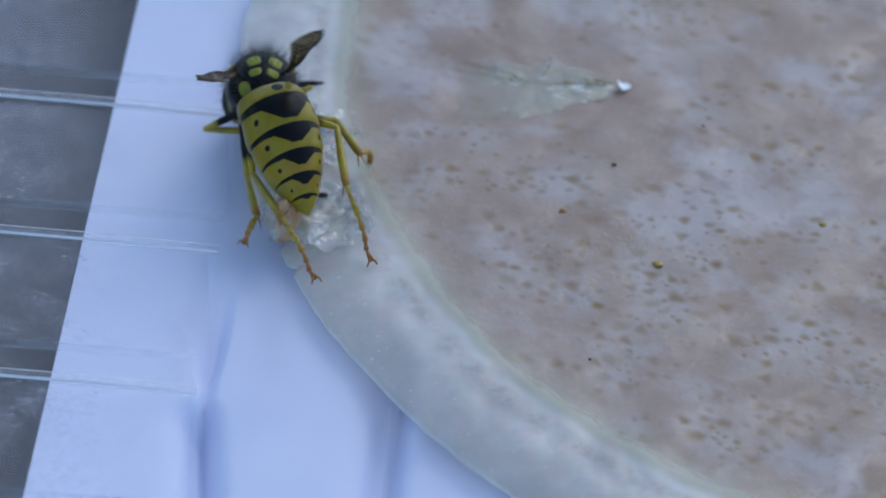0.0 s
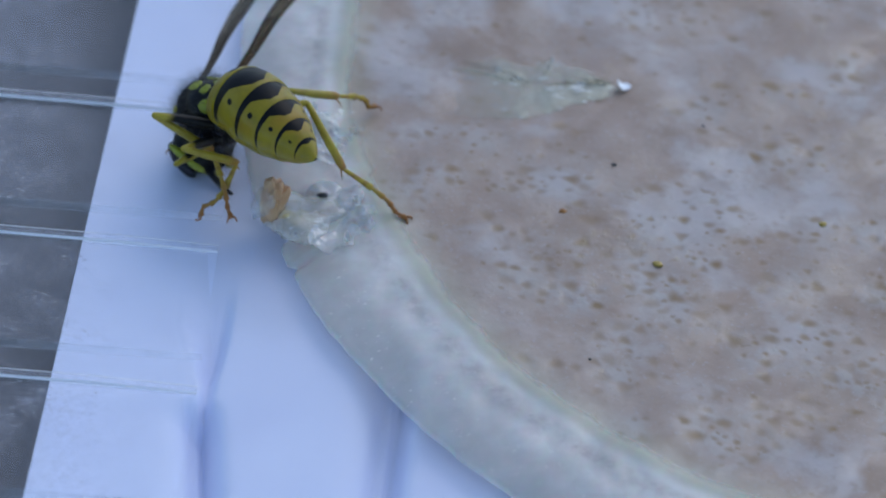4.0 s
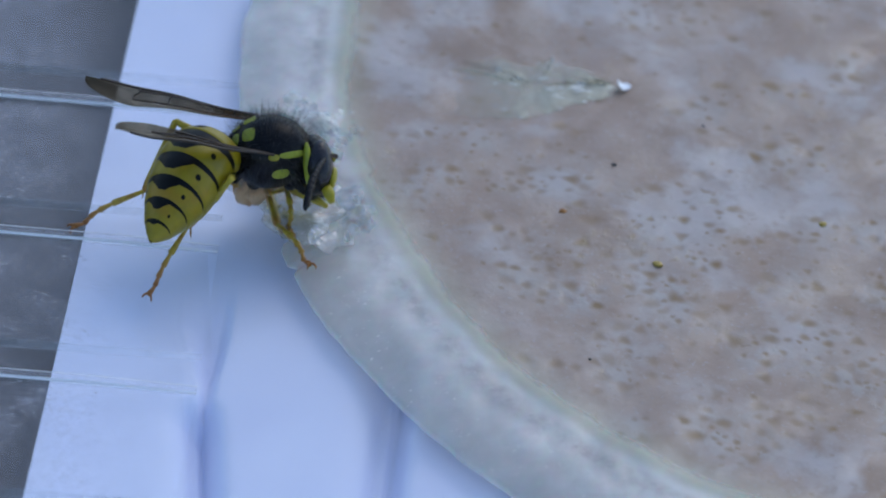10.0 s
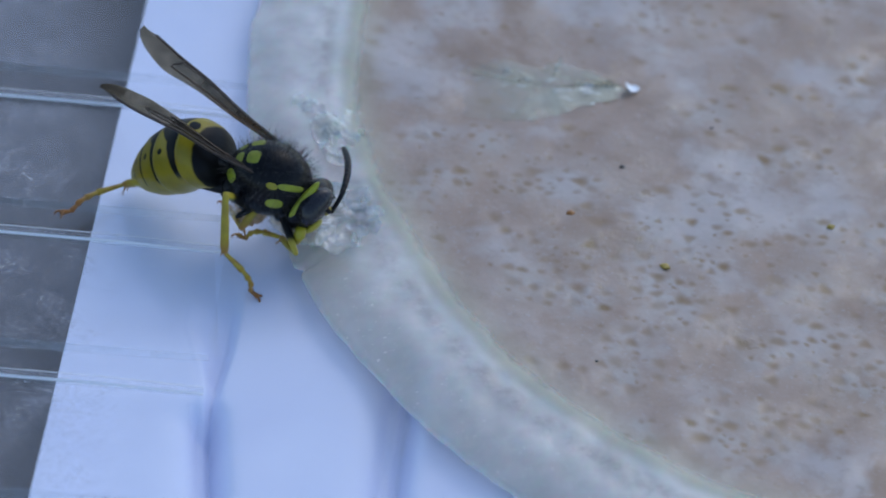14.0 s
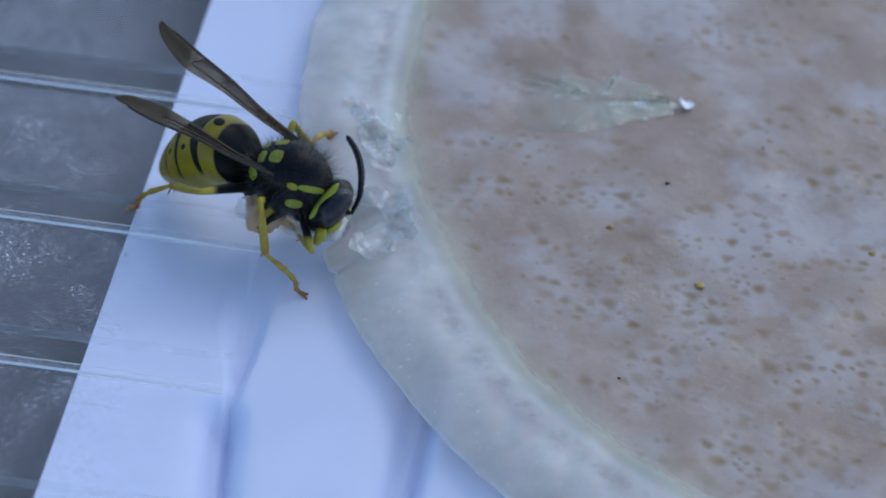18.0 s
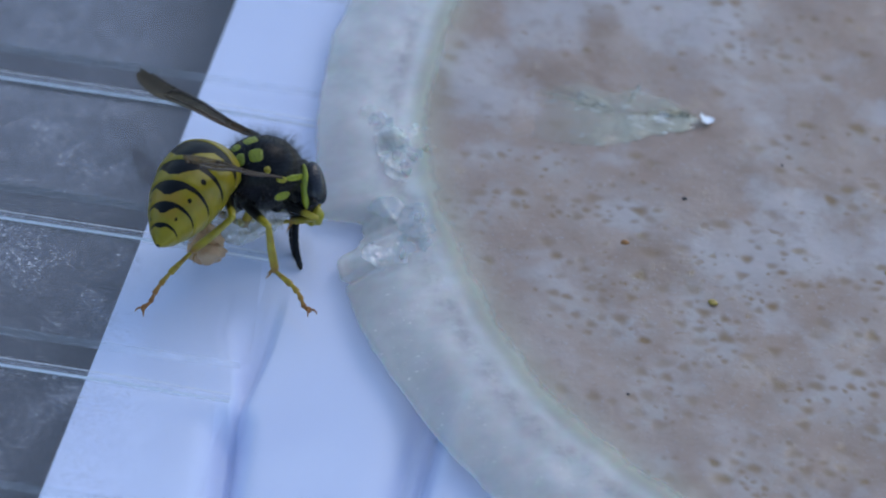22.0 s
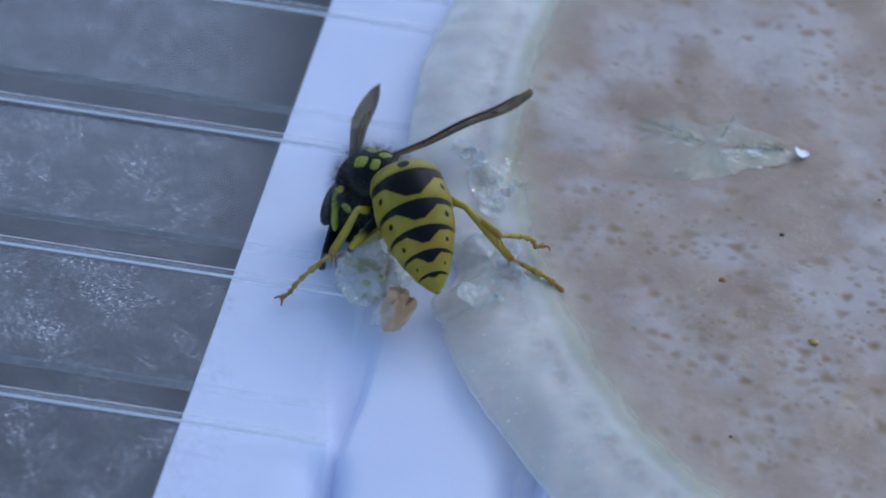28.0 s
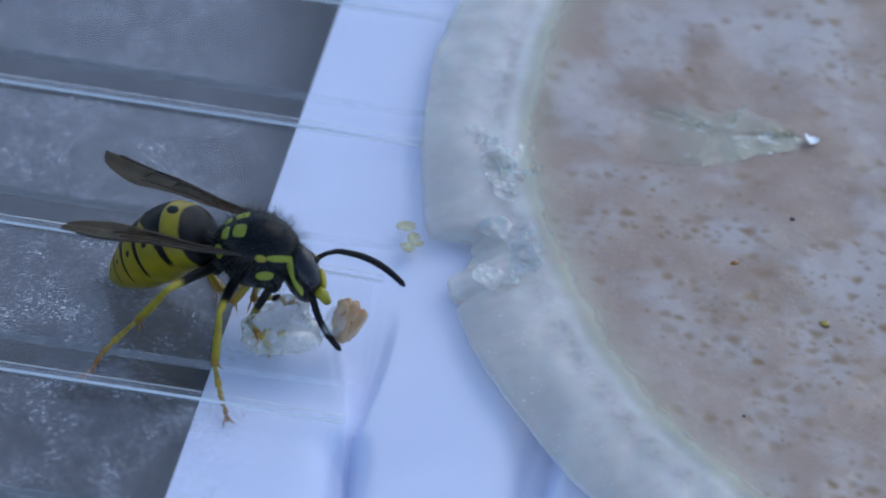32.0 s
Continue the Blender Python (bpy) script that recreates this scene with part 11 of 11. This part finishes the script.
    walk(MOVING["tibia_RH"], [
        (0, pose(0.00320, 0.00000, -0.00000, 12.0, 40.0, -49.3)), (0.5, pose(0.00320, 0.00000, -0.00000, 10.5, 38.9, -79.7)),
        (1, pose(0.00320, -0.00000, 0.00000, 7.2, 45.3, -110.4)), (1.5, pose(0.00320, 0.00000, -0.00000, 3.7, 50.3, -99.8)),
        (2, pose(0.00320, -0.00000, 0.00000, 0.9, 57.2, -90.0)), (2.5, pose(0.00320, -0.00000, 0.00000, 63.6, 84.5, -10.4)),
        (3, pose(0.00320, -0.00000, 0.00000, 159.2, 61.9, 105.0)), (3.5, pose(0.00320, 0.00000, 0.00000, 134.4, 67.3, 74.6)),
        (4, pose(0.00320, -0.00000, -0.00000, 101.4, 67.1, 38.0)), (4.5, pose(0.00320, -0.00000, 0.00000, 73.6, 61.1, 8.3)),
        (5, pose(0.00320, 0.00000, 0.00000, 55.3, 51.7, -11.3)), (5.5, pose(0.00320, 0.00000, -0.00000, 43.1, 40.5, -24.6)),
        (6, pose(0.00320, 0.00000, 0.00000, 34.3, 28.5, -34.3)), (6.5, pose(0.00320, -0.00000, 0.00000, -5.7, 74.5, -85.2)),
        (7, pose(0.00320, 0.00000, 0.00000, -106.8, 53.7, 143.9)), (7.5, pose(0.00320, 0.00000, 0.00000, -96.6, 60.7, 150.1)),
        (8, pose(0.00320, 0.00000, -0.00000, -80.5, 65.2, 160.3)), (8.5, pose(0.00320, 0.00000, 0.00000, -72.6, 55.0, -174.7)),
        (9, pose(0.00320, -0.00000, -0.00000, -68.2, 44.9, -153.7)), (9.5, pose(0.00320, 0.00000, 0.00000, -62.6, 45.8, -145.3)),
        (10, pose(0.00320, 0.00000, 0.00000, -58.7, 46.5, -136.8)), (10.5, pose(0.00320, 0.00000, 0.00000, -62.5, 39.9, -130.2)),
        (11, pose(0.00320, 0.00000, 0.00000, -64.5, 33.4, -122.4)), (11.5, pose(0.00320, -0.00000, -0.00000, -62.9, 30.0, -115.8)),
        (12, pose(0.00320, 0.00000, -0.00000, -60.8, 26.5, -109.2)), (12.5, pose(0.00320, 0.00000, -0.00000, -53.2, 27.7, -102.4)),
        (13, pose(0.00320, -0.00000, -0.00000, -46.4, 27.8, -95.6)), (13.5, pose(0.00320, 0.00000, -0.00000, -41.7, 22.7, -65.4)),
        (14, pose(0.00320, 0.00000, 0.00000, -39.1, 16.2, -36.7)), (14.5, pose(0.00320, 0.00000, 0.00000, -37.2, 15.4, -49.0)),
        (15, pose(0.00320, -0.00000, -0.00000, -35.3, 14.7, -61.3)), (15.5, pose(0.00320, -0.00000, 0.00000, -33.5, 14.1, -73.6)),
        (16, pose(0.00320, -0.00000, 0.00000, -31.7, 13.5, -85.9)), (16.5, pose(0.00320, 0.00000, -0.00000, -30.0, 13.0, -98.3)),
        (17, pose(0.00320, 0.00000, 0.00000, -29.5, 12.6, -110.6)), (17.5, pose(0.00320, 0.00000, 0.00000, -26.5, 10.9, -111.8)),
        (18, pose(0.00320, -0.00000, -0.00000, -23.0, 9.4, -113.1)), (18.5, pose(0.00320, -0.00000, -0.00000, -30.5, 12.8, -116.7)),
        (19, pose(0.00320, -0.00000, -0.00000, -38.5, 17.1, -121.9)), (19.5, pose(0.00320, -0.00000, -0.00000, -39.1, 19.6, -120.6)),
        (20, pose(0.00320, 0.00000, -0.00000, -38.4, 21.5, -119.5)), (20.5, pose(0.00320, 0.00000, -0.00000, -31.3, 27.7, -119.0)),
        (21, pose(0.00320, -0.00000, -0.00000, -24.8, 34.3, -117.4)), (21.5, pose(0.00320, 0.00000, -0.00000, -19.6, 33.4, -125.1)),
        (22, pose(0.00320, 0.00000, 0.00000, -15.2, 32.6, -133.3)), (22.5, pose(0.00320, 0.00000, 0.00000, -27.0, 38.2, -141.6)),
        (23, pose(0.00320, 0.00000, -0.00000, -40.3, 39.3, -152.5)), (23.5, pose(0.00320, 0.00000, 0.00000, -40.1, 50.8, -151.3)),
        (24, pose(0.00320, -0.00000, 0.00000, -41.3, 62.3, -149.1)), (24.5, pose(0.00320, -0.00000, -0.00000, -48.4, 59.1, -157.0)),
        (25, pose(0.00320, 0.00000, -0.00000, -53.3, 55.7, -163.7)), (25.5, pose(0.00320, 0.00000, 0.00000, -49.2, 61.0, -143.5)),
        (26, pose(0.00320, -0.00000, 0.00000, -42.5, 65.2, -119.8)), (26.5, pose(0.00320, 0.00000, -0.00000, -33.2, 67.8, -92.4)),
        (27, pose(0.00320, 0.00000, -0.00000, -22.6, 68.4, -63.0)), (27.5, pose(0.00320, 0.00000, 0.00000, -13.8, 66.9, -35.0)),
        (27.75, pose(0.00320, 0.00000, 0.00000, -8.5, 64.1, -10.2)), (28, pose(0.00320, 0.00000, 0.00000, -8.5, 64.1, -10.2)),
        (28.5, pose(0.00320, -0.00000, -0.00000, -5.6, 45.3, -55.6)), (29, pose(0.00320, -0.00000, -0.00000, -5.3, 29.0, -106.7)),
        (29.267, pose(0.00320, -0.00000, -0.00000, 2.1, 26.6, -55.3)), (29.5, pose(0.00320, 0.00000, 0.00000, 4.8, 20.0, -6.4)),
        (29.733, pose(0.00320, 0.00000, 0.00000, 6.2, 13.7, 41.6)), (30, pose(0.00320, 0.00000, 0.00000, 2.4, 8.5, 88.5)),
        (30.267, pose(0.00320, 0.00000, 0.00000, 1.6, 20.5, 47.7)), (30.5, pose(0.00320, 0.00000, 0.00000, -8.0, 28.7, 3.1)),
        (30.733, pose(0.00320, 0.00000, 0.00000, -24.0, 31.7, -45.8)), (31, pose(0.00320, 0.00000, -0.00000, -36.9, 23.4, -92.6)),
        (31.5, pose(0.00320, -0.00000, -0.00000, -32.3, 25.5, -95.3)), (32, pose(0.00320, -0.00000, 0.00000, -27.0, 28.4, -97.6)),
    ])
    walk(MOVING["tarsus_RH"], [
        (0, pose(0.00500, -0.00209, -0.00231, 32.3, 55.6, -14.9)), (0.5, pose(0.00370, -0.00276, -0.00226, 52.7, 64.0, -10.2)),
        (1, pose(0.00232, -0.00237, -0.00256, 92.5, 68.4, 13.3)), (1.5, pose(0.00281, -0.00227, -0.00277, 112.5, 60.0, 37.6)),
        (2, pose(0.00320, -0.00195, -0.00303, 121.2, 49.1, 51.4)), (2.5, pose(0.00354, -0.00006, -0.00358, 103.3, 49.5, 49.6)),
        (3, pose(0.00276, 0.00164, -0.00318, 86.1, 47.4, 47.7)), (3.5, pose(0.00357, 0.00134, -0.00332, 82.5, 45.0, 40.3)),
        (4, pose(0.00430, 0.00086, -0.00332, 77.3, 42.7, 32.9)), (4.5, pose(0.00492, 0.00025, -0.00315, 69.5, 40.5, 25.5)),
        (5, pose(0.00539, -0.00044, -0.00282, 60.6, 38.3, 18.1)), (5.5, pose(0.00569, -0.00114, -0.00234, 52.1, 36.0, 10.7)),
        (6, pose(0.00581, -0.00178, -0.00172, 44.9, 33.7, 3.4)), (6.5, pose(0.00328, -0.00096, -0.00347, 41.0, 42.5, -3.9)),
        (7, pose(0.00148, 0.00125, -0.00290, 31.9, 48.5, -16.2)), (7.5, pose(0.00167, 0.00088, -0.00314, 25.1, 45.9, -25.5)),
        (8, pose(0.00178, 0.00051, -0.00327, 20.3, 44.0, -33.6)), (8.5, pose(0.00114, -0.00019, -0.00295, 4.4, 60.0, -29.4)),
        (9, pose(0.00092, -0.00113, -0.00254, -26.5, 72.7, -43.5)), (9.5, pose(0.00114, -0.00143, -0.00258, -28.1, 66.2, -42.9)),
        (10, pose(0.00139, -0.00169, -0.00261, -28.1, 59.7, -41.6)), (10.5, pose(0.00142, -0.00211, -0.00231, -45.9, 62.3, -51.7)),
        (11, pose(0.00159, -0.00254, -0.00198, -63.5, 61.2, -62.2)), (11.5, pose(0.00184, -0.00281, -0.00180, -60.3, 58.9, -53.0)),
        (12, pose(0.00214, -0.00304, -0.00161, -57.2, 56.7, -44.0)), (12.5, pose(0.00251, -0.00311, -0.00167, -78.4, 48.1, -84.0)),
        (13, pose(0.00289, -0.00317, -0.00168, -81.6, 32.4, -110.6)), (13.5, pose(0.00458, -0.00302, -0.00139, -36.4, 40.0, -20.6)),
        (14, pose(0.00597, -0.00206, -0.00100, -11.2, 24.8, 61.1)), (14.5, pose(0.00548, -0.00262, -0.00096, -20.4, 29.6, 35.0)),
        (15, pose(0.00487, -0.00305, -0.00092, -29.7, 32.9, 7.9)), (15.5, pose(0.00419, -0.00335, -0.00088, -38.7, 34.4, -20.1)),
        (16, pose(0.00345, -0.00349, -0.00084, -46.3, 34.0, -48.1)), (16.5, pose(0.00270, -0.00347, -0.00081, -51.5, 31.8, -75.7)),
        (17, pose(0.00196, -0.00329, -0.00079, -53.9, 28.1, -102.4)), (17.5, pose(0.00189, -0.00328, -0.00068, -48.9, 29.4, -101.9)),
        (18, pose(0.00181, -0.00327, -0.00059, -44.1, 30.7, -101.4)), (18.5, pose(0.00162, -0.00314, -0.00080, -48.6, 31.0, -109.5)),
        (19, pose(0.00138, -0.00292, -0.00106, -54.9, 30.9, -117.8)), (19.5, pose(0.00147, -0.00292, -0.00121, -46.5, 29.9, -85.8)),
        (20, pose(0.00155, -0.00292, -0.00132, -40.0, 25.0, -55.1)), (20.5, pose(0.00166, -0.00279, -0.00167, -35.6, 26.4, -49.0)),
        (21, pose(0.00183, -0.00264, -0.00203, -30.4, 27.2, -42.1)), (21.5, pose(0.00147, -0.00246, -0.00198, -26.7, 24.1, -48.1)),
        (22, pose(0.00112, -0.00221, -0.00194, -23.5, 20.9, -54.4)), (22.267, pose(0.00105, -0.00198, -0.00208, -47.6, 60.8, -55.0)),
        (22.5, pose(0.00098, -0.00176, -0.00222, 175.7, 72.6, -172.1)), (22.733, pose(0.00086, -0.00152, -0.00225, 115.2, 37.2, 148.0)),
        (23, pose(0.00073, -0.00129, -0.00228, 91.0, -3.0, 153.7)), (23.5, pose(0.00120, -0.00109, -0.00279, 89.6, 62.6, 153.6)),
        (24, pose(0.00176, -0.00086, -0.00319, -71.2, 51.6, -23.5)), (24.5, pose(0.00150, -0.00072, -0.00309, -55.1, 52.9, -21.6)),
        (25, pose(0.00125, -0.00057, -0.00297, -42.1, 54.1, -19.6)), (25.5, pose(0.00180, -0.00104, -0.00315, -42.5, 51.0, -19.7)),
        (26, pose(0.00245, -0.00131, -0.00327, -42.6, 46.6, -18.5)), (26.5, pose(0.00314, -0.00136, -0.00333, -42.2, 41.3, -15.8)),
        (27, pose(0.00380, -0.00118, -0.00335, -41.2, 35.2, -11.8)), (27.5, pose(0.00436, -0.00081, -0.00331, -40.2, 28.5, -6.9)),
        (27.75, pose(0.00475, -0.00028, -0.00324, -39.2, 21.5, -1.2)), (28, pose(0.00475, -0.00028, -0.00324, -39.2, 21.5, -1.2)),
        (28.5, pose(0.00463, -0.00209, -0.00256, -19.2, 28.1, -17.5)), (29, pose(0.00230, -0.00302, -0.00174, -9.9, 25.2, -31.9)),
        (29.5, pose(0.00656, -0.00038, -0.00123, -18.4, 13.3, 38.3)), (30, pose(0.00329, 0.00356, -0.00053, -24.1, 6.4, 109.0)),
        (30.5, pose(0.00635, 0.00017, -0.00173, -17.0, 17.6, 44.9)), (31, pose(0.00305, -0.00330, -0.00143, -31.9, 28.4, -26.4)),
        (31.5, pose(0.00290, -0.00324, -0.00155, -31.4, 26.1, -18.3)), (32, pose(0.00278, -0.00314, -0.00171, -30.6, 23.5, -10.4)),
    ])
    walk(MOVING["chunk"], [
        (0, pose(0.01115, 0.01004, 0.00160, 0.0, -0.0, 80.0)), (1, pose(0.01104, 0.01056, 0.00160, 0.0, -0.0, 80.0)),
        (2, pose(0.01107, 0.01105, 0.00160, 0.0, -0.0, 75.0)), (3, pose(0.01045, 0.01099, 0.00180, 0.0, -0.0, 70.0)),
        (6, pose(0.01082, 0.01203, 0.00180, 0.0, -0.0, 60.0)), (7, pose(0.01070, 0.01223, 0.00180, 0.0, -0.0, 40.0)),
        (8, pose(0.01019, 0.01118, 0.00180, 0.0, -0.0, 30.0)), (9, pose(0.00974, 0.01274, 0.00220, 0.0, -0.0, 10.0)),
        (10, pose(0.00959, 0.01194, 0.00200, 0.0, -0.0, 10.0)), (11, pose(0.00903, 0.01151, 0.00200, 0.0, -0.0, 10.0)),
        (12, pose(0.00915, 0.01073, 0.00180, 0.0, -0.0, 20.0)), (13, pose(0.00968, 0.01055, 0.00180, 0.0, -0.0, 30.0)),
        (14, pose(0.00921, 0.01080, 0.00180, 0.0, -0.0, 30.0)), (17, pose(0.00895, 0.01000, 0.00180, 0.0, -0.0, 20.0)),
        (18, pose(0.00800, 0.01012, 0.00180, 0.0, -0.0, 10.0)), (19, pose(0.00682, 0.01047, 0.00200, 0.0, -0.0, 5.0)),
        (20, pose(0.00636, 0.00948, 0.00160, 0.0, -0.0, 20.0)), (21, pose(0.00596, 0.00967, 0.00160, 0.0, -0.0, 0.0)),
        (22, pose(0.00475, 0.00860, 0.00130, 0.0, -0.0, -5.0)), (23, pose(0.00462, 0.00914, 0.00130, 0.0, -0.0, 0.0)),
        (24, pose(0.00461, 0.00846, 0.00120, 0.0, -0.0, 10.0)), (25, pose(0.00458, 0.00873, 0.00130, 0.0, -0.0, 0.0)),
        (27.5, pose(0.00764, 0.00893, 0.00120, 0.0, -0.0, 30.0)), (27.75, pose(0.00936, 0.00759, 0.00120, 0.0, -0.0, 60.0)),
        (28, pose(0.00936, 0.00759, 0.00120, 0.0, -0.0, 60.0)), (28.5, pose(0.01086, 0.00427, 0.00120, 0.0, -0.0, 40.0)),
        (29, pose(0.01030, 0.00313, 0.00130, 0.0, -0.0, 20.0)), (30, pose(0.01000, 0.00256, 0.00140, 0.0, -0.0, 10.0)),
        (31, pose(0.00804, 0.00413, 0.00160, 0.0, -0.0, 40.0)), (32, pose(0.00636, 0.00447, 0.00180, 0.0, -0.0, 60.0)),
    ])
    walk(MOVING["jelly"], [
        (0, pose(0.01220, 0.01120, 0.00070, 0.0, -0.0, 0.0)), (17, pose(0.01220, 0.01120, 0.00070, 0.0, -0.0, 0.0)),
        (18, pose(0.01060, 0.01120, 0.00100, 0.0, -0.0, 30.0)), (19, pose(0.00754, 0.01163, 0.00140, 0.0, -0.0, 70.0)),
        (20, pose(0.00758, 0.01145, 0.00160, 0.0, -0.0, 80.0)), (21, pose(0.00724, 0.01126, 0.00160, 0.0, -0.0, 90.0)),
        (23, pose(0.00583, 0.01059, 0.00140, 0.0, -0.0, 90.0)), (25, pose(0.00564, 0.01075, 0.00120, 0.0, -0.0, 90.0)),
        (27.5, pose(0.00699, 0.01126, 0.00110, 0.0, -0.0, 90.0)), (27.75, pose(0.00806, 0.01011, 0.00100, 0.0, -0.0, 90.0)),
        (28, pose(0.00806, 0.01011, 0.00100, 0.0, -0.0, 90.0)), (29, pose(0.00801, 0.00428, 0.00100, 0.0, -0.0, 90.0)),
        (30, pose(0.00767, 0.00363, 0.00100, 0.0, -0.0, 80.0)), (31, pose(0.00568, 0.00499, 0.00120, 0.0, -0.0, 70.0)),
        (32, pose(0.00347, 0.00431, 0.00120, 0.0, -0.0, 60.0)),
    ])
    walk(MOVING["crumb_0"], [
        (0, pose(0.01150, 0.01160, 0.00040, 0.0, -0.0, 0.0)), (17, pose(0.01150, 0.01160, 0.00040, 0.0, -0.0, 0.0)),
        (18, pose(0.00990, 0.01160, 0.00070, 0.0, -0.0, 0.0)), (19, pose(0.00684, 0.01203, 0.00150, 0.0, -0.0, 0.0)),
        (20, pose(0.00688, 0.01185, 0.00170, 0.0, -0.0, 0.0)), (21, pose(0.00654, 0.01166, 0.00170, 0.0, -0.0, 0.0)),
        (23, pose(0.00513, 0.01099, 0.00150, 0.0, -0.0, 0.0)), (25, pose(0.00494, 0.01115, 0.00130, 0.0, -0.0, 0.0)),
        (27.5, pose(0.00629, 0.01166, 0.00120, 0.0, -0.0, 0.0)), (27.75, pose(0.00736, 0.01051, 0.00110, 0.0, -0.0, 0.0)),
        (28, pose(0.00736, 0.01051, 0.00110, 0.0, -0.0, 0.0)), (28.4, pose(0.00900, 0.01310, 0.00018, 0.0, -0.0, 0.0)),
        (32, pose(0.00900, 0.01310, 0.00018, 0.0, -0.0, 0.0)),
    ])
    walk(MOVING["crumb_1"], [
        (0, pose(0.01185, 0.01130, 0.00040, 0.0, -0.0, 70.0)), (17, pose(0.01185, 0.01130, 0.00040, 0.0, -0.0, 70.0)),
        (18, pose(0.01025, 0.01130, 0.00070, 0.0, -0.0, 70.0)), (19, pose(0.00719, 0.01173, 0.00150, 0.0, -0.0, 70.0)),
        (20, pose(0.00723, 0.01155, 0.00170, 0.0, -0.0, 70.0)), (21, pose(0.00689, 0.01136, 0.00170, 0.0, -0.0, 70.0)),
        (23, pose(0.00548, 0.01069, 0.00150, 0.0, -0.0, 70.0)), (25, pose(0.00529, 0.01085, 0.00130, 0.0, -0.0, 70.0)),
        (27.5, pose(0.00664, 0.01136, 0.00120, 0.0, -0.0, 70.0)), (27.75, pose(0.00771, 0.01021, 0.00110, 0.0, -0.0, 70.0)),
        (28, pose(0.00771, 0.01021, 0.00110, 0.0, -0.0, 70.0)), (28.4, pose(0.00935, 0.01220, 0.00018, 0.0, -0.0, 70.0)),
        (32, pose(0.00935, 0.01220, 0.00018, 0.0, -0.0, 70.0)),
    ])
    walk(MOVING["crumb_2"], [
        (0, pose(0.01220, 0.01160, 0.00040, 0.0, -0.0, 140.0)), (17, pose(0.01220, 0.01160, 0.00040, 0.0, -0.0, 140.0)),
        (18, pose(0.01060, 0.01160, 0.00070, 0.0, -0.0, 140.0)), (19, pose(0.00754, 0.01203, 0.00150, 0.0, -0.0, 140.0)),
        (20, pose(0.00758, 0.01185, 0.00170, 0.0, -0.0, 140.0)), (21, pose(0.00724, 0.01166, 0.00170, 0.0, -0.0, 140.0)),
        (23, pose(0.00583, 0.01099, 0.00150, 0.0, -0.0, 140.0)), (25, pose(0.00564, 0.01115, 0.00130, 0.0, -0.0, 140.0)),
        (27.5, pose(0.00699, 0.01166, 0.00120, 0.0, -0.0, 140.0)), (27.75, pose(0.00806, 0.01051, 0.00110, 0.0, -0.0, 140.0)),
        (28, pose(0.00806, 0.01051, 0.00110, 0.0, -0.0, 140.0)), (28.4, pose(0.00910, 0.01155, 0.00018, 0.0, -0.0, 140.0)),
        (32, pose(0.00910, 0.01155, 0.00018, 0.0, -0.0, 140.0)),
    ])
    walk(MOVING["crumb_3"], [
        (0, pose(0.01255, 0.01130, 0.00040, 0.0, -0.0, -150.0)), (17, pose(0.01255, 0.01130, 0.00040, 0.0, -0.0, -150.0)),
        (18, pose(0.01095, 0.01130, 0.00070, 0.0, -0.0, -150.0)), (19, pose(0.00789, 0.01173, 0.00150, 0.0, -0.0, -150.0)),
        (20, pose(0.00793, 0.01155, 0.00170, 0.0, -0.0, -150.0)), (21, pose(0.00759, 0.01136, 0.00170, 0.0, -0.0, -150.0)),
        (23, pose(0.00618, 0.01069, 0.00150, 0.0, -0.0, -150.0)), (25, pose(0.00599, 0.01085, 0.00130, 0.0, -0.0, -150.0)),
        (27.5, pose(0.00734, 0.01136, 0.00120, 0.0, -0.0, -150.0)), (27.75, pose(0.00841, 0.01021, 0.00110, 0.0, -0.0, -150.0)),
        (28, pose(0.00841, 0.01021, 0.00110, 0.0, -0.0, -150.0)), (28.4, pose(0.00960, 0.01190, 0.00018, 0.0, -0.0, -150.0)),
        (32, pose(0.00960, 0.01190, 0.00018, 0.0, -0.0, -150.0)),
    ])


motions()
